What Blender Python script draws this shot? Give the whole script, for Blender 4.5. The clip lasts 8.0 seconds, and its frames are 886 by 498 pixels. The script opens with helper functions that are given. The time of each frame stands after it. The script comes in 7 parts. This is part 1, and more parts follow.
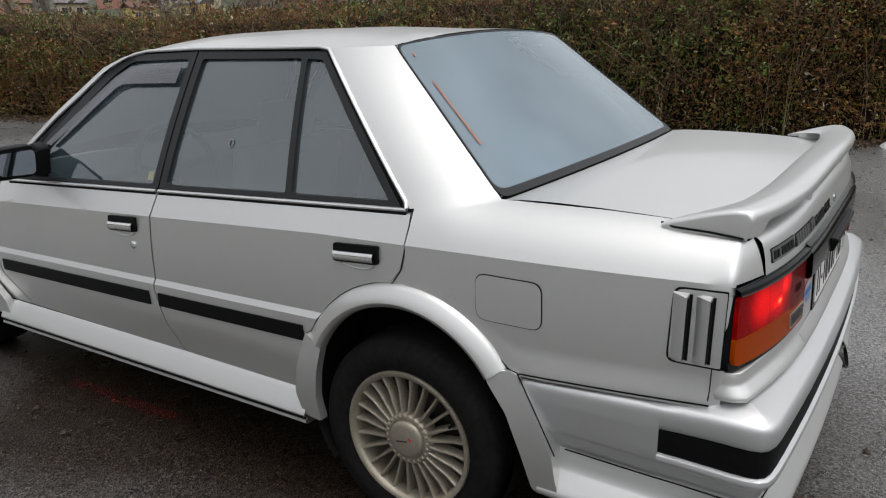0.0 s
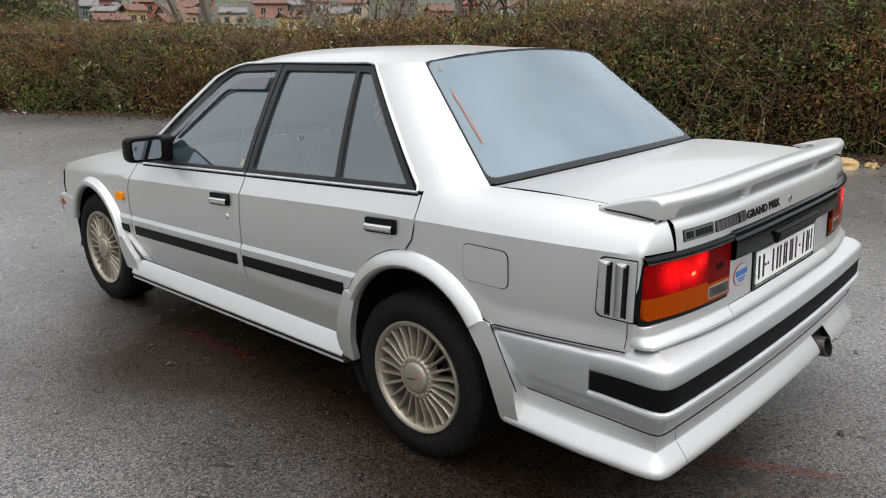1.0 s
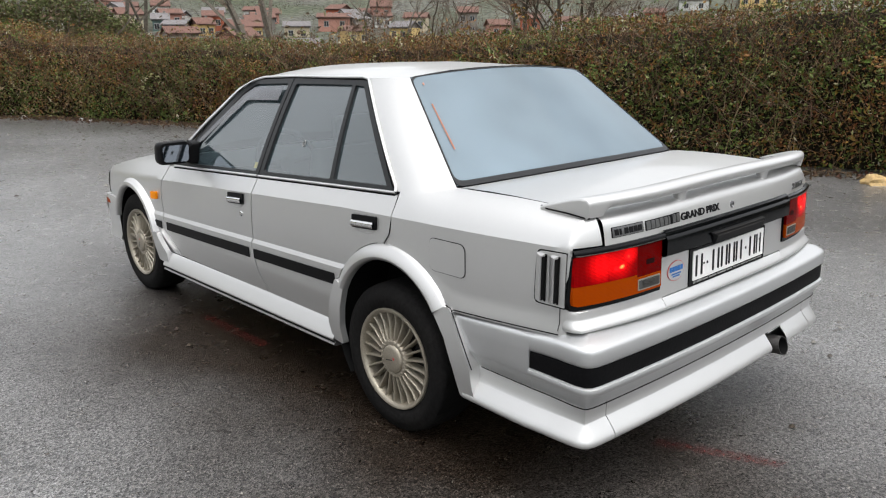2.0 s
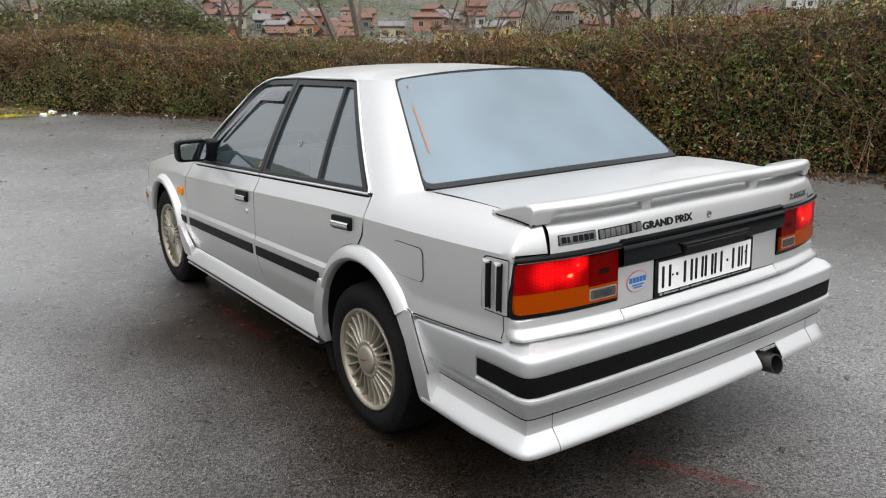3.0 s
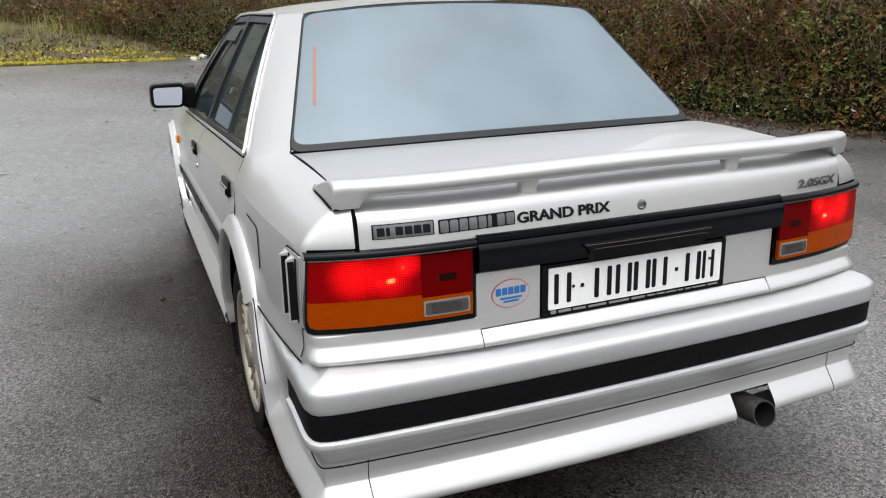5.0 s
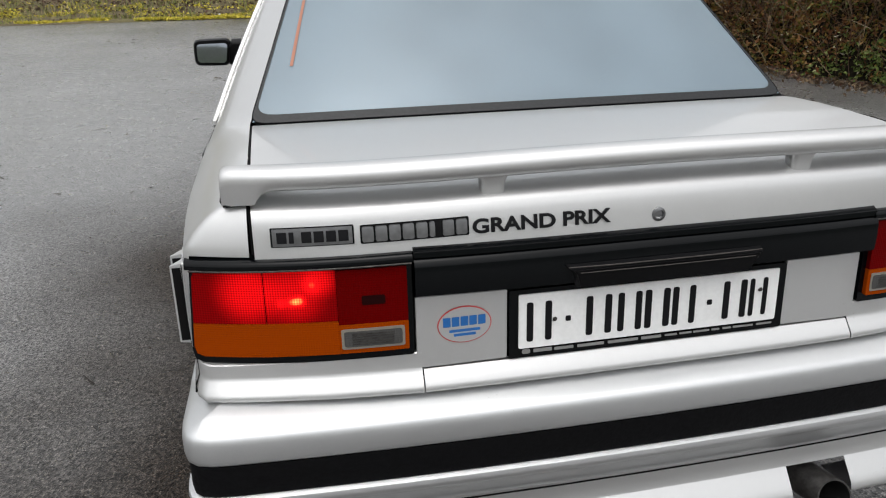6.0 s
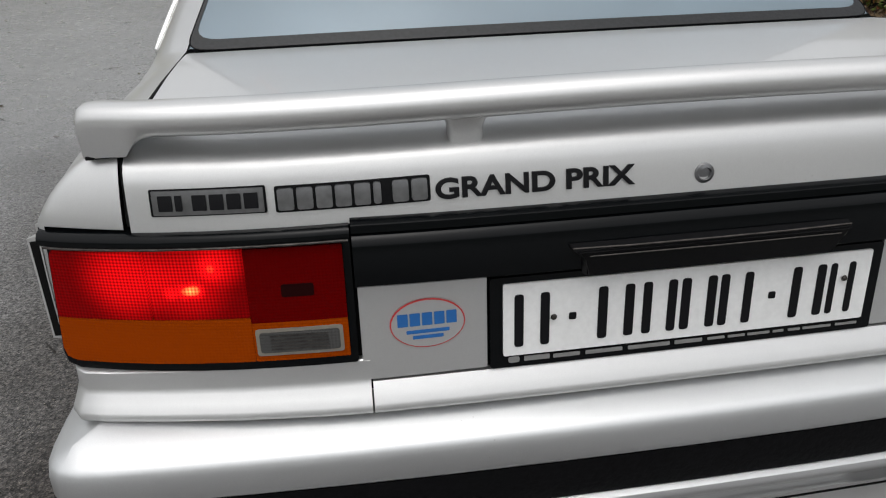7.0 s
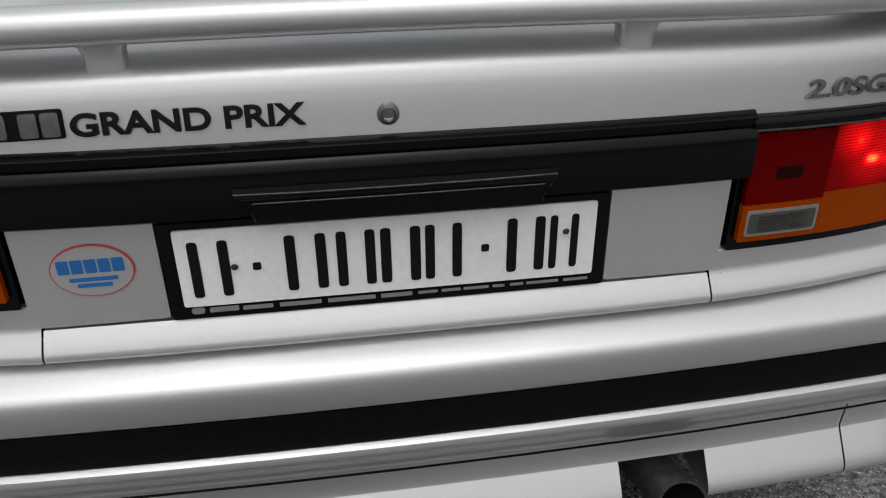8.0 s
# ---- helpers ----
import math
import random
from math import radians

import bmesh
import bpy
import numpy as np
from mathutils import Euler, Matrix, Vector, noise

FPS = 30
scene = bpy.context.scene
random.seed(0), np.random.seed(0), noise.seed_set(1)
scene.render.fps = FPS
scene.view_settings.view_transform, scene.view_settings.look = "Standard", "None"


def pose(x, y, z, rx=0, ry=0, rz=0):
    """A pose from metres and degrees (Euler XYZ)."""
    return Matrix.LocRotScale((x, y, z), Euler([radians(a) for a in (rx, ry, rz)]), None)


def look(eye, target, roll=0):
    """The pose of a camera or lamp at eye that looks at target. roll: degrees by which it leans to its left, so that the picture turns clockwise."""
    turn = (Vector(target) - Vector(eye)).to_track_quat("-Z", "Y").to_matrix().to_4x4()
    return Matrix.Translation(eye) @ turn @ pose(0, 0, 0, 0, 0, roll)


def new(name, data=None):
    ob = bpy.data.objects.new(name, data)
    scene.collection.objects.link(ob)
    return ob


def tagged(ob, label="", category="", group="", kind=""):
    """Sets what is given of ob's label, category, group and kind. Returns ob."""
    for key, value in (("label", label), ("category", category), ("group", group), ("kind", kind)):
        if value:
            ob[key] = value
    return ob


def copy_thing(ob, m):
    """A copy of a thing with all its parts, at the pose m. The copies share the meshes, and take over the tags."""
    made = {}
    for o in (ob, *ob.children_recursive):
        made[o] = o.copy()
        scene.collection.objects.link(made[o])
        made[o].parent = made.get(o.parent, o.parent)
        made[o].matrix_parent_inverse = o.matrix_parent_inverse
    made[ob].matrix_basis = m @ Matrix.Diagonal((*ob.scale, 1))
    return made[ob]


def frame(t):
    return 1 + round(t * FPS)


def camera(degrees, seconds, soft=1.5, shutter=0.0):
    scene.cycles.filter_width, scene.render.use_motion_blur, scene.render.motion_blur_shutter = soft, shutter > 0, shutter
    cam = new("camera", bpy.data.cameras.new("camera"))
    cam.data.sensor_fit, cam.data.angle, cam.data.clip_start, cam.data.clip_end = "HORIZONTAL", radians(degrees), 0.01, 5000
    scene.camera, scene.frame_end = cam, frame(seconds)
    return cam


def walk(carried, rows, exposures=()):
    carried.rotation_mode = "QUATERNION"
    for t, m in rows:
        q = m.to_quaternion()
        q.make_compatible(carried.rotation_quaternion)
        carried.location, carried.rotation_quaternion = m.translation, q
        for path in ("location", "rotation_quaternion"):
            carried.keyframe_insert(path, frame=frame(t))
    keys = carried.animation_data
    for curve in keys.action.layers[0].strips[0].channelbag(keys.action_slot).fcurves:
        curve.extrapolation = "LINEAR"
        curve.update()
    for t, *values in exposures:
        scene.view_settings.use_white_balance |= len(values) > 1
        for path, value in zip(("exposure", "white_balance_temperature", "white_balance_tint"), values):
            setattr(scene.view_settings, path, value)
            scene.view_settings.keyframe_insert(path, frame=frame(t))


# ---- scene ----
cam = camera(59.4, 8.0, 1.15)
PATH = [
    (0, (-2.422, -1.092, 1.464), (-0.817, -0.053, 0.879), -0.4),
    (0.5, (-2.595, -1.399, 1.5), (-1.027, -0.311, 0.903), 0.2),
    (1, (-2.611, -1.722, 1.509), (-1.205, -0.415, 0.948), -0.2),
    (1.5, (-2.637, -1.95, 1.535), (-1.287, -0.557, 1.05), -0.9),
    (1.7, (-2.662, -2.034, 1.524), (-1.318, -0.643, 1.014), -0.4),
    (2.8, (-2.356, -2.412, 1.569), (-1.19, -0.88, 1.027), -0.0),
    (3, (-2.278, -2.431, 1.542), (-1.144, -0.871, 1.012), -0.1),
    (3.5, (-2.02, -2.391, 1.532), (-1.011, -0.769, 0.939), -1.7),
    (4, (-1.752, -2.394, 1.511), (-0.804, -0.731, 0.933), -1.9),
    (4.5, (-1.431, -2.444, 1.512), (-0.597, -0.74, 0.88), -0.1),
    (4.7, (-1.325, -2.427, 1.491), (-0.52, -0.71, 0.856), -0.1),
    (5.8, (-0.726, -2.108, 1.417), (-0.283, -0.289, 0.714), -0.7),
    (6, (-0.652, -2.056, 1.401), (-0.26, -0.237, 0.668), -0.7),
    (6.5, (-0.533, -1.847, 1.325), (-0.201, -0.05, 0.511), 0.1),
    (7, (-0.465, -1.716, 1.288), (-0.193, 0.069, 0.428), -1.4),
    (7.5, (-0.277, -1.693, 1.29), (-0.133, 0.071, 0.359), -1.2),
    (8, (-0.065, -1.684, 1.278), (0.197, -0.002, 0.228), 0.1),
]
walk(cam, [(t, look(eye, target, roll)) for t, eye, target, roll in PATH], [(0.0, 0.46), (0.5, 0.70), (1.5, 1.02), (4.5, 1.04), (6.0, 0.66), (6.5, 0.54), (7.0, 0.38), (7.5, 0.26), (8.0, 0.10)])

# ---- light ----
world = bpy.data.worlds.new("overcast_sky")
scene.world = world
world.use_nodes = True
wn, wl = world.node_tree.nodes, world.node_tree.links
wn.clear()
sky = wn.new("ShaderNodeTexSky")
sky.sky_type, sky.sun_disc = "NISHITA", False
sky.sun_elevation, sky.sun_rotation = radians(76), radians(193)
sky.air_density, sky.dust_density, sky.ozone_density = 1.2, 4.0, 1.5
grey = wn.new("ShaderNodeHueSaturation")
grey.inputs["Saturation"].default_value = 0.14
# broad soft cloud cover
coord = wn.new("ShaderNodeTexCoord")
cloud = wn.new("ShaderNodeTexNoise")
cloud.inputs["Scale"].default_value, cloud.inputs["Detail"].default_value = 2.2, 1.5
cover = wn.new("ShaderNodeMapRange")
cover.inputs["From Min"].default_value, cover.inputs["From Max"].default_value = 0.3, 0.7
cover.inputs["To Min"].default_value, cover.inputs["To Max"].default_value = 0.80, 1.14
back, out = wn.new("ShaderNodeBackground"), wn.new("ShaderNodeOutputWorld")
mixc, dome = wn.new("ShaderNodeVectorMath"), wn.new("ShaderNodeVectorMath")
mixc.operation = dome.operation = "SCALE"
# a thin even overcast, somewhat brighter overhead than at the horizon
split, lift = wn.new("ShaderNodeSeparateXYZ"), wn.new("ShaderNodeMapRange")
lift.inputs["From Min"].default_value, lift.inputs["From Max"].default_value = 0.0, 1.0
lift.inputs["To Min"].default_value, lift.inputs["To Max"].default_value = 1.0, 1.08
wl.new(coord.outputs["Generated"], split.inputs["Vector"])
wl.new(split.outputs["Z"], lift.inputs["Value"])
wl.new(coord.outputs["Generated"], cloud.inputs["Vector"])
wl.new(cloud.outputs["Fac"], cover.inputs["Value"])
wl.new(sky.outputs["Color"], grey.inputs["Color"])
wl.new(grey.outputs["Color"], mixc.inputs[0])
wl.new(cover.outputs["Result"], mixc.inputs["Scale"])
wl.new(mixc.outputs["Vector"], dome.inputs[0])
wl.new(lift.outputs["Result"], dome.inputs["Scale"])
wl.new(dome.outputs["Vector"], back.inputs["Color"])
back.inputs["Strength"].default_value = 0.15
wl.new(back.outputs["Background"], out.inputs["Surface"])

sun_data = bpy.data.lights.new("sun", "SUN")
sun_data.energy, sun_data.angle, sun_data.color = 0.5, radians(110), (1.0, 0.985, 0.96)
sun_lamp = new("sun", sun_data)
sun_lamp.matrix_world = look((-0.8, -3.5, 14), (0, 0, 0))


# ---- materials ----
def material(name, colour, rough=0.5, metal=0.0, coat=0.0, grain=0.0, scale=40.0, bump=0.0, spec=0.5, big=0.0, alt=None):
    """A node material: base colour varied by fine grain and by broad patches towards alt, with a fine relief."""
    m = bpy.data.materials.new(name)
    m.use_nodes = True
    n, l = m.node_tree.nodes, m.node_tree.links
    b = n["Principled BSDF"]
    b.inputs["Base Color"].default_value = (*colour, 1)
    b.inputs["Roughness"].default_value, b.inputs["Metallic"].default_value = rough, metal
    b.inputs["Coat Weight"].default_value, b.inputs["Coat Roughness"].default_value = coat, 0.06
    b.inputs["Specular IOR Level"].default_value = spec
    tc = n.new("ShaderNodeTexCoord")
    if grain or bump:
        fine = n.new("ShaderNodeTexNoise")
        fine.inputs["Scale"].default_value, fine.inputs["Detail"].default_value = scale, 4.0
        l.new(tc.outputs["Object"], fine.inputs["Vector"])
    if grain or big:
        wide = n.new("ShaderNodeTexNoise")
        wide.inputs["Scale"].default_value, wide.inputs["Detail"].default_value = scale * 0.06, 3.0
        l.new(tc.outputs["Object"], wide.inputs["Vector"])
        mix = n.new("ShaderNodeMix")
        mix.data_type = "RGBA"
        mix.inputs["A"].default_value = (*colour, 1)
        mix.inputs["B"].default_value = (*(alt or tuple(c * 0.6 for c in colour)), 1)
        rng = n.new("ShaderNodeMapRange")
        rng.inputs["From Min"].default_value, rng.inputs["From Max"].default_value = 0.35, 0.65
        rng.inputs["To Max"].default_value = big
        l.new(wide.outputs["Fac"], rng.inputs["Value"])
        l.new(rng.outputs["Result"], mix.inputs["Factor"])
        last = mix.outputs["Result"]
        if grain:
            var = n.new("ShaderNodeHueSaturation")
            gr = n.new("ShaderNodeMapRange")
            gr.inputs["From Min"].default_value, gr.inputs["From Max"].default_value = 0.3, 0.7
            gr.inputs["To Min"].default_value, gr.inputs["To Max"].default_value = 1 - grain, 1 + grain
            l.new(fine.outputs["Fac"], gr.inputs["Value"])
            l.new(gr.outputs["Result"], var.inputs["Value"])
            l.new(last, var.inputs["Color"])
            last = var.outputs["Color"]
        l.new(last, b.inputs["Base Color"])
    if bump:
        bp = n.new("ShaderNodeBump")
        bp.inputs["Strength"].default_value, bp.inputs["Distance"].default_value = bump, 0.01
        l.new(fine.outputs["Fac"], bp.inputs["Height"])
        l.new(bp.outputs["Normal"], b.inputs["Normal"])
    return m


def leaf_material(name, colours, rough=0.55):
    """Leaves or twigs whose colour differs from piece to piece."""
    m = bpy.data.materials.new(name)
    m.use_nodes = True
    n, l = m.node_tree.nodes, m.node_tree.links
    b = n["Principled BSDF"]
    geo, ramp = n.new("ShaderNodeNewGeometry"), n.new("ShaderNodeValToRGB")
    ramp.color_ramp.interpolation = "CONSTANT"
    while len(ramp.color_ramp.elements) < len(colours):
        ramp.color_ramp.elements.new(0.5)
    for k, c in enumerate(colours):
        ramp.color_ramp.elements[k].position = k / len(colours)
        ramp.color_ramp.elements[k].color = (*c, 1)
    l.new(geo.outputs["Random Per Island"], ramp.inputs["Fac"])
    l.new(ramp.outputs["Color"], b.inputs["Base Color"])
    b.inputs["Roughness"].default_value = rough
    b.inputs["Specular IOR Level"].default_value = 0.15
    return m


def silver_paint(name="silver_paint", colour=(0.575, 0.574, 0.569)):
    """Metallic silver under clear lacquer, with an uneven road film and single dirt specks."""
    m = material(name, colour, rough=0.45, metal=0.80, coat=0.5, grain=0.05, scale=900.0, big=0.10, alt=tuple(c * 0.9 for c in colour))
    n, l = m.node_tree.nodes, m.node_tree.links
    b = n["Principled BSDF"]
    b.inputs["Coat Roughness"].default_value = 0.05
    tc, film = n.new("ShaderNodeTexCoord"), n.new("ShaderNodeTexNoise")
    film.inputs["Scale"].default_value, film.inputs["Detail"].default_value = 7.0, 6.0
    rr = n.new("ShaderNodeMapRange")
    rr.inputs["To Min"].default_value, rr.inputs["To Max"].default_value = 0.38, 0.49
    l.new(tc.outputs["Object"], film.inputs["Vector"])
    l.new(film.outputs["Fac"], rr.inputs["Value"])
    l.new(rr.outputs["Result"], b.inputs["Roughness"])
    # dirt specks, in scattered groups
    cells, near, rare = n.new("ShaderNodeTexVoronoi"), n.new("ShaderNodeMapRange"), n.new("ShaderNodeMapRange")
    cells.inputs["Scale"].default_value = 85.0
    near.inputs["From Min"].default_value, near.inputs["From Max"].default_value = 0.07, 0.11
    near.inputs["To Min"].default_value, near.inputs["To Max"].default_value = 1.0, 0.0
    groups = n.new("ShaderNodeTexNoise")
    groups.inputs["Scale"].default_value, groups.inputs["Detail"].default_value = 5.0, 2.0
    rare.inputs["From Min"].default_value, rare.inputs["From Max"].default_value = 0.64, 0.76
    both, mix = n.new("ShaderNodeMath"), n.new("ShaderNodeMix")
    both.operation, mix.data_type = "MULTIPLY", "RGBA"
    mix.inputs["B"].default_value = (0.16, 0.14, 0.12, 1)
    l.new(tc.outputs["Object"], cells.inputs["Vector"])
    l.new(tc.outputs["Object"], groups.inputs["Vector"])
    l.new(cells.outputs["Distance"], near.inputs["Value"])
    l.new(groups.outputs["Fac"], rare.inputs["Value"])
    l.new(near.outputs["Result"], both.inputs[0])
    l.new(rare.outputs["Result"], both.inputs[1])
    l.new(b.inputs["Base Color"].links[0].from_socket, mix.inputs["A"])
    l.new(both.outputs[0], mix.inputs["Factor"])
    l.new(mix.outputs["Result"], b.inputs["Base Color"])
    return m


def asphalt():
    m = bpy.data.materials.new("damp_asphalt")
    m.use_nodes = True
    n, l = m.node_tree.nodes, m.node_tree.links
    b = n["Principled BSDF"]
    tc = n.new("ShaderNodeTexCoord")

    def noise_node(scale, detail=4.0):
        x = n.new("ShaderNodeTexNoise")
        x.inputs["Scale"].default_value, x.inputs["Detail"].default_value = scale, detail
        l.new(tc.outputs["Object"], x.inputs["Vector"])
        return x

    def ranged(src, a, c, lo, hi):
        r = n.new("ShaderNodeMapRange")
        r.inputs["From Min"].default_value, r.inputs["From Max"].default_value = a, c
        r.inputs["To Min"].default_value, r.inputs["To Max"].default_value = lo, hi
        l.new(src, r.inputs["Value"])
        return r.outputs["Result"]

    def math_node(kind, a, c):
        x = n.new("ShaderNodeMath")
        x.operation = kind
        for k, v in enumerate((a, c)):
            if isinstance(v, (int, float)):
                x.inputs[k].default_value = v
            else:
                l.new(v, x.inputs[k])
        return x.outputs[0]

    stones = n.new("ShaderNodeTexVoronoi")
    stones.inputs["Scale"].default_value = 150.0
    l.new(tc.outputs["Object"], stones.inputs["Vector"])
    patches, grainy, fine, mottle = noise_node(0.55, 5.0), noise_node(9.0, 6.0), noise_node(230.0, 2.0), noise_node(70.0, 3.0)
    # worn binder, browner where the water stands
    ramp = n.new("ShaderNodeValToRGB")
    e = ramp.color_ramp.elements
    e[0].position, e[0].color = 0.35, (0.072, 0.070, 0.068, 1)
    e[1].position, e[1].color = 0.65, (0.138, 0.137, 0.135, 1)
    l.new(patches.outputs["Fac"], ramp.inputs["Fac"])
    # single stones, dark and pale, in the wearing course
    each = n.new("ShaderNodeSeparateColor")
    l.new(stones.outputs["Color"], each.inputs["Color"])
    val = n.new("ShaderNodeHueSaturation")
    tone = math_node("MULTIPLY", ranged(each.outputs["Green"], 0.0, 1.0, 0.2, 1.9), ranged(fine.outputs["Fac"], 0.36, 0.64, 0.5, 1.5))
    tone = math_node("MULTIPLY", tone, ranged(mottle.outputs["Fac"], 0.36, 0.64, 0.5, 1.5))
    l.new(tone, val.inputs["Value"])
    # a broad patch centred under the car: browner, darker, less glossy, ragged at its edge
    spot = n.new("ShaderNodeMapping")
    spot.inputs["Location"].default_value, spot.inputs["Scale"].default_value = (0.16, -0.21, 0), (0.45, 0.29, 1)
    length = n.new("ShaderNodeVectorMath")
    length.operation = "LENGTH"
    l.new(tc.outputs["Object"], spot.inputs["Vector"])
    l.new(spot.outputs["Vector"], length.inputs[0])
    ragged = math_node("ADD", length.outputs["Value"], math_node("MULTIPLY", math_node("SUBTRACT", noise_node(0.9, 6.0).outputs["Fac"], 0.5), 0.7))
    brownish = ranged(ragged, 0.35, 0.95, 1.0, 0.0)
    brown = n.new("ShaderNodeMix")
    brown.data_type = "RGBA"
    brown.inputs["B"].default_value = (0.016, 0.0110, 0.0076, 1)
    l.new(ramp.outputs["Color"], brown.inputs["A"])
    l.new(brownish, brown.inputs["Factor"])
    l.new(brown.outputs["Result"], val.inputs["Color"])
    mix = n.new("ShaderNodeMix")
    mix.data_type = "RGBA"
    mix.inputs["B"].default_value = (0.36, 0.33, 0.28, 1)
    l.new(val.outputs["Color"], mix.inputs["A"])
    l.new(math_node("MULTIPLY", math_node("MULTIPLY", ranged(each.outputs["Red"], 0.86, 0.94, 0.0, 0.85), ranged(brownish, 0.0, 1.0, 1.0, 0.4)), ranged(stones.outputs["Distance"], 0.2, 0.5, 1.0, 0.0)), mix.inputs["Factor"])
    l.new(mix.outputs["Result"], b.inputs["Base Color"])
    # a film of water: stronger and smoother in broad patches, nearly none on the brown one
    l.new(math_node("MULTIPLY", ranged(patches.outputs["Fac"], 0.3, 0.7, 0.95, 0.55), ranged(brownish, 0.0, 1.0, 1.0, 0.08)), b.inputs["Coat Weight"])
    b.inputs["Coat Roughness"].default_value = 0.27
    l.new(math_node("MULTIPLY", ranged(tone, 0.0, 2.0, 0.18, 0.95), ranged(brownish, 0.0, 1.0, 1.0, 0.25)), b.inputs["Specular IOR Level"])
    l.new(ranged(grainy.outputs["Fac"], 0.35, 0.65, 0.26, 0.36), b.inputs["Roughness"])
    bp = n.new("ShaderNodeBump")
    bp.inputs["Strength"].default_value, bp.inputs["Distance"].default_value = 0.6, 0.006
    l.new(stones.outputs["Distance"], bp.inputs["Height"])
    l.new(bp.outputs["Normal"], b.inputs["Normal"])
    return m


def glass(name, tint, fog=0.0, fog_colour=(0.5, 0.56, 0.62), rough=0.02, ior=1.6):
    """Car glass: clear tinted pane with a mirror coat; fog: share of diffuse haze, for breath, dirt and imitated
    reflection.
    """
    m = bpy.data.materials.new(name)
    m.use_nodes = True
    n, l = m.node_tree.nodes, m.node_tree.links
    n.remove(n["Principled BSDF"])
    out = n["Material Output"]
    clear, gloss, haze = n.new("ShaderNodeBsdfTransparent"), n.new("ShaderNodeBsdfGlossy"), n.new("ShaderNodeBsdfDiffuse")
    clear.inputs["Color"].default_value = (*tint, 1)
    gloss.inputs["Roughness"].default_value = rough
    haze.inputs["Color"].default_value = (*fog_colour, 1)
    tc, noi = n.new("ShaderNodeTexCoord"), n.new("ShaderNodeTexNoise")
    noi.inputs["Scale"].default_value, noi.inputs["Detail"].default_value = 1.6, 2.0
    l.new(tc.outputs["Object"], noi.inputs["Vector"])
    rg = n.new("ShaderNodeMapRange")
    rg.inputs["From Min"].default_value, rg.inputs["From Max"].default_value = 0.3, 0.7
    rg.inputs["To Min"].default_value, rg.inputs["To Max"].default_value = fog * 0.75, fog * 1.12
    l.new(noi.outputs["Fac"], rg.inputs["Value"])
    m1, m2, fr = n.new("ShaderNodeMixShader"), n.new("ShaderNodeMixShader"), n.new("ShaderNodeFresnel")
    fr.inputs["IOR"].default_value = ior
    l.new(rg.outputs["Result"], m1.inputs["Fac"])
    l.new(clear.outputs[0], m1.inputs[1])
    l.new(haze.outputs[0], m1.inputs[2])
    l.new(fr.outputs[0], m2.inputs["Fac"])
    l.new(m1.outputs[0], m2.inputs[1])
    l.new(gloss.outputs[0], m2.inputs[2])
    l.new(m2.outputs[0], out.inputs["Surface"])
    return m


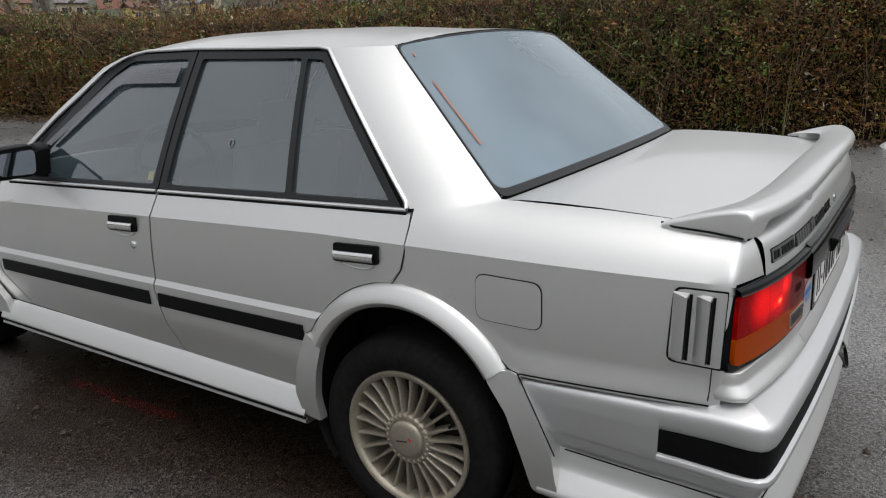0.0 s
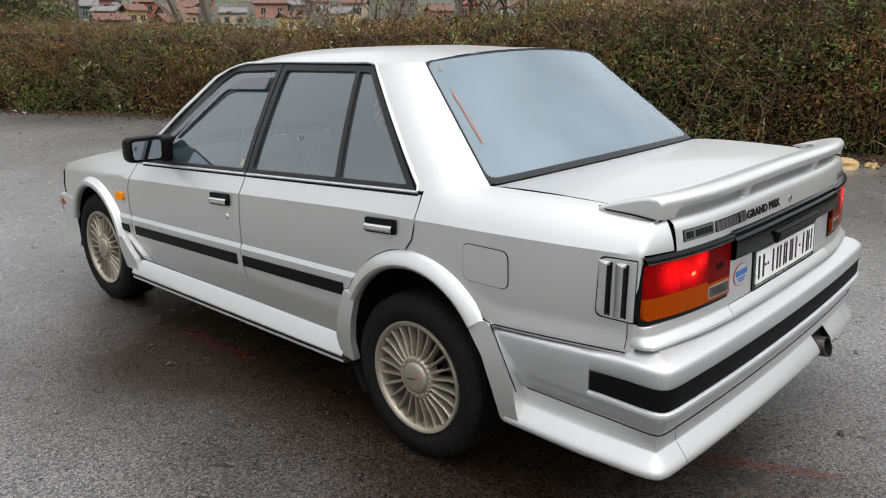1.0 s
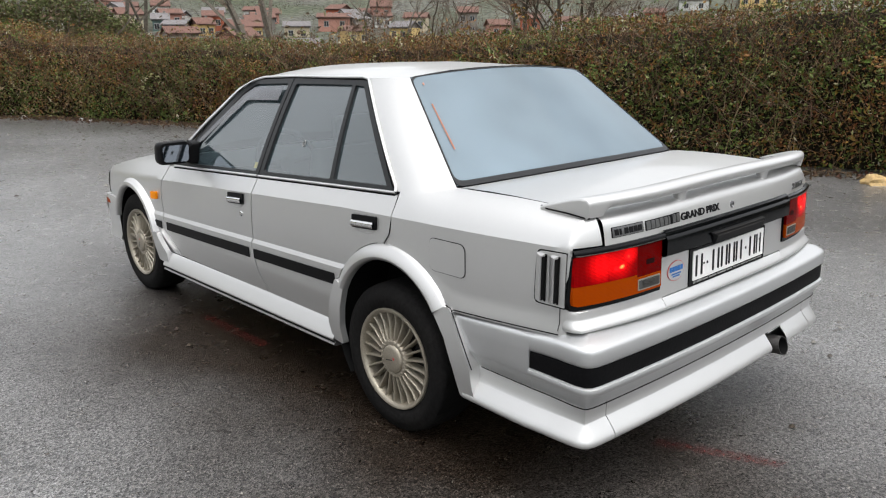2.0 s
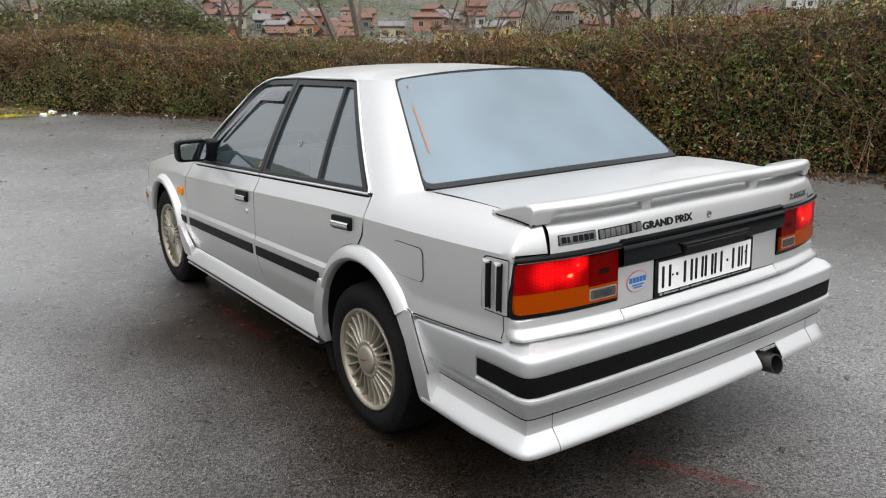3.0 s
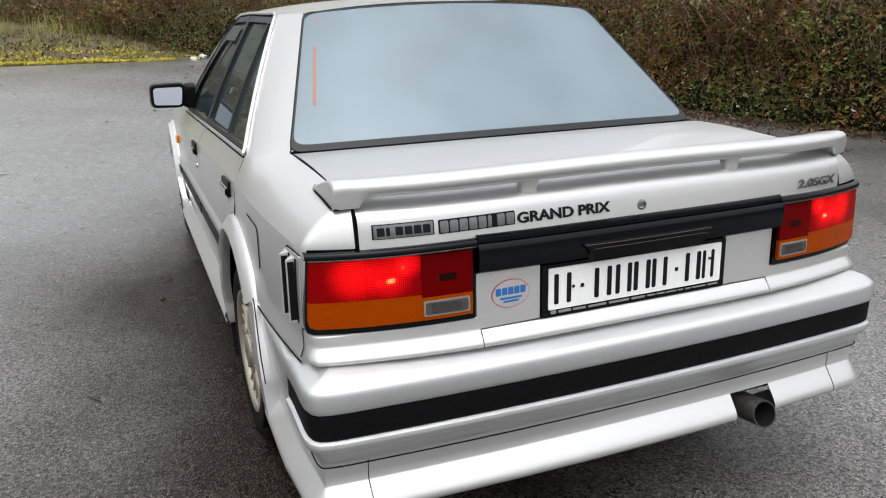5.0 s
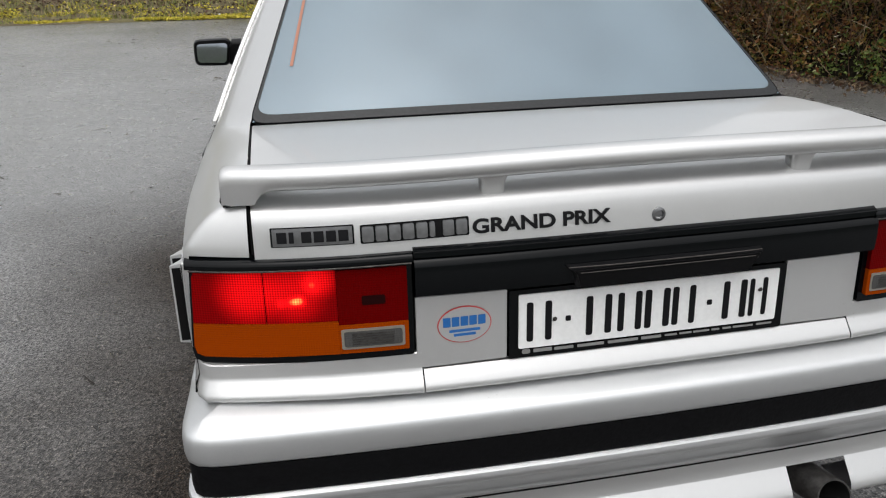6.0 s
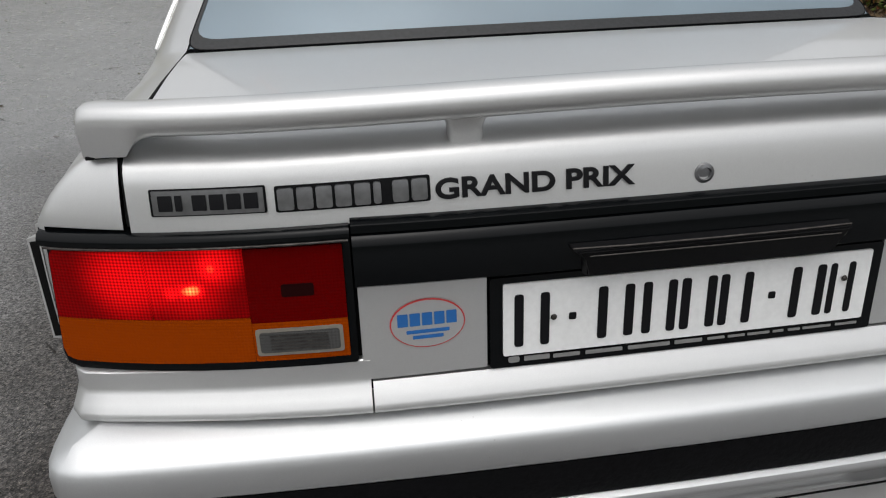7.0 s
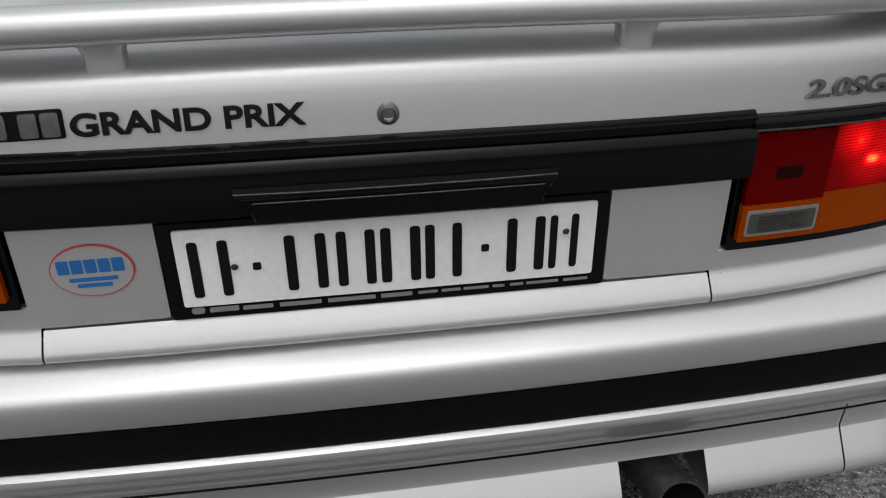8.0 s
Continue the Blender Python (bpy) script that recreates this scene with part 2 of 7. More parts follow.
def lens_material(name, colour, glow=None, rough=0.12, cells=230.0):
    """Ribbed lamp lens; glow: strength of the lamp that burns behind it."""
    m = material(name, colour, rough=rough, coat=0.0, spec=0.03)
    n, l = m.node_tree.nodes, m.node_tree.links
    b = n["Principled BSDF"]
    b.inputs["Transmission Weight"].default_value = 0.0
    tc = n.new("ShaderNodeTexCoord")
    w1, w2 = n.new("ShaderNodeTexWave"), n.new("ShaderNodeTexWave")
    w1.bands_direction, w2.bands_direction = "X", "Z"
    add = n.new("ShaderNodeMath")
    add.operation = "ADD"
    for w in (w1, w2):
        w.inputs["Scale"].default_value = cells / 6.283 * 2
        l.new(tc.outputs["Object"], w.inputs["Vector"])
    l.new(w1.outputs["Fac"], add.inputs[0])
    l.new(w2.outputs["Fac"], add.inputs[1])
    bp = n.new("ShaderNodeBump")
    bp.inputs["Strength"].default_value, bp.inputs["Distance"].default_value = 0.25, 0.002
    l.new(add.outputs[0], bp.inputs["Height"])
    l.new(bp.outputs["Normal"], b.inputs["Normal"])
    if glow:
        # the bulbs behind: brightest straight before them, fading to the lens's edge
        sep, fold, join = n.new("ShaderNodeSeparateXYZ"), n.new("ShaderNodeMath"), n.new("ShaderNodeCombineXYZ")
        fold.operation = "ABSOLUTE"
        l.new(tc.outputs["Object"], sep.inputs["Vector"])
        l.new(sep.outputs["X"], fold.inputs[0])
        l.new(fold.outputs[0], join.inputs["X"])
        l.new(sep.outputs["Z"], join.inputs["Z"])
        total = None
        for place, width, power in (((0.724, 0, 0.853), 0.078, 0.85), ((0.650, 0, 0.850), 0.075, 0.65), ((0.606, 0, 0.876), 0.045, 0.75), ((0.670, 0, 0.836), 0.014, 1.0), ((0.653, 0, 0.838), 0.016, 1.3), ((0.640, 0, 0.840), 0.017, 1.7), ((0.618, 0, 0.868), 0.022, 0.9)):
            dist, drop, peak = n.new("ShaderNodeVectorMath"), n.new("ShaderNodeMapRange"), n.new("ShaderNodeMath")
            dist.operation, dist.inputs[1].default_value = "DISTANCE", place
            drop.interpolation_type = "SMOOTHERSTEP"
            drop.inputs["From Min"].default_value, drop.inputs["From Max"].default_value = 0.0, width
            drop.inputs["To Min"].default_value, drop.inputs["To Max"].default_value = power, 0.0
            l.new(join.outputs["Vector"], dist.inputs[0])
            l.new(dist.outputs["Value"], drop.inputs["Value"])
            peak.operation, peak.inputs[1].default_value = "ADD", 0.09
            l.new(drop.outputs["Result"], peak.inputs[0])
            if total:
                peak.inputs[1].default_value = 0.0
                l.new(total, peak.inputs[1])
            total = peak.outputs[0]
        power = n.new("ShaderNodeMath")
        power.operation, power.inputs[1].default_value = "MULTIPLY", glow
        cell = n.new("ShaderNodeMapRange")
        cell.inputs["From Min"].default_value, cell.inputs["From Max"].default_value = 0.2, 1.8
        cell.inputs["To Min"].default_value, cell.inputs["To Max"].default_value = 0.28, 1.6
        both = n.new("ShaderNodeMath")
        both.operation = "MULTIPLY"
        l.new(add.outputs[0], cell.inputs["Value"])
        l.new(cell.outputs["Result"], both.inputs[0])
        l.new(total, both.inputs[1])
        l.new(both.outputs[0], power.inputs[0])
        heat, part_of = n.new("ShaderNodeValToRGB"), n.new("ShaderNodeMath")
        heat.color_ramp.elements[0].position, heat.color_ramp.elements[0].color = 0.45, (1.0, 0.004, 0.006, 1)
        heat.color_ramp.elements[1].position, heat.color_ramp.elements[1].color = 0.95, (1.0, 0.42, 0.10, 1)
        part_of.operation, part_of.inputs[1].default_value = "MULTIPLY", 0.25
        l.new(total, part_of.inputs[0])
        l.new(part_of.outputs[0], heat.inputs["Fac"])
        l.new(heat.outputs["Color"], b.inputs["Emission Color"])
        l.new(power.outputs[0], b.inputs["Emission Strength"])
    return m


PAINT = silver_paint()
# the plastic bumper's silver is set a shade bluer and darker than the body's
BUMPERPAINT = silver_paint("silver_bumper_paint", (0.545, 0.552, 0.556))
SEAM = material("panel_gap", (0.006, 0.006, 0.006), rough=0.9, spec=0.1)
BLACK = material("black_plastic", (0.004, 0.004, 0.0045), rough=0.45, spec=0.10, grain=0.2, scale=300.0, bump=0.05)
GLOSSBLACK = material("gloss_black_trim", (0.002, 0.0025, 0.003), rough=0.18, spec=0.14, coat=0.0, grain=0.15, scale=80.0)
RUBBER = material("weathered_rubber", (0.0035, 0.0035, 0.004), rough=0.6, spec=0.08, grain=0.3, scale=120.0, bump=0.15)
FRAMEBLACK = material("satin_black_frame", (0.012, 0.013, 0.014), rough=0.4, spec=0.25, grain=0.2, scale=120.0, bump=0.05)
TYRE = material("tyre_rubber", (0.007, 0.0068, 0.0068), rough=0.8, spec=0.10, grain=0.35, scale=60.0, bump=0.25, big=0.4, alt=(0.013, 0.012, 0.011))
BRIGHT = material("anodised_strip", (0.70, 0.70, 0.69), rough=0.28, metal=0.9, grain=0.06, scale=80.0)
CHROME = material("chrome_strip", (0.72, 0.72, 0.72), rough=0.16, metal=1.0, grain=0.08, scale=60.0)
SMOKED = material("smoked_chrome", (0.20, 0.20, 0.205), rough=0.28, metal=0.9, grain=0.15, scale=90.0)
ALLOY = material("champagne_alloy", (0.32, 0.29, 0.235), rough=0.42, metal=0.55, coat=0.2, grain=0.12, scale=150.0, big=0.45, alt=(0.24, 0.205, 0.155))
DARKMETAL = material("sooty_steel", (0.055, 0.050, 0.046), rough=0.5, metal=0.7, grain=0.4, scale=90.0, bump=0.2)
PIPE = material("worn_exhaust_steel", (0.050, 0.047, 0.045), rough=0.45, metal=0.5, grain=0.35, scale=80.0, bump=0.15)
# the side panes' blue-grey haze is coloured to imitate reflected sky
SIDEGLASS = glass("tinted_side_glass", (0.46, 0.54, 0.56), fog=0.10, fog_colour=(0.28, 0.42, 0.48), ior=2.5)
REARGLASS = glass("misted_rear_glass", (0.34, 0.41, 0.46), fog=0.42, fog_colour=(0.345, 0.455, 0.535), rough=0.09)
FRONTGLASS = glass("windscreen_glass", (0.70, 0.76, 0.75), fog=0.05)
WHITE = material("white_plate", (0.78, 0.78, 0.77), rough=0.35, coat=0.2, grain=0.04, scale=120.0, big=0.1)
INK = material("black_characters", (0.005, 0.005, 0.006), rough=0.45, spec=0.15)
PALEINK = material("pale_print", (0.20, 0.20, 0.195), rough=0.5)
BLUE = material("blue_print", (0.012, 0.115, 0.36), rough=0.4)
RED = material("red_print", (0.55, 0.04, 0.04), rough=0.4)
ORANGE = material("faded_orange_strip", (0.30, 0.12, 0.07), rough=0.6)
YELLOW = material("yellow_sticker", (0.70, 0.55, 0.05), rough=0.5)
MIRROR = material("mirror_glass", (0.34, 0.37, 0.41), rough=0.03, metal=1.0)
SEATCLOTH = material("grey_seat_cloth", (0.15, 0.15, 0.155), rough=0.9, grain=0.08, scale=60.0, bump=0.1)
INTERIOR = material("dark_interior_plastic", (0.035, 0.037, 0.042), rough=0.7, grain=0.2, scale=60.0)
REDLENS = lens_material("red_lamp_lens", (0.095, 0.0004, 0.0005))
LITLENS = lens_material("lit_red_lamp_lens", (0.10, 0.0005, 0.001), glow=0.62)
AMBER = lens_material("amber_lamp_lens", (0.25, 0.036, 0.0006))
INDICATOR = lens_material("orange_indicator_lens", (0.80, 0.25, 0.008))
CLEARLENS = lens_material("reversing_lamp_lens", (0.065, 0.064, 0.062))
DIMRED = material("dark_bulb_holder", (0.012, 0.0012, 0.0012), rough=0.6, spec=0.05)
LENSRIM = material("pale_lens_rim", (0.19, 0.17, 0.14), rough=0.4, grain=0.1, scale=90.0)
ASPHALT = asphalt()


# ---- building tools ----
def part(name, bm, mat, parent=None, label="", smooth=40):
    """Links a bmesh as one mesh object under a thing or a part."""
    bmesh.ops.recalc_face_normals(bm, faces=bm.faces)
    if any(e.is_boundary for e in bm.edges):
        # open shells of the car face outwards
        middle = Vector((0, 1.0, 0.75))
        if sum((f.calc_center_median() - middle).dot(f.normal) * f.calc_area() for f in bm.faces) < 0:
            bmesh.ops.reverse_faces(bm, faces=bm.faces)
    me = bpy.data.meshes.new(name)
    bm.to_mesh(me)
    bm.free()
    me.materials.append(mat)
    if smooth:
        me.shade_smooth()
        me.set_sharp_from_angle(angle=radians(smooth))
    ob = new(name, me)
    ob.parent = parent
    if label:
        tagged(ob, label)
    return ob


def empty(name, place=(0, 0, 0)):
    ob = new(name)
    ob.location = place
    ob.empty_display_size = 0.2
    return ob


def lerp(a, b, t):
    return a + (b - a) * t


def table(x, rows):
    """Straight interpolation in rows of (x, value)."""
    if x <= rows[0][0]:
        return rows[0][1]
    for (a, va), (b, vb) in zip(rows, rows[1:]):
        if x <= b:
            return lerp(va, vb, (x - a) / (b - a))
    return rows[-1][1]


def bezier(a, c, b, t):
    return a * (1 - t) ** 2 + c * (2 * t * (1 - t)) + b * t * t


def rounded(points, radius, steps=4):
    """A closed outline with its corners rounded; radius: one for all, or one for each corner."""
    out, n = [], len(points)
    for k in range(n):
        p = Vector(points[k])
        r = radius[k] if isinstance(radius, (list, tuple)) else radius
        a, b = Vector(points[k - 1]) - p, Vector(points[(k + 1) % n]) - p
        if r <= 0:
            out.append(p)
            continue
        d = min(r, a.length * 0.45, b.length * 0.45)
        a, b = p + a.normalized() * d, p + b.normalized() * d
        out += [bezier(a, p, b, i / steps) for i in range(steps + 1)]
    return out


def strip_grid(bm, rows, closed=False, ring=False):
    """Faces between rows of points, each row as long as the first. Returns the rows of verts."""
    verts = [[bm.verts.new(p) for p in row] for row in rows]
    pairs = list(zip(verts, verts[1:])) + ([(verts[-1], verts[0])] if ring else [])
    for r0, r1 in pairs:
        n = len(r0)
        for i in range(n if closed else n - 1):
            j = (i + 1) % n
            bm.faces.new((r0[i], r0[j], r1[j], r1[i]))
    return verts


def loft(rows, closed=False, ring=False, caps=False):
    bm = bmesh.new()
    v = strip_grid(bm, rows, closed, ring)
    if caps:
        bm.faces.new(v[0])
        bm.faces.new(v[-1][::-1])
    return bm


def sheet(loops, place, du, dv, slope=0.0, depth=Vector((0, 0, 0)), offset=0.0):
    """A panel: flat loops (outline first, then holes) in (u, v), cut into a fine mesh, laid on the surface place(u, v) and turned in
    by depth along its edges."""
    bm = bmesh.new()
    for loop in loops:
        vs = [bm.verts.new((p[0], p[1], 0)) for p in loop]
        for a, b in zip(vs, vs[1:] + vs[:1]):
            bm.edges.new((a, b))
    bmesh.ops.triangle_fill(bm, use_beauty=True, edges=bm.edges[:])
    us, vs = [v.co.x for v in bm.verts], [v.co.y for v in bm.verts]
    k = math.ceil(min(us) / du)
    while k * du < max(us):
        bmesh.ops.bisect_plane(bm, geom=bm.verts[:] + bm.edges[:] + bm.faces[:], plane_co=(k * du, 0, 0), plane_no=(1, 0, 0))
        k += 1
    lo = min(v - slope * u for u, v in zip(us, vs))
    hi = max(v - slope * u for u, v in zip(us, vs))
    k = math.ceil(lo / dv)
    while k * dv < hi:
        bmesh.ops.bisect_plane(bm, geom=bm.verts[:] + bm.edges[:] + bm.faces[:], plane_co=(0, k * dv, 0), plane_no=(-slope, 1, 0))
        k += 1
    for v in bm.verts:
        v.co = Vector(place(v.co.x, v.co.y))
    if depth.length:
        rim = [e for e in bm.edges if e.is_boundary]
        made = bmesh.ops.extrude_edge_only(bm, edges=rim)["geom"]
        for v in made:
            if isinstance(v, bmesh.types.BMVert):
                v.co += depth
    return bm


def box(lo, hi, bevel=0.0, steps=2):
    bm = bmesh.new()
    bmesh.ops.create_cube(bm, size=1)
    lo, hi = Vector(lo), Vector(hi)
    for v in bm.verts:
        v.co = Vector([lerp(lo[i], hi[i], v.co[i] + 0.5) for i in range(3)])
    if bevel:
        bmesh.ops.bevel(bm, geom=bm.edges[:], offset=bevel, segments=steps, affect="EDGES", profile=0.6)
    return bm


def tube(points, radius, sides=8, closed=False, caps=True):
    """A round bar along points; radius: one, or one for each point."""
    pts = [Vector(p) for p in points]
    rows, n = [], len(pts)
    up = Vector((0.13, 0.21, 1)).normalized()
    for k, p in enumerate(pts):
        a = pts[k - 1] if (k or closed) else p
        b = pts[(k + 1) % n] if (k < n - 1 or closed) else p
        d = (b - a).normalized()
        s = d.cross(up).normalized()
        t = s.cross(d)
        r = radius[k] if isinstance(radius, (list, tuple)) else radius
        rows.append([p + (s * math.cos(q) + t * math.sin(q)) * r for q in (2 * math.pi * i / sides for i in range(sides))])
    return loft(rows, closed=True, ring=closed, caps=caps and not closed)


def lathe(profile, axis_point, sides=48, ring=False):
    """Profile of (radius, x) turned about the x axis through axis_point."""
    a = Vector(axis_point)
    rows = []
    for i in range(sides):
        q = 2 * math.pi * i / sides
        rows.append([a + Vector((x, r * math.cos(q), r * math.sin(q))) for r, x in profile])
    return loft(rows, closed=ring, ring=True)


def prism(outline, lift, depth):
    """A closed flat outline of 3D points, thickened by the vector depth; lift: offset of its face."""
    bm = bmesh.new()
    front = [bm.verts.new(Vector(p) + lift) for p in outline]
    rear = [bm.verts.new(Vector(p) + lift + depth) for p in outline]
    n = len(front)
    bm.faces.new(front)
    bm.faces.new(rear[::-1])
    for i in range(n):
        bm.faces.new((front[i], rear[i], rear[(i + 1) % n], front[(i + 1) % n]))
    return bm


# ---- the car: silver four-door saloon, rear axle near y = 0, nose towards +y ----
car = tagged(empty("car"), "silver four-door saloon car with rear spoiler, parked on damp asphalt", "car")
ARCH_R, ARCH_F = (0.048, 0.393), (2.53, 0.350)
LEFT, RIGHT = -1, 1


def belt(y):
    return 0.968 - 0.066 * (y - 0.06)


def shoulder(y):
    return table(y, [(-0.8, 0.916), (-0.23, 0.892), (0.355, 0.868), (1.02, 0.822), (2.06, 0.752), (3.1, 0.665)])


def rub_line(y):
    return 0.597 - 0.041 * (y - 1.1)


def half_width(y, z):
    """Half the car's width on its flank at a station y and height z."""
    taper = 1 - 0.030 * max(0, (-0.25 - y) / 0.55) ** 2 - 0.055 * max(0, (y - 2.3) / 0.8) ** 2
    c, b, k = shoulder(y), belt(y), rub_line(y)
    if z >= b:
        x = 0.803 - 0.42 * (z - b) - 0.20 * (z - b) ** 2
    elif z >= c:
        x = 0.848 - 0.045 * ((z - c) / (b - c)) ** 1.02
    elif z >= k:
        x = 0.848 + 0.003 * math.sin(math.pi * (z - k) / (c - k))
    elif z >= k - 0.018:
        x = lerp(0.858, 0.848, (z - k + 0.018) / 0.018)
    else:
        x = table(z, [(0.25, 0.815), (0.345, 0.838), (0.42, 0.850), (0.47, 0.857), (k - 0.018, 0.858)])
    return x * taper


def flank(side, lift=0.0):
    return lambda y, z: (side * (half_width(y, z) + lift), y, z)


def sink(x):
    """How far the tail's lines sink towards the car's corners."""
    return 0.012 * min(1, max(0, (abs(x) - 0.3) / 0.5))


def tail(x):
    """The rear face's y at a place x across the car."""
    return -0.865 + 0.075 * (abs(x) / 0.8) ** 4


def arc(centre, radius, a0, a1, n):
    return [(centre[0] + radius * math.cos(radians(lerp(a0, a1, i / n))), centre[1] + radius * math.sin(radians(lerp(a0, a1, i / n)))) for i in range(n + 1)]


def door_line(dy=0.0):
    return [(0.992 + dy, 0.351), (1.060 + dy, 0.44), (1.103 + dy, 0.56), (1.098 + dy, 0.72), (1.090 + dy, belt(1.09) - 0.012)]


FRONT_CUT = [(2.062, belt(2.06) - 0.01), (2.112, 0.70), (2.116, 0.60), (2.082, 0.45), (1.925, 0.332)]
A0, B0 = Vector((0.803, 0.06, 0.968)), Vector((0.712, -0.165, 1.003))
A1, B1 = Vector((0.607, 0.49, 1.362)), Vector((0.545, 0.285, 1.371))


def pillar(t, q):
    """The rear pillar: t from its foot to the roof, q from the side window to the rear window. For the right side."""
    y, z = lerp(A0.y, A1.y, t), lerp(A0.z, A1.z, t)
    a, b = Vector((half_width(y, z), y, z)), B0.lerp(B1, t)
    c = Vector((a.x * 0.992, (a.y + b.y) / 2, (a.z + b.z) / 2))
    return bezier(a, c, b, q)


def mirrored(p, side):
    return Vector((side * p[0], p[1], p[2]))


def to_rows(y, z):
    """Height as counted along the flank's creases: 0 on the shoulder, -0.22 on the upper edge of the rub ridge."""
    c, k = shoulder(y), rub_line(y)
    if z >= c:
        return z - c
    if z >= k:
        return -0.22 * (c - z) / (c - k)
    if z >= k - 0.018:
        return -0.22 - 0.022 * (k - z) / 0.018
    return -0.242 - (k - 0.018 - z)


def from_rows(y, v):
    c, k = shoulder(y), rub_line(y)
    if v >= 0:
        return c + v
    if v >= -0.22:
        return lerp(c, k, v / -0.22)
    if v >= -0.242:
        return k - 0.018 * (-0.22 - v) / 0.022
    return k - 0.018 - (-0.242 - v)


def flank_sheet(loop, side, depth, lift=0.0):
    """A body panel of the flank whose mesh rows run along the shoulder crease."""
    dense = []
    for a, b in zip(loop, loop[1:] + loop[:1]):
        a, b = Vector(a), Vector(b)
        steps = max(1, math.ceil((b - a).length / 0.07))
        dense += [a.lerp(b, k / steps) for k in range(steps)]
    flat = [Vector((p[0], to_rows(p[0], p[1]))) for p in dense]
    lay = flank(side, lift)
    return sheet([flat], lambda y, v: lay(y, from_rows(y, v)), 0.09, 0.022, depth=depth)


def build_flank(side):
    inward = Vector((-side * 0.022, 0, 0))
    # doors
    low = [Vector(p) for p in door_line()]
    front = low + [Vector(p) for p in FRONT_CUT]
    front_door = part("front_door", flank_sheet(front, side, inward), PAINT, car, smooth=24)
    arch = arc(ARCH_R, 0.381, 83, 27, 10)
    rear = [Vector(p) for p in door_line(-0.007)] + [Vector((0.053, belt(0.066) - 0.012)), Vector((0.0495, 0.93)), Vector((0.0495, 0.865)), Vector((0.062, 0.81))]
    rear += [Vector(p) for p in arch] + [Vector((0.405, 0.56)), Vector((0.436, 0.45)), Vector((0.449, 0.357))]
    rear_door = part("rear_door", flank_sheet(rear, side, inward), PAINT, car, smooth=24)
    # front wing
    wing = [(2.069, 0.894), (2.069, belt(2.06) - 0.01), (2.119, 0.70), (2.123, 0.60), (2.089, 0.45), (1.935, 0.332), (2.16, 0.325)]
    wing += arc(ARCH_F, 0.350, 172, 8, 14) + [(2.96, 0.46), (3.01, 0.57), (2.975, 0.718), (2.8, 0.762), (2.5, 0.828), (2.2, 0.882)]
    front_wing = part("front_wing", flank_sheet(wing, side, inward), PAINT, car, smooth=24)
    # rear quarter with its pillar
    ys = [0.0455, -0.01, -0.06, -0.11, -0.165, -0.22, -0.29, -0.36, -0.45, -0.55, -0.65, -0.71, -0.745]
    cols = []
    for y in ys:
        z0 = lerp(0.611, 0.646, (-0.30 - y) / 0.5) - 0.012
        d = 0.372**2 - (y - ARCH_R[0]) ** 2
        if y > -0.30:
            z0 = max(ARCH_R[1] + math.sqrt(max(d, 0)), 0.60)
        zc = shoulder(y)
        up = pillar(0, (0.06 - y) / 0.225) if y >= -0.165 else Vector((0.712, y, table(-y, [(0.165, 1.003), (0.45, 1.0115), (0.62, 1.0118), (0.76, 1.0095)])))
        cols.append((Vector((half_width(y, zc), y, zc)), z0, zc, up))
    for x, y in ((0.8265, -0.760), (0.8235, -0.771), (0.815, -0.7775), (0.80, -0.783), (0.76, -0.797), (0.715, -0.811)):
        up = Vector((0.712, table(-y, [(0.745, -0.745), (0.7775, -0.758), (0.81, -0.765)]), 1.008))
        cols.append((Vector((x, y, 0.918)), 0.60 if x > 0.82 else 0.915, 0.918, up))
    bm = bmesh.new()
    rows = []
    for foot, z0, zc, up in cols:
        col = []
        for k in range(12):
            z = lerp(z0, zc, k / 11)
            x = half_width(foot.y, z) if foot.y > -0.75 else foot.x
            col.append(Vector((side * x, foot.y, z)))
        k = min(1, max(0, (0.02 - foot.y) / 0.16))
        mid = foot.lerp(up, lerp(0.5, 0.36, k))
        mid.z = lerp(foot.z, up.z, lerp(0.5, 0.82, k))
        col += [mirrored(bezier(foot, mid, up, k / 9), side) for k in range(1, 10)]
        rows.append(col)
    strip_grid(bm, rows)
    qs = [0.0] + [(0.06 - y) / 0.225 for y in ys[:5]]
    strip_grid(bm, [[mirrored(pillar(k / 12, q), side) for q in qs] for k in range(13)])
    bmesh.ops.remove_doubles(bm, verts=bm.verts[:], dist=0.001)
    quarter = part("rear_quarter_panel", bm, PAINT, car, smooth=55)
    crease = {v.index for v in quarter.data.vertices if abs(v.co.z - shoulder(v.co.y)) < 0.0006 and v.co.y > -0.7455}
    for e in quarter.data.edges:
        if e.vertices[0] in crease and e.vertices[1] in crease:
            e.use_edge_sharp = True
    part("quarter_lip", sheet([[Vector(p) for p in ((0.025, 0.755), (0.14, 0.742), (0.12, 0.80), (0.09, 0.86), (0.025, 0.90))]], flank(side, -0.003), 0.05, 0.03), PAINT, quarter)
    pts = [(side * (half_width(y, z) - 0.001), y, z) for y, z in ((0.0485, 0.95), (0.0475, 0.92), (0.0475, 0.865), (0.0595, 0.81), (0.090, 0.768))]
    part("door_gap", tube(pts, 0.0015, 6), SEAM, quarter)
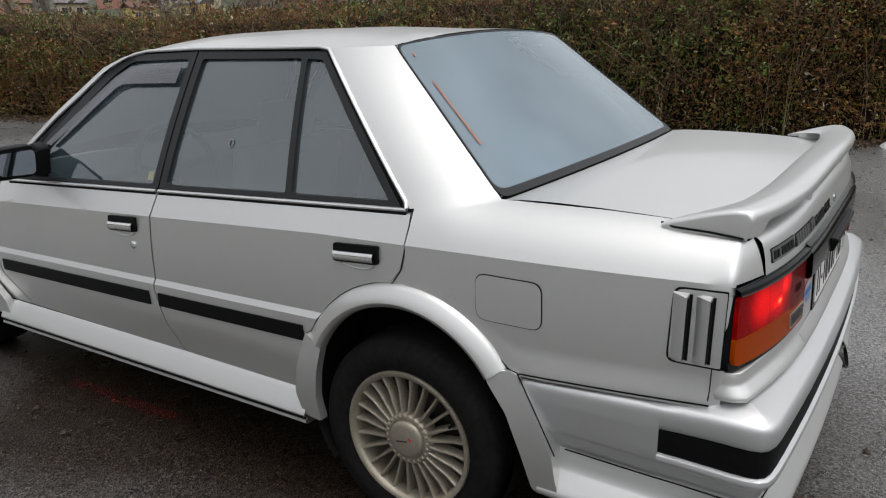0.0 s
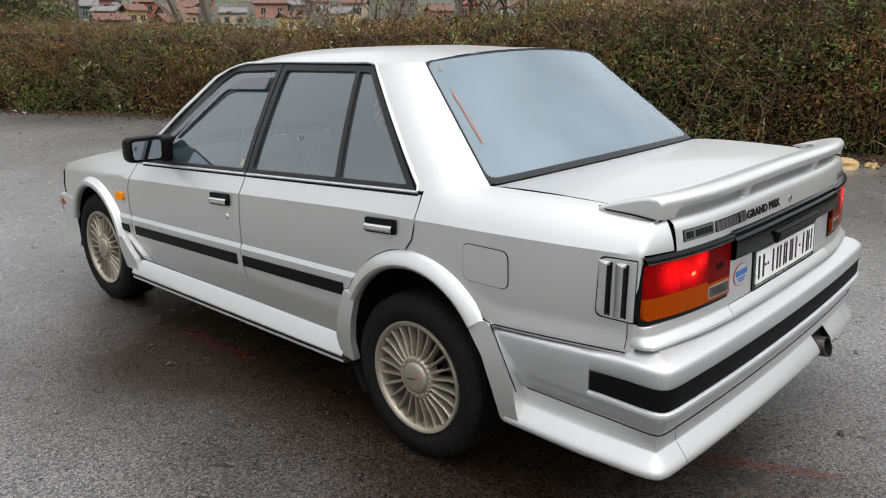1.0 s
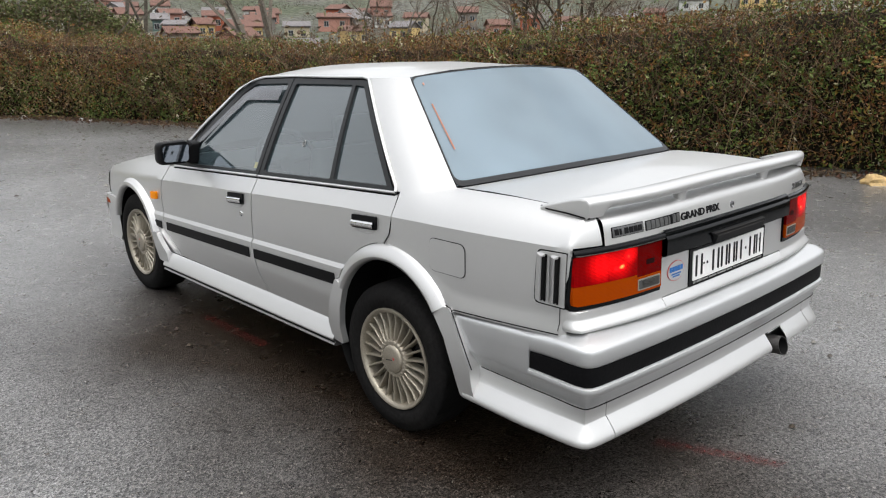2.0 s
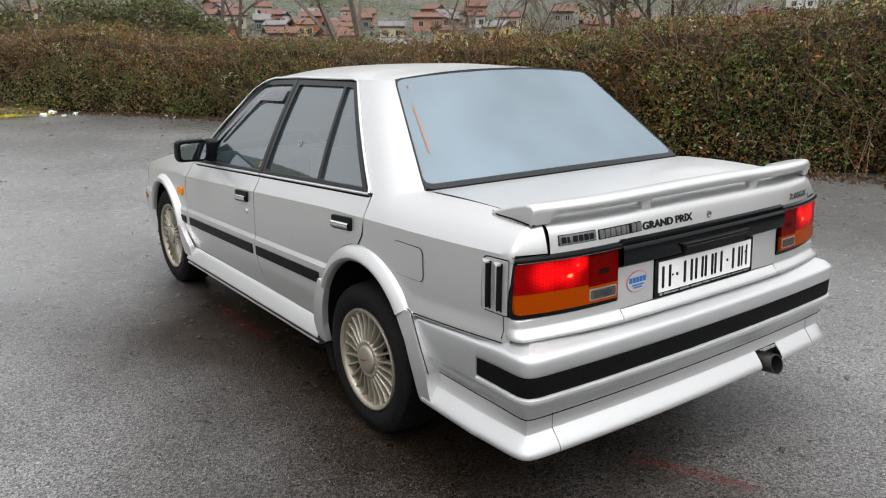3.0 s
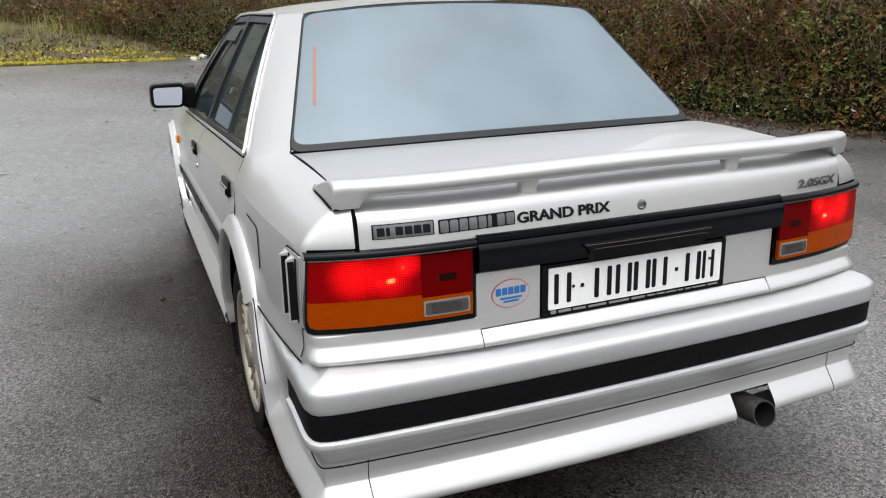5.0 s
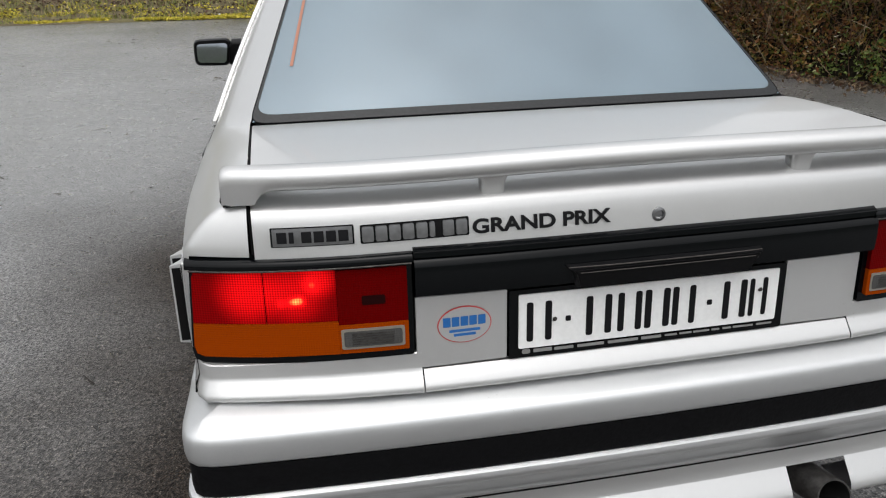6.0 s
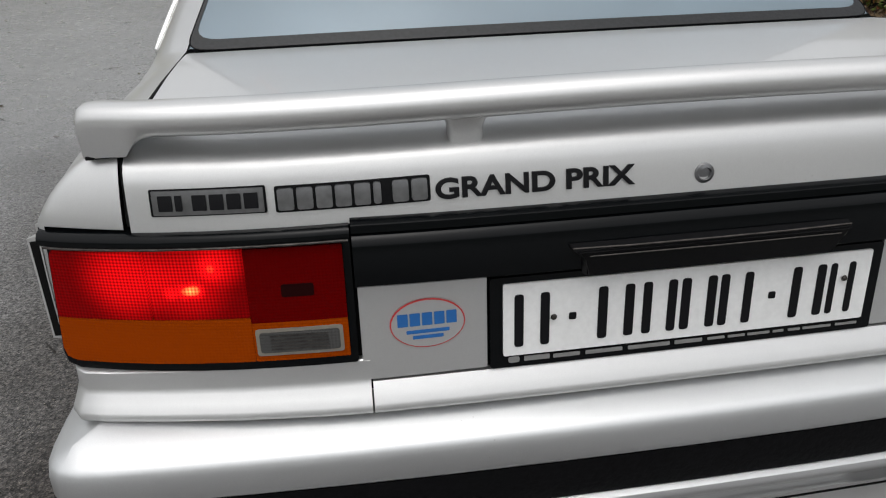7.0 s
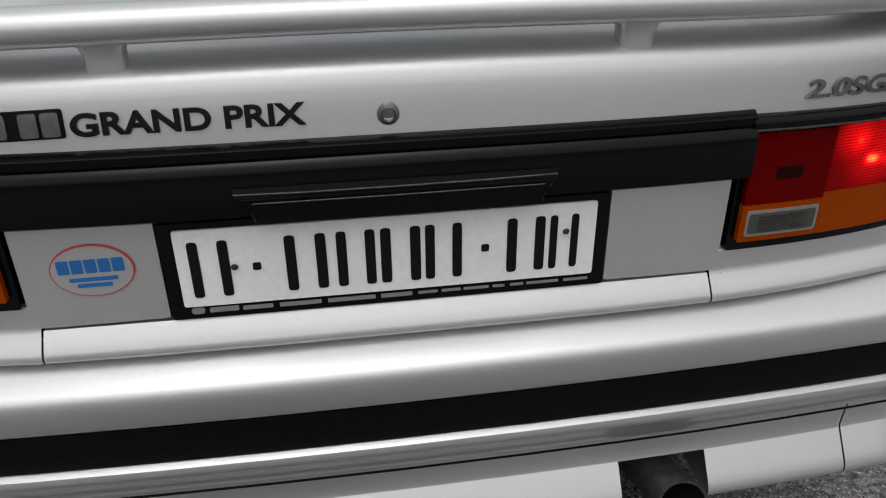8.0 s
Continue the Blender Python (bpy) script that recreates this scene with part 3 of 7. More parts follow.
    # fuel flap on the left flank alone
    if side == LEFT:
        ring = rounded([(-0.168, 0.846), (-0.352, 0.850), (-0.356, 0.728), (-0.172, 0.724)], 0.03, 5)
        part("fuel_flap_gap", sheet([ring], flank(side, 0.0012), 0.09, 0.03), SEAM, quarter)
        inner = rounded([(-0.1702, 0.8438), (-0.3498, 0.8478), (-0.3538, 0.7302), (-0.1742, 0.7262)], 0.0292, 5)
        part("fuel_flap", sheet([inner], flank(side, 0.0030), 0.04, 0.02), PAINT, quarter)
    pts = [(side * (half_width(y, 0.62) + 0.0015), y, lerp(0.611, 0.646, (-0.30 - y) / 0.5) - 0.004) for y in (-0.30, -0.38, -0.46, -0.54, -0.62, -0.70, -0.752)]
    part("bumper_gap", tube(pts, 0.0020, 6), SEAM, quarter)
    # the seam between the flank and the apron's corner
    part("corner_gap", tube([(side * (half_width(-0.748, z) + 0.0004), -0.7485, z) for z in (0.650, 0.675, 0.700, 0.724)], 0.0014, 6), SEAM, quarter)
    # ribbed vent plate ahead of the tail lamp
    plate = rounded([(-0.655, 0.898), (-0.768, 0.902), (-0.768, 0.722), (-0.650, 0.722)], [0.02, 0.004, 0.004, 0.02], 3)
    part("vent_gap", sheet([plate], flank(side, 0.0015), 0.05, 0.05), SEAM, quarter)
    vent = part("vent_plate", sheet([rounded([(-0.659, 0.894), (-0.766, 0.898), (-0.766, 0.727), (-0.655, 0.727)], [0.02, 0.004, 0.004, 0.02], 3)], flank(side, 0.004), 0.03, 0.03, depth=inward * 0.3), PAINT, quarter)
    for y0 in (-0.690, -0.738):
        w0, w1 = half_width(y0, 0.81), half_width(y0 - 0.03, 0.81)
        rows = []
        for z in (0.732, 0.736, 0.81, 0.884, 0.888):
            e = 0.0 if z in (0.732, 0.888) else 1.0
            rows.append([(side * (w0 + 0.0045), y0 + 0.034, z), (side * (w0 + 0.003 + 0.020 * e), y0 + 0.004, z), (side * (w0 + 0.003 + 0.021 * e), y0, z), (side * (w0 + 0.002), y0 - 0.001, z)])
        part("vent_fin", loft(rows), PAINT, vent)
        bm = sheet([[(y0 - 0.0005, 0.734), (y0 - 0.0005, 0.886), (y0 - 0.007, 0.886), (y0 - 0.007, 0.734)]], flank(side, 0.0065), 0.05, 0.05, depth=inward * 0.2)
        part("vent_slot", bm, SEAM, vent)
        xs = sorted((side * (w0 + 0.006), side * (w0 + 0.0205)))
        part("vent_mouth", box((xs[0], y0 - 0.0025, 0.740), (xs[1], y0 - 0.0005, 0.880)), SEAM, vent)
    # arch flares
    for name, c, ri, ro, a0, a1 in (("rear_arch_flare", ARCH_R, 0.318, 0.379, 26, 145), ("front_arch_flare", ARCH_F, 0.300, 0.352, 14, 166)):
        rows = []
        for k in range(31):
            a = radians(lerp(a0, a1, k / 30))
            row = []
            for r, x in ((ri - 0.002, 0.850), (ri - 0.001, 0.872), (ri + 0.004, 0.881), (ri + 0.014, 0.886), (ri + 0.030, 0.882), (ro - 0.012, 0.866), (ro - 0.003, 0.859), (ro, 0.846)):
                y = c[0] + r * math.cos(a)
                fit_in = 1 - 0.055 * max(0, (y - 2.3) / 0.8) ** 2
                row.append((side * x * fit_in, y, c[1] + r * math.sin(a)))
            rows.append(row)
        flare = part(name, loft(rows), PAINT, car)
        part("wheel_housing", lathe_half(c, ri + 0.03, side), SEAM, flare)
    # legs that carry the flares down to the sill and to the bumper
    legs = [("sill_rear_leg", [(0.352, 0.283), (0.425, 0.290), (0.447, 0.362), (0.432, 0.45), (0.393, 0.566), (0.333, 0.536), (0.355, 0.45), (0.366, 0.36)]),
            ("sill_front_leg", [(2.19, 0.27), (2.06, 0.262), (2.07, 0.33), (2.13, 0.38), (2.188, 0.44), (2.238, 0.425), (2.226, 0.36)]),
            ("arch_rear_leg", [(-0.212, 0.578), (-0.262, 0.612), (-0.296, 0.612), (-0.345, 0.530), (-0.404, 0.418), (-0.412, 0.36), (-0.425, 0.300), (-0.352, 0.300), (-0.318, 0.40), (-0.275, 0.50)])]
    for name, loop in legs:
        bm = sheet([rounded(loop, 0.012, 2)], lambda y, z: (side * (0.868 + 0.012 * math.sin(math.pi * min(1, max(0, (z - 0.28) / 0.36)))), y, z), 0.04, 0.04, depth=Vector((-side * (0.06 if name == "arch_rear_leg" else 0.028), 0, 0)))
        part(name, bm, PAINT, car)
    pts = [(side * x, y, z) for x, y, z in ((0.866, -0.270, 0.6185), (0.868, -0.300, 0.613), (0.872, -0.350, 0.528), (0.873, -0.378, 0.478), (0.872, -0.410, 0.418))]
    part("leg_gap", tube(pts, 0.0018, 6), SEAM, car)
    # sill skirt with its black inset
    rows, dark = [], []
    for k in range(14):
        y = lerp(0.415, 2.12, k / 13)
        s = -0.022 * (y - 0.4)
        rows.append([(side * x, y, z + s) for x, z in ((0.836, 0.362), (0.842, 0.356), (0.850, 0.345), (0.864, 0.318), (0.875, 0.300), (0.879, 0.290), (0.876, 0.284), (0.866, 0.281), (0.866, 0.272), (0.873, 0.270), (0.874, 0.262), (0.866, 0.256), (0.80, 0.252))])
        dark.append([(side * x, y, z + s) for x, z in ((0.870, 0.2825), (0.871, 0.277), (0.870, 0.2705))])
    skirt = part("side_skirt", loft(rows), PAINT, car, smooth=30)
    part("skirt_inset", loft(dark), BLACK, skirt)
    # rub strips
    for y0, y1, door in ((1.128, 2.06, front_door), (0.415, 1.078, rear_door)):
        top = lambda y: rub_line(y) - 0.046
        loop = [(y0 + 0.002, top(y0)), (y1, top(y1)), (y1, top(y1) - 0.046), (y0 - 0.004, top(y0) - 0.048)]
        part("rub_strip", sheet([loop], flank(side, 0.005), 0.1, 0.02, slope=-0.04, depth=inward * 0.5), BLACK, door)
    loop = [(2.132, rub_line(2.13) - 0.050), (2.215, rub_line(2.2) - 0.050), (2.20, rub_line(2.2) - 0.085), (2.13, rub_line(2.13) - 0.092)]
    part("rub_strip", sheet([loop], flank(side, 0.005), 0.1, 0.02, depth=inward * 0.5), BLACK, front_wing)
    # handles
    for y0, y1, zt, door in ((0.130, 0.284, 0.866, rear_door), (1.162, 1.310, 0.806, front_door)):
        sl = -0.075
        quad = lambda a, b, top, bot: [(a, top), (b, top + sl * (b - a)), (b, bot + sl * (b - a)), (a, bot)]
        bm = sheet([rounded(quad(y0, y1, zt, zt - 0.052), 0.006, 2)], flank(side, 0.009), 0.2, 0.2, depth=inward * 0.7)
        handle = part("door_handle", bm, BLACK, door, "black handle surround with chrome pull")
        # the pull: a flat bar rounded over its upper edge
        rows = []
        for k in range(7):
            y = lerp(y0 + 0.012, y1 - 0.002, k / 6)
            zc, w = zt - 0.0345 + sl * (y - y0), half_width(y, zt - 0.035)
            rows.append([(side * (w + d), y, zc + h) for d, h in ((0.006, 0.0140), (0.0125, 0.0125), (0.0165, 0.0085), (0.0180, 0.0020), (0.0175, -0.0060), (0.0150, -0.0115), (0.006, -0.0135))])
        part("chrome_pull", loft(rows), CHROME, handle)
        # the finger scoop's lip pressed into the door below the handle
        scoop = [(lerp(y0 + 0.016, y1 - 0.006, k / 10), zt - 0.054 - 0.016 * math.sin(math.pi * k / 10) ** 0.6 + sl * 0.07) for k in range(11)]
        part("finger_scoop", tube([(side * (half_width(y, z) - 0.0005), y, z) for y, z in scoop], 0.0030, 6), PAINT, door)
    if side == LEFT:
        bm = lathe([(0.0, 0.0075), (0.009, 0.007), (0.013, 0.004), (0.014, -0.004)], (0, 0, 0), 20)
        for v in bm.verts:
            v.co = Vector((side * (0.850 + v.co.x), 1.192 + v.co.y, 0.704 + v.co.z))
        part("door_lock", bm, CHROME, front_door)
    # wing indicator
    loop = rounded([(2.168, 0.672), (2.245, 0.664), (2.248, 0.622), (2.170, 0.628)], 0.008, 2)
    part("side_indicator", sheet([loop], flank(side, 0.012), 0.2, 0.2, depth=inward * 0.6), INDICATOR, front_wing, "amber side indicator lens")
    build_side_windows(side, front_door, rear_door, quarter)
    # door mirror
    mx, my = side * 0.912, 1.80
    bm = bmesh.new()
    rows = []
    for k, (y, s) in enumerate(((1.755, 0.93), (1.77, 0.99), (1.79, 1.0), (1.82, 0.96), (1.85, 0.82), (1.872, 0.55))):
        ring = rounded([(-0.090 * s, 0.058 * s), (0.078 * s, 0.054 * s), (0.080 * s, -0.062 * s), (-0.078 * s, -0.066 * s)], 0.028, 4)
        rows.append([(mx + side * p[0] * 1.0 + side * 0.0, y, 0.945 + p[1]) for p in ring])
    strip_grid(bm, rows, closed=True)
    made = list(bm.verts)
    bm.faces.new(made[-len(rows[0]):])
    bm.faces.new(made[:len(rows[0])])
    mirror = part("door_mirror", bm, BLACK, car, "black plastic door mirror")
    ring = rounded([(-0.076, 0.040), (0.062, 0.037), (0.064, -0.044), (-0.064, -0.048)], 0.018, 4)
    part("mirror_glass", prism([(mx + side * p[0], 1.7535 - 0.14 * (0.040 - p[1]) + 0.10 * (p[0] - 0.064), 0.945 + p[1]) for p in ring], Vector((0, 0, 0)), Vector((0, 0.03, 0))), MIRROR, mirror)
    ring0 = rounded([(1.74, 0.985), (1.80, 1.0), (1.94, 0.88), (1.76, 0.875)], 0.012, 3)
    rows = [[(side * 0.775, p[0], p[1]) for p in ring0], [(side * 0.815, p[0], p[1]) for p in ring0], [(side * 0.865, lerp(p[0], 1.81, 0.60), lerp(p[1], 0.915, 0.62)) for p in ring0]]
    part("mirror_foot", loft(rows, closed=True, caps=True), BLACK, mirror)


def lathe_half(c, r, side):
    rows = []
    for x in (0.864, 0.615, 0.56):
        rr = r if x > 0.57 else 0.02
        fit_in = 0.955 if c[0] > 2 else 1.0
        rows.append([(side * x * fit_in, c[0] + rr * math.cos(radians(a)), c[1] + rr * math.sin(radians(a)) - (0.0 if rr > 0.1 else 0.1)) for a in range(-40, 221, 10)])
    return loft(rows)


def curved_pane(side, a, b, c, d):
    """A pane between four corners (y, z), following the flank just inside its frame."""
    rows = []
    for k in range(15):
        p, q = Vector(a).lerp(Vector(d), k / 14), Vector(b).lerp(Vector(c), k / 14)
        rows.append([(side * (half_width(y, max(z, belt(y))) - 0.010), y, z) for y, z in (p.lerp(q, j / 12) for j in range(13))])
    return loft(rows)


def build_side_windows(side, front_door, rear_door, quarter):
    inward = Vector((-side * 0.020, 0, 0))
    b = lambda y: belt(y) + 0.004
    # front door frame and glass
    outer = [(1.092, b(1.09)), (1.088, 1.339), (1.46, 1.318), (1.56, 1.262), (1.985, b(1.985))]
    inner = rounded([(1.122, b(1.13) + 0.012), (1.116, 1.315), (1.43, 1.297), (1.51, 1.250), (1.80, 0.985), (1.84, b(1.84) + 0.012)], [0.01, 0.02, 0.03, 0.03, 0.01, 0.01], 3)
    bm = sheet([[Vector(p) for p in outer], inner], flank(side, 0.002), 0.12, 0.06, depth=inward)
    part("window_frame", bm, FRAMEBLACK, front_door, "dull black window frame")
    pane = part("window_pane", curved_pane(side, (1.112, 0.895), (1.106, 1.318), (1.500, 1.305), (1.900, 0.850)), SIDEGLASS, front_door)
    pane.visible_shadow = False
    # smoked rain deflector over the glass
    deflector = [(1.135, 1.300), (1.415, 1.283), (1.49, 1.243), (1.80, 0.99), (1.765, 0.985), (1.475, 1.205), (1.42, 1.222), (1.14, 1.236)]
    part("rain_deflector", sheet([[Vector(p) for p in deflector]], flank(side, 0.010), 0.08, 0.04), DEFLECTOR, front_door, "smoked plastic rain deflector")
    # rear door frame, divider and panes
    outer = [(0.088, b(0.09)), (0.492, 1.352), (1.080, 1.339), (1.085, b(1.085))]
    hole1 = rounded([(0.512, b(0.5) + 0.012), (0.590, 1.330), (1.048, 1.316), (1.054, b(1.05) + 0.012)], 0.012, 3)
    hole2 = rounded([(0.130, b(0.14) + 0.012), (0.504, 1.328), (0.568, 1.330), (0.488, b(0.48) + 0.012)], 0.008, 3)
    bm = sheet([[Vector(p) for p in outer], hole1, hole2], flank(side, 0.002), 0.12, 0.06, depth=inward)
    part("window_frame", bm, FRAMEBLACK, rear_door, "dull black window frame")
    for corners in (((0.502, 0.94), (0.578, 1.336), (1.056, 1.324), (1.062, 0.905)), ((0.122, 0.965), (0.494, 1.336), (0.572, 1.338), (0.496, 0.94))):
        pane = part("window_pane", curved_pane(side, *corners), SIDEGLASS, rear_door)
        pane.visible_shadow = False
    # bright strips: waist, roof edge and pillar
    for y0, y1, door in ((1.094, 2.0, front_door), (0.066, 1.081, rear_door)):
        pts = [(side * (half_width(y, belt(y)) + 0.005), y, belt(y) - 0.003) for y in (lerp(y0, y1, k / 10) for k in range(11))]
        part("waist_strip", tube(pts, 0.0060, 8), BRIGHT, door)
        pts = [(p[0] + side * 0.001, p[1], p[2] - 0.010) for p in pts]
        part("waist_seal", tube(pts, 0.004, 6), SEAM, door)
    edge = [(0.066, belt(0.066))] + [(lerp(0.074, 0.487, k / 8), lerp(0.985, 1.358, k / 8)) for k in range(9)]
    edge += [(0.53, 1.364), (0.75, 1.357), (1.1, 1.348), (1.36, 1.334), (1.43, 1.321), (1.49, 1.302), (1.57, 1.258), (1.78, 1.09), (2.02, 0.88)]
    pts = [(side * (half_width(y, z) + 0.006), y, z) for y, z in edge]
    part("drip_strip", tube(pts, 0.0058, 8), BRIGHT, car)
    pts = [(side * (half_width(y, z) + 0.001), y + 0.010, z - 0.007) for y, z in edge]
    part("drip_shadow_gap", tube(pts, 0.006, 6), SEAM, car)
    # windscreen pillar skin
    rows = [[(side * (half_width(y, z) + 0.001), y, z), (side * (half_width(y, z) - 0.012), y + 0.035 * g, z + 0.012 * g), (side * (half_width(y, z) - 0.05), y + 0.055 * g, z + 0.02 * g)] for y, z, g in ((1.43, 1.321, 0.35), (1.49, 1.302, 0.6), (1.57, 1.258, 1), (1.78, 1.09, 1), (2.02, 0.88, 1))]
    part("windscreen_pillar", loft(rows), PAINT, car)


DEFLECTOR = glass("smoked_deflector", (0.30, 0.31, 0.33), fog=0.28, fog_colour=(0.30, 0.31, 0.34), rough=0.12)
for side in (LEFT, RIGHT):
    build_flank(side)


# roof
def roof_edge(y):
    if y < 0.49:
        q = 1 - (y - 0.285) / 0.205
        return pillar(1.0, min(1, max(0, q)))
    z = table(y, [(0.49, 1.362), (0.75, 1.360), (1.1, 1.350), (1.36, 1.336), (1.43, 1.323), (1.46, 1.314)])
    return Vector((half_width(y, z), y, z))


rows = []
for y in (0.285, 0.30, 0.33, 0.38, 0.44, 0.49, 0.6, 0.75, 0.9, 1.05, 1.2, 1.32, 1.40, 1.44, 1.46):
    e = roof_edge(y)
    drop = 0.012 * max(0, (y - 1.38) / 0.08) ** 2
    row = []
    for k in range(25):
        u = lerp(-1, 1, k / 24)
        bow = 0.035 * (1 - u * u) * max(0, 1 - (y - 0.285) / 0.25)
        row.append((u * e.x, e.y - bow, e.z + (0.034 + 0.016 * min(1, (y - 0.285) / 0.4)) * (1 - abs(u) ** 2.4) - drop))
    rows.append(row)
roof = part("roof", loft(rows), PAINT, car)


# rear window: u across, v from its top to its foot
def rear_glass(u, v):
    b = B1.lerp(B0, v)
    bow = 0.040 * (1 - u * u)
    return Vector((u * b.x, b.y - bow * 0.9, b.z + lerp(0.030, 0.008, v) * (1 - u * u)))


def rear_frame(u, v):
    return rear_glass(u, v) + Vector((0, -0.001, 0.0015))


out_loop = rounded([(-1.0, 0.0), (1.0, 0.0), (1.0, 1.0), (-1.0, 1.0)], [0.06] * 4, 5)
in_loop = rounded([(-0.991, 0.009), (0.991, 0.009), (0.991, 0.958), (-0.991, 0.958)], [0.07] * 4, 5)
bm = loft([[rear_glass(lerp(-0.994, 0.994, j / 32), lerp(0.005, 0.99, k / 16)) for j in range(33)] for k in range(17)])
rear_window = part("rear_window", bm, REARGLASS, car, "misted rear window in a black seal")
rear_window.visible_shadow = False
part("window_seal", sheet([out_loop, in_loop], rear_frame, 0.08, 0.08, depth=Vector((0, 0.01, -0.012))), FRAMEBLACK, rear_window)
lip = [rear_glass(p[0] * 1.002, p[1]) + Vector((0, -0.001, 0.001)) for p in out_loop]
part("seal_lip", tube(lip, 0.0014, 6, closed=True), RUBBER, rear_window)
# faded orange strip behind the glass edge
bm = sheet([[Vector(p) for p in ((-0.928, 0.28), (-0.916, 0.28), (-0.902, 0.70), (-0.914, 0.70))]], lambda u, v: rear_glass(u, v) + Vector((0, -0.002, 0.0025)), 0.2, 0.1)
part("orange_edge_strip", bm, ORANGE, rear_window)
bm = sheet([[Vector(p) for p in ((-0.925, 0.075), (-0.910, 0.075), (-0.910, 0.10), (-0.925, 0.10))]], lambda u, v: rear_glass(u, v) + Vector((0, -0.002, 0.0025)), 0.2, 0.1)
part("orange_edge_strip", bm, ORANGE, rear_window)

# boot lid
rows = []
for k in range(33):
    x = lerp(-0.706, 0.706, k / 32)
    u = x / 0.712
    y0, yb, crown = -0.172 - 0.036 * (1 - u * u), tail(x), 0.010 * (1 - u * u)
    row = [(x, y0 + 0.006, 0.985), (x, y0, 1.001 + crown * 0.8)]
    row += [(x, lerp(y0, yb + 0.075, t), 1.003 + 0.009 * math.sin(math.pi * t**0.8) + 0.002 * t + crown) for t in (0.08, 0.25, 0.45, 0.65, 0.82, 0.93, 1.0)]
    row += [(x, yb + d, z + crown * e - sink(x) * min(1, max(0, (1.02 - z) / 0.09))) for d, z, e in ((0.058, 1.0035, 0.9), (0.042, 0.9995, 0.8), (0.029, 0.994, 0.7), (0.0205, 0.986, 0.5), (0.0155, 0.974, 0.2), (0.0105, 0.955, 0), (0.005, 0.921, 0), (0.02, 0.918, 0))]
    rows.append(row)
boot = part("boot_lid", loft(rows), PAINT, car)
# dark gaps along the lid
for side in (LEFT, RIGHT):
    pts = [(side * 0.709, y, z) for y, z in ((-0.175, 1.0005), (-0.3, 1.007), (-0.5, 1.0115), (-0.7, 1.009), (-0.752, 1.0065), (-0.772, 1.000), (-0.784, 0.989), (-0.793, 0.973), (-0.801, 0.945), (-0.808, 0.918))]
    part("lid_gap", tube(pts, 0.0019, 6), SEAM, boot)
# floor under the gaps and behind the lamps
part("boot_inner", box((-0.70, -0.74, 0.45), (0.70, -0.20, 0.985), 0.02), SEAM, car)


def tail_sheet(loop, lift, du=0.05, dv=0.03, depth=0.006, lean=0.055):
    return sheet([[Vector(p) for p in loop]] if not isinstance(loop[0], list) else loop, lambda x, z: (x, tail(x) - lift + (z - 0.75) * lean, z - sink(x)), du, dv, depth=Vector((0, depth, 0)))


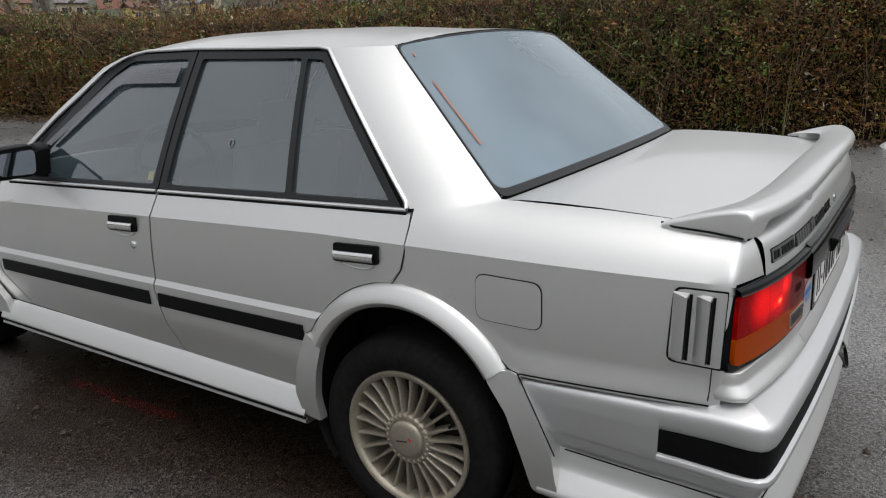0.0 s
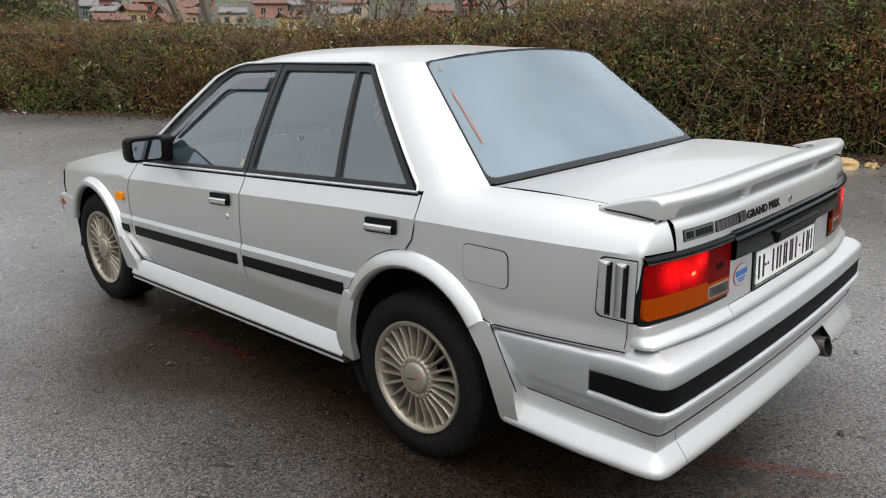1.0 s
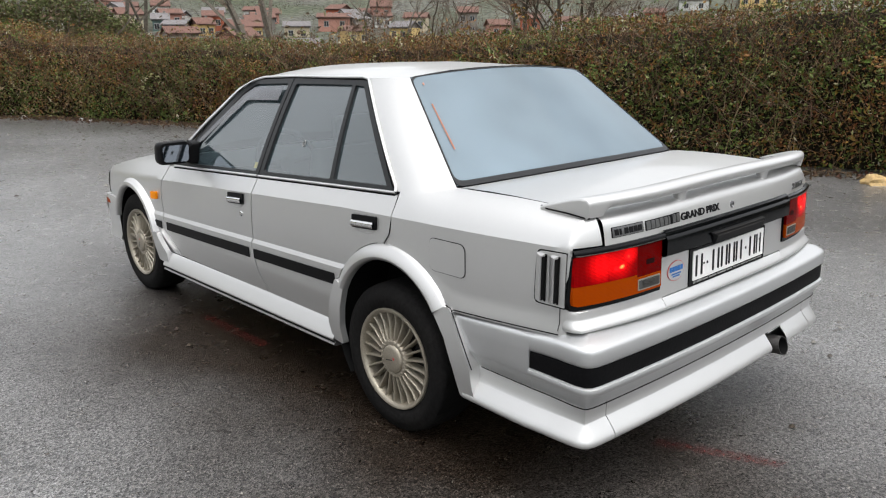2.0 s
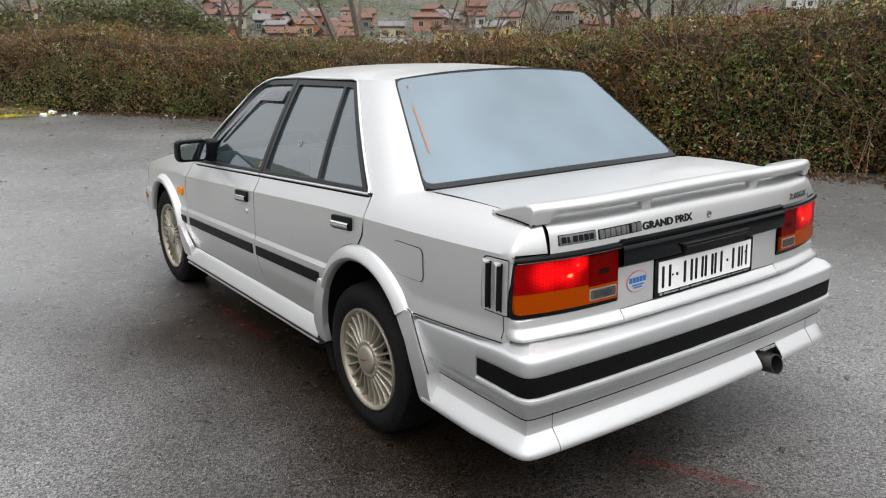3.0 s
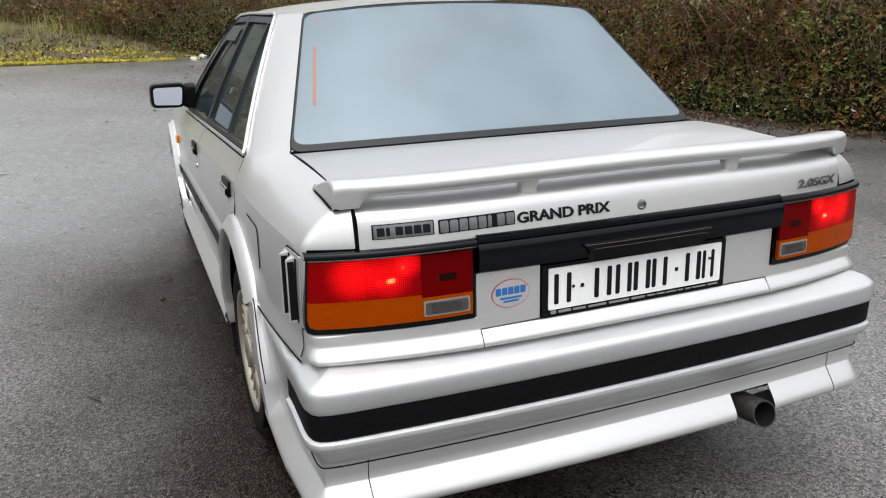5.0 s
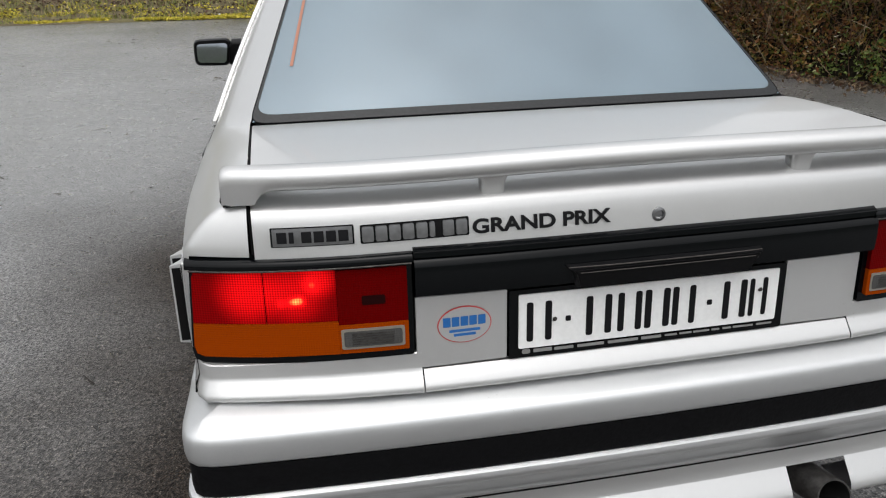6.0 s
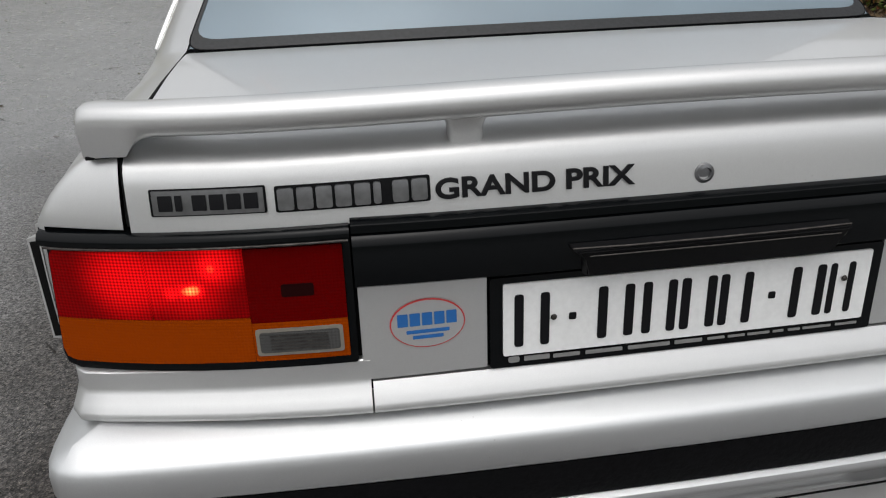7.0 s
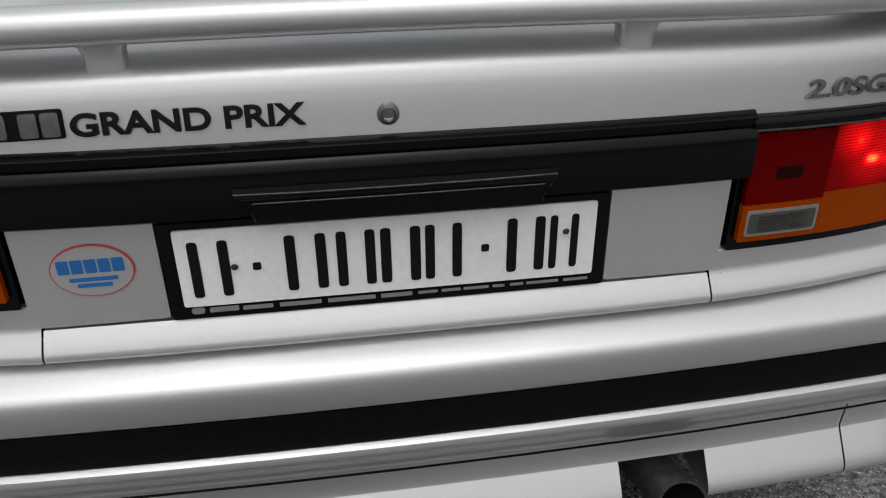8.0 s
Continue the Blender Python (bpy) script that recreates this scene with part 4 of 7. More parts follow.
# tail lamps
for side in (LEFT, RIGHT):
    s = side
    wide = 0.0 if side == LEFT else 0.008

    def q(x0, x1, z0, z1, r=0.004):
        """A lamp field; fields at the outer end lean in towards the top."""
        lean = (lambda z: wide - 0.075 * (z - 0.745)) if x1 > 0.8 else (lambda z: 0)
        return rounded([(s * x0, z0), (s * (x1 + lean(z0)), z0), (s * (x1 + lean(z1)), z1), (s * x0, z1)], r, 2)

    lamp = part("tail_lamp", tail_sheet(q(0.448, 0.8305, 0.729, 0.906, [0.004, 0.022, 0.006, 0.004]), 0.002, depth=0.05), GLOSSBLACK, car, "tail lamp with red, amber and clear lenses, lit")
    part("lens_lit", tail_sheet(q(0.6982, 0.826, 0.8084, 0.899, [0.002, 0.002, 0.008, 0.002]), 0.012, depth=0.014), LITLENS, lamp, "lit red lens")
    part("lens_lit", tail_sheet(q(0.5776, 0.6964, 0.8084, 0.899, 0.0015), 0.012, depth=0.014), LITLENS, lamp, "lit red lens")
    part("lens_red", tail_sheet(q(0.458, 0.5768, 0.800, 0.899, 0.0015), 0.0118, depth=0.014), REDLENS, lamp, "dark red lens")
    part("lens_amber", tail_sheet(q(0.5772, 0.826, 0.746, 0.8076, [0.002, 0.018, 0.002, 0.002]), 0.012, depth=0.014), AMBER, lamp, "amber indicator lens")
    part("lens_red_edge", tail_sheet(q(0.458, 0.5768, 0.746, 0.7996, 0.0015), 0.0118, depth=0.012), AMBER, lamp)
    rim = part("lens_reverse", tail_sheet(q(0.465, 0.574, 0.754, 0.7915), 0.0130, depth=0.008), LENSRIM, lamp, "clear reversing lens")
    part("lens_window", tail_sheet(q(0.4695, 0.5695, 0.7585, 0.787), 0.0140, depth=0.004), CLEARLENS, rim)
    for k in range(5):
        part("lens_rib", tail_sheet(q(0.484, 0.556, 0.7625 + 0.0046 * k, 0.7645 + 0.0046 * k, 0.0), 0.0146, depth=0.002), DARKMETAL, rim)
    # unlit bulb holder that shows through the dark red lens
    part("bulb_holder", tail_sheet(q(0.496, 0.536, 0.834, 0.851, 0.003), 0.0122, depth=0.001), DIMRED, lamp)
    # rounded trim over the lens, wrapping the corner
    rows = []
    for x in (0.448, 0.50, 0.56, 0.62, 0.68, 0.73, 0.77, 0.795, 0.808, 0.817, 0.822, 0.824):
        rows.append([(s * x, tail(x) + d, z - sink(x)) for d, z in ((0.030, 0.9225), (0.004, 0.922), (-0.004, 0.9205), (-0.0085, 0.917), (-0.0105, 0.912), (-0.0095, 0.9075), (-0.004, 0.9055), (0.03, 0.905))])
    part("lamp_top_trim", loft(rows), GLOSSBLACK, lamp)
    pts = [(s * x, tail(x) - 0.0085, 0.9048 - sink(x)) for x in (0.45, 0.52, 0.6, 0.68, 0.74, 0.79, 0.818)]
    part("trim_line", tube(pts, 0.0018, 6), DARKMETAL, lamp)

# black garnish across the lid above the plate
rows = []
for k in range(25):
    x = lerp(-0.446, 0.452, k / 24)
    yb = tail(x)
    rows.append([(x, yb + d, z) for d, z in ((0.02, 0.926), (0.004, 0.924), (-0.006, 0.918), (-0.008, 0.909), (-0.004, 0.907), (-0.012, 0.903), (-0.016, 0.894), (-0.018, 0.86), (-0.017, 0.842), (-0.010, 0.837), (0.03, 0.836))])
garnish = part("rear_garnish", loft(rows), GLOSSBLACK, car, "gloss black trim bar with handle ridge")
ridge = [(-0.183, 0.8780), (0.200, 0.8780), (0.187, 0.862), (0.183, 0.832), (-0.160, 0.832), (-0.166, 0.862)]
bm = bmesh.new()
a = [bm.verts.new((x, -0.880, z)) for x, z in ridge]
b = [bm.verts.new((x * 0.97, -0.899 if z > 0.84 else -0.888, z - 0.005 if z > 0.87 else z + 0.001)) for x, z in ridge]
bm.faces.new(b)
for i in range(6):
    bm.faces.new((a[i], a[(i + 1) % 6], b[(i + 1) % 6], b[i]))
bmesh.ops.bevel(bm, geom=[e for e in bm.edges if not e.is_boundary], offset=0.002, segments=2, affect="EDGES")
handle = part("lid_handle", bm, BLACK, garnish)
# greyer bars along the ridge's edges, put on to imitate their highlights
pts = [(-0.178, -0.893, 0.8755), (-0.10, -0.8965, 0.8755), (0.0, -0.897, 0.8755), (0.10, -0.8965, 0.8755), (0.194, -0.893, 0.8755), (0.184, -0.897, 0.862)]
part("handle_highlight", tube(pts, 0.0014, 6), DARKMETAL, handle)
part("handle_highlight", tube([(-0.158, -0.8985, 0.866), (0.0, -0.9, 0.866), (0.178, -0.8985, 0.866)], 0.0010, 6), DARKMETAL, handle)

# silver plate recess with its two filler panels
part("plate_recess", tail_sheet([(-0.447, 0.690), (0.454, 0.690), (0.454, 0.838), (-0.447, 0.838)], -0.012, 0.1, 0.05, 0.0), SEAM, car)
panels = []
for x0, x1 in ((-0.443, -0.279), (0.279, 0.442)):
    bm = tail_sheet(rounded([(x0, 0.698), (x1, 0.698), (x1, 0.834), (x0, 0.834)], 0.004, 2), -0.002, depth=0.01)
    panels.append(part("filler_panel", bm, PAINT, car))


# ---- rear end below the lamps, bumper and skirt ----
def rear_path(outset):
    """Points round the tail, from the left flank to the right one, outset metres outside the body."""
    half = [(0.8250, -0.750), (0.8225, -0.776), (0.816, -0.792), (0.804, -0.804), (0.775, -0.812), (0.70, -0.8265), (0.60, -0.843), (0.50, -0.8540), (0.432, -0.859), (0.30, -0.863), (0.15, -0.8649), (0.0, -0.865)]
    pts = [Vector((-x, y)) for x, y in half] + [Vector((x, y)) for x, y in half[-2::-1]]
    out = []
    for k, p in enumerate(pts):
        d = (pts[min(k + 1, len(pts) - 1)] - pts[max(k - 1, 0)]).normalized()
        grown = min(1.0, 0.03 + 0.33 * min(k, len(pts) - 1 - k))
        out.append(p + Vector((d[1], -d[0])) * outset * grown)
    return out


APRON = ((-0.012, 0.729), (-0.003, 0.7285), (-0.001, 0.7265), (0.000, 0.712), (0.0005, 0.7000), (0.0015, 0.6950), (0.0045, 0.6900), (0.0130, 0.6790), (0.0205, 0.6690), (0.0228, 0.6640), (0.0228, 0.6590), (0.0200, 0.6550), (0.014, 0.6530), (-0.03, 0.652))
paths = [rear_path(d) for d, _ in APRON]
count = len(paths[0])
cuts = {"apron_corner": [(0, 8), (14, 22)], "apron_centre": [(8, 14)]}
for name, spans in cuts.items():
    for k0, k1 in spans:
        rows = []
        for k in range(k0, k1 + 1):
            row = []
            for (d, z), path in zip(APRON, paths):
                x, y = path[k]
                if k == k1 and k1 != count - 1:
                    x -= 0.0025
                top = 0.729 if name == "apron_corner" else 0.6935
                row.append((x, y, min(z, top) - sink(x) * min(1, max(0, (z - 0.66) / 0.07))))
            rows.append(row)
        part(name, loft(rows), PAINT, car)
bm = box((-0.66, -0.80, 0.60), (0.66, -0.70, 0.73))
part("tail_inner", bm, SEAM, car)


def bumper_path():
    half = [(0.8555, -0.300), (0.857, -0.36), (0.858, -0.42), (0.859, -0.50), (0.860, -0.58), (0.860, -0.654), (0.859, -0.70), (0.860, -0.77), (0.861, -0.818), (0.859, -0.850), (0.852, -0.873), (0.837, -0.888), (0.812, -0.896), (0.778, -0.900), (0.72, -0.904), (0.706, -0.905), (0.60, -0.911), (0.478, -0.9165), (0.385, -0.9195), (0.335, -0.921), (0.18, -0.924), (0.0, -0.925)]
    return [Vector((-x, y)) for x, y in half] + [Vector((x, y)) for x, y in half[-2::-1]]


def bumper_rows(profile, k0, k1, trim=0.0):
    pts = bumper_path()
    rows = []
    for k in range(k0, k1 + 1):
        p = pts[k]
        d = (pts[min(k + 1, len(pts) - 1)] - pts[max(k - 1, 0)]).normalized()
        n = Vector((d[1], -d[0]))
        row = []
        for off, z in profile:
            r = p + n * off
            x, y = r[0], r[1]
            if off < -0.035:
                # deep inner points follow a squarer corner, so that the top never folds
                x = math.copysign(min(abs(p[0]), 0.861 + off), p[0])
                y = p[1] - off if abs(p[0]) < 0.80 else max(p[1], -0.897 - off)
            ahead = -0.300 - max(0, 0.611 - z) * 0.53 if z > 0.4218 else -0.365
            y = min(y, ahead) if abs(x) > 0.80 else y
            run = min(1, max(0, (-0.30 - y) / 0.48))
            dz = -0.036 * (1 - run) * min(1, max(0, (z - 0.50) / 0.10))
            swell = 0.016 * min(1, max(0, (0.4215 - z) / 0.06)) * min(1, max(0, (y + 0.86) / 0.2))
            row.append((x - (trim if k == k1 else 0) + math.copysign(swell, x), y, z + dz))
        rows.append(row)
    return rows


N = len(bumper_path()) - 1
UPPER = ((-0.095, 0.6545), (-0.072, 0.653), (-0.040, 0.6420), (-0.013, 0.6290), (-0.006, 0.6250), (-0.0018, 0.6185), (-0.0002, 0.611), (0.0, 0.603), (0.0, 0.580), (-0.002, 0.572), (-0.006, 0.567), (-0.010, 0.565), (-0.010, 0.502), (-0.004, 0.500), (0.002, 0.497), (0.004, 0.490), (0.003, 0.483), (-0.001, 0.476), (-0.006, 0.470), (-0.012, 0.467), (-0.022, 0.445), (-0.029, 0.428), (-0.031, 0.424), (-0.05, 0.422))
# on the flanks, ahead of the band, the bumper is plain
PLAIN = [(off if z > 0.59 else table(z, [(0.42, -0.05), (0.423, -0.030), (0.43, -0.026), (0.462, -0.016), (0.470, -0.008), (0.476, -0.005), (0.5, -0.003), (0.57, 0.0), (0.6, 0.0)]), z) for off, z in UPPER]
body = bumper_rows(PLAIN, 0, 5) + bumper_rows(UPPER, 5, N - 5) + bumper_rows(PLAIN, N - 5, N)
bumper = part("rear_bumper", loft(body), BUMPERPAINT, car, "silver rear bumper with a black rub band", smooth=32)
BAND = ((-0.012, 0.5655), (-0.0065, 0.5645), (-0.0055, 0.560), (-0.0055, 0.507), (-0.0065, 0.5025), (-0.012, 0.5015))
band = part("bumper_band", loft(bumper_rows(BAND, 5, N - 5)), RUBBER, bumper, "black rubber bumper band")
SKIRT = ((-0.060, 0.4215), (-0.0385, 0.4205), (-0.0385, 0.412), (-0.0395, 0.390), (-0.0395, 0.3700), (-0.0375, 0.3650), (-0.0105, 0.3330), (-0.0030, 0.3215), (0.0002, 0.3150), (0.0012, 0.3085), (0.0005, 0.3015), (-0.003, 0.298), (-0.10, 0.294))
for name, k0, k1, trim in (("skirt_corner", 0, 14, 0.0025), ("skirt_corner", N - 14, N, 0.0), ("skirt_centre", 14, N - 19, 0.0), ("skirt_piece", N - 17, N - 14, 0.003)):
    skirt = part(name, loft(bumper_rows(SKIRT, k0, k1, trim)), PAINT, bumper, smooth=50)
    # the crease between the skirt's upright top and its slope
    for e in skirt.data.edges:
        if all(v % len(SKIRT) == 5 for v in e.vertices):
            e.use_edge_sharp = True
part("skirt_bridge", loft(bumper_rows(SKIRT[:6], N - 19, N - 17)), PAINT, bumper, smooth=32)
pts = [(r[0][0], r[0][1], r[0][2]) for r in bumper_rows(((-0.0245, 0.4225),), 2, N - 2)]
part("skirt_gap", tube(pts, 0.0018, 6), SEAM, bumper)
part("under_tray", box((-0.72, -0.84, 0.33), (0.72, -0.45, 0.62)), SEAM, car)

# exhaust
pipe = [Vector(p) for p in ((0.340, -0.60, 0.302), (0.375, -0.72, 0.2995), (0.412, -0.84, 0.2975), (0.4365, -0.922, 0.2965))]
way = (pipe[3] - pipe[2]).normalized()
across = way.cross(Vector((0, 0, 1))).normalized()
above = across.cross(way)


def pipe_tube(radius):
    """The tail pipe with its end cut on the slant, open to the rear and upwards."""
    bm = tube(pipe, radius, 24, caps=False)
    bm.verts.ensure_lookup_table()
    for v in bm.verts[-24:]:
        d = v.co - pipe[3]
        v.co -= way * (0.32 * (d.dot(above) + d.dot(across)))
    bm.faces.new(bm.verts[:24])
    return bm


ex = part("exhaust_pipe", pipe_tube(0.0385), PIPE, car, "worn steel exhaust tail pipe")
part("pipe_bore", pipe_tube(0.0350), SEAM, ex)
bm = bmesh.new()
rings = []
for radius in (0.0385, 0.0350):
    shape = pipe_tube(radius)
    shape.verts.ensure_lookup_table()
    rings.append([v.co.copy() for v in shape.verts[-24:]])
    shape.free()
strip_grid(bm, rings, closed=True)
part("pipe_lip", bm, PIPE, ex)

# spoiler: one blade whose ends run forward to a point and stand on the wings, and two posts
def blade_edge(x):
    return -0.852 + 0.072 * (abs(x) / 0.75) ** 4.5


BLADE_Z = 1.054
PROFILE = [(0.003, -0.013), (-0.003, -0.005), (-0.004, 0.005), (0.001, 0.014), (0.010, 0.0195), (0.026, 0.0205), (0.042, 0.018), (0.060, 0.014), (0.078, 0.009), (0.094, 0.003), (0.104, -0.003), (0.098, -0.008), (0.06, -0.012), (0.02, -0.019), (0.010, -0.0185)]
ENDS = [(0.668, 0), (0.678, 0), (0.686, 0), (0.693, 0), (0.698, 0), (0.7025, 0), (0.72, 0), (0.734, 0.0003), (0.742, 0.0012), (0.748, 0.0035), (0.751, 0.007), (0.752, 0.012)]
rows = []
for x, cut in [(-u, c) for u, c in ENDS[::-1]] + [(lerp(-0.655, 0.655, k / 40), 0) for k in range(41)] + ENDS:
    u = abs(x)
    run = max(0.0, min(1.0, (u - 0.60) / 0.145)) ** 1.7
    base = 1.001 if u < 0.712 else lerp(1.001, 0.996, (u - 0.712) / 0.040)
    chord = lerp(0.104, -0.592 - blade_edge(x), run)
    row = []
    for k, (d, h) in enumerate(PROFILE):
        y, z = d, BLADE_Z - 0.014 * (u / 0.75) ** 2 + h
        if d > 0.02:
            y = 0.02 + (d - 0.02) * (chord - 0.02) / 0.084
        if 5 <= k <= 10:
            z = lerp(z, table(d / 0.104, [(0.25, 1.0595), (0.40, 1.053), (0.58, 1.042), (0.75, 1.030), (0.90, 1.020), (1.0, 1.012)]), run)
        elif k > 10 or k == 0:
            z = lerp(z, base, max(0, min(1, (u - 0.658) / 0.0405)) ** 3)
        if 0 < k <= 10:
            z = max(base + 0.001, z - cut)
        row.append((x, blade_edge(x) + y, z))
    rows.append(row)
spoiler = part("boot_spoiler", loft(rows, closed=True, caps=True), PAINT, car, "silver boot spoiler on four feet")
for side in (LEFT, RIGHT):
    x0 = side * 0.298
    rows = []
    for z, w, d in ((0.999, 0.022, 0.016), (1.012, 0.022, 0.016), (1.020, 0.022, 0.017), (1.028, 0.024, 0.019), (1.034, 0.029, 0.021), (1.039, 0.042, 0.023), (1.042, 0.068, 0.025)):
        ring = rounded([(-w, -d), (w, -d), (w, d), (-w, d)], 0.012, 3)
        rows.append([(x0 + p[0], blade_edge(x0) + 0.034 + p[1], z) for p in ring])
    part("spoiler_post", loft(rows, closed=True, caps=True), PAINT, spoiler)


# dark tube under each spoiler end, drawn in for the shadow gap there
for side in (LEFT, RIGHT):
    pts = [(side * x, y, z) for x, y, z in ((0.744, -0.590, 1.0095), (0.752, -0.62, 1.0045), (0.7535, -0.70, 1.0035), (0.7535, -0.757, 0.9995), (0.748, -0.778, 0.997), (0.712, -0.784, 1.000))]
    part("spoiler_shadow_line", tube(pts, 0.0028, 6), SEAM, spoiler)


# ---- number plate, badges and print ----
def tail_bar(x0, x1, z0, z1, lift, mat, name, parent, label="", r=0.002, thick=0.003, lean=0.055):
    loop = rounded([(x0, z0), (x1, z0), (x1, z1), (x0, z1)], r, 2)
    return part(name, tail_sheet(loop, lift, 0.2, 0.2, thick, lean), mat, parent, label, smooth=25)


plate = tail_bar(-0.276, 0.276, 0.6965, 0.828, 0.002, GLOSSBLACK, "number_plate", car, "white number plate in a black holder", 0.004, 0.010)
face = tail_bar(-0.259, 0.259, 0.7155, 0.8195, 0.005, WHITE, "plate_face", plate, "", 0.003, 0.003)
CHARS = ((903, 960), (1040, 1100), (1115, 1172), (1180, 1240), (1247, 1303), (1373, 1432), (1440, 1485))
for a, b in CHARS:
    x0, x1 = (-0.26 + 0.52 * (p - 884) / 630 for p in (a, b))
    for xa, xb in ((x0, lerp(x0, x1, 0.26)), (lerp(x0, x1, 0.74), x1)):
        tail_bar(xa, xb, 0.7285, 0.8045, 0.0062, INK, "character_bar", plate, "", 0.004, 0.001)
for a in (998, 1339):
    x0 = -0.26 + 0.52 * (a - 884) / 630
    tail_bar(x0 - 0.005, x0 + 0.005, 0.7615, 0.7715, 0.0062, INK, "separator_dot", plate, "", 0.002, 0.001)
for x, z in ((-0.192, 0.7685), (0.219, 0.782)):
    bm = lathe([(0.0, 0.003), (0.003, 0.0025), (0.0045, 0.0)], (0, 0, 0), 12)
    for v in bm.verts:
        v.co = Vector((x + v.co.z, tail(x) - 0.0065 - v.co.x, z + v.co.y))
    part("plate_screw", bm, DARKMETAL, plate)
# print along the holder's foot
tail_bar(-0.252, -0.236, 0.7035, 0.7125, 0.0032, PALEINK, "print_bar", plate, "", 0.004, 0.001)
tail_bar(-0.230, -0.195, 0.7045, 0.7115, 0.0032, PALEINK, "print_bar", plate, "", 0.001, 0.001)
for x0, x1 in ((-0.190, -0.153), (-0.145, -0.093), (-0.085, -0.025), (-0.018, 0.022)):
    tail_bar(x0, x1, 0.7045, 0.7100, 0.0032, PALEINK, "print_bar", plate, "", 0.001, 0.001)
for x0, x1 in ((0.030, 0.055), (0.060, 0.085), (0.089, 0.122), (0.127, 0.143), (0.150, 0.168), (0.172, 0.215), (0.222, 0.255)):
    tail_bar(x0, x1, 0.7055, 0.7092, 0.0032, PALEINK, "print_bar", plate, "", 0.001, 0.001)

# oval sticker on the left filler panel
cx, cz = -0.357, 0.774
oval = lambda a, b, n=32: [(cx + a * math.cos(2 * math.pi * k / n), cz + b * math.sin(2 * math.pi * k / n)) for k in range(n)]
sticker = part("oval_sticker", tail_sheet([Vector(p) for p in oval(0.049, 0.035)], 0.0000, 0.2, 0.2, 0.001), RED, panels[0], "oval sticker with red rim and blue blocks", smooth=0)
part("sticker_face", tail_sheet([Vector(p) for p in oval(0.0472, 0.0332)], 0.0008, 0.2, 0.2, 0.0005), PAINT, sticker, smooth=0)
for k in range(5):
    tail_bar(cx - 0.039 + k * 0.0158, cx - 0.039 + k * 0.0158 + 0.0135, cz - 0.002, cz + 0.016, 0.0016, BLUE, "sticker_block", sticker, "", 0.001, 0.0005)
tail_bar(cx - 0.028, cx + 0.028, cz - 0.013, cz - 0.008, 0.0016, BLUE, "sticker_block", sticker, "", 0.001, 0.0005)
tail_bar(cx - 0.020, cx + 0.020, cz - 0.021, cz - 0.016, 0.0016, BLUE, "sticker_block", sticker, "", 0.001, 0.0005)

# badges on the lid: plain raised shapes
def lid_y(x, z):
    z = z + sink(x)
    return tail(x) + table(z, [(0.92, 0.005), (0.955, 0.0105), (0.974, 0.0155), (0.986, 0.0205), (0.994, 0.029)])


def lid_bar(x0, x1, z0, z1, lift, mat, name, parent, label="", r=0.002, thick=0.003):
    loop = rounded([(x0, z0), (x1, z0), (x1, z1), (x0, z1)], r, 2)
    return part(name, sheet([loop], lambda x, z: (x, lid_y(x, z - sink(x)) - lift, z - sink(x)), 0.05, 0.02, depth=Vector((0, thick, 0))), mat, parent, label, smooth=25)


badge = lid_bar(-0.678, -0.541, 0.9415, 0.9735, 0.002, BLACK, "boot_badge", boot, "chrome and black badge block", 0.002, 0.006)
lid_bar(-0.675, -0.544, 0.9432, 0.9718, 0.0032, SMOKED, "badge_field", badge, "", 0.001, 0.002)
for k in range(6):
    x = -0.668 + k * 0.0202
    lid_bar(x, x + (0.008 if k == 1 else 0.0165), 0.9485, 0.9665, 0.0045, INK, "badge_block", badge, "", 0.001, 0.002)
badge = lid_bar(-0.531, -0.347, 0.9405, 0.9715, 0.002, BLACK, "boot_badge", boot, "raised chrome badge strip", 0.003, 0.006)
for k in range(8):
    x = -0.528 + k * 0.0226
    lid_bar(x, x + (0.009 if k == 5 else 0.019), 0.9435, 0.9690, 0.0045, SMOKED, "badge_block", badge, "", 0.003, 0.003)


def lettering(text, x0, x1, z0, height, lift, mat, name, parent, label, shear=0.18, bold=0.008):
    """Raised letters on the boot lid, fitted between x0 and x1."""
    cu = bpy.data.curves.new(name, "FONT")
    cu.body, cu.shear, cu.extrude, cu.offset = text, shear, 0.03, bold
    ob = bpy.data.objects.new(name, cu)
    scene.collection.objects.link(ob)
    bpy.context.view_layer.update()
    me = bpy.data.meshes.new_from_object(ob.evaluated_get(bpy.context.evaluated_depsgraph_get()))
    bpy.data.objects.remove(ob)
    bpy.data.curves.remove(cu)
    xs, ys = [v.co.x for v in me.vertices], [v.co.y for v in me.vertices]
    for v in me.vertices:
        x = lerp(x0, x1, (v.co.x - min(xs)) / (max(xs) - min(xs)))
        z = z0 + height * (v.co.y - min(ys)) / (max(ys) - min(ys))
        z -= sink(x)
        v.co = Vector((x, lid_y(x, z) - lift - v.co.z * 0.04, z))
    me.materials.clear()
    me.materials.append(mat)
    ob = new(name, me)
    ob.parent = parent
    return tagged(ob, label)


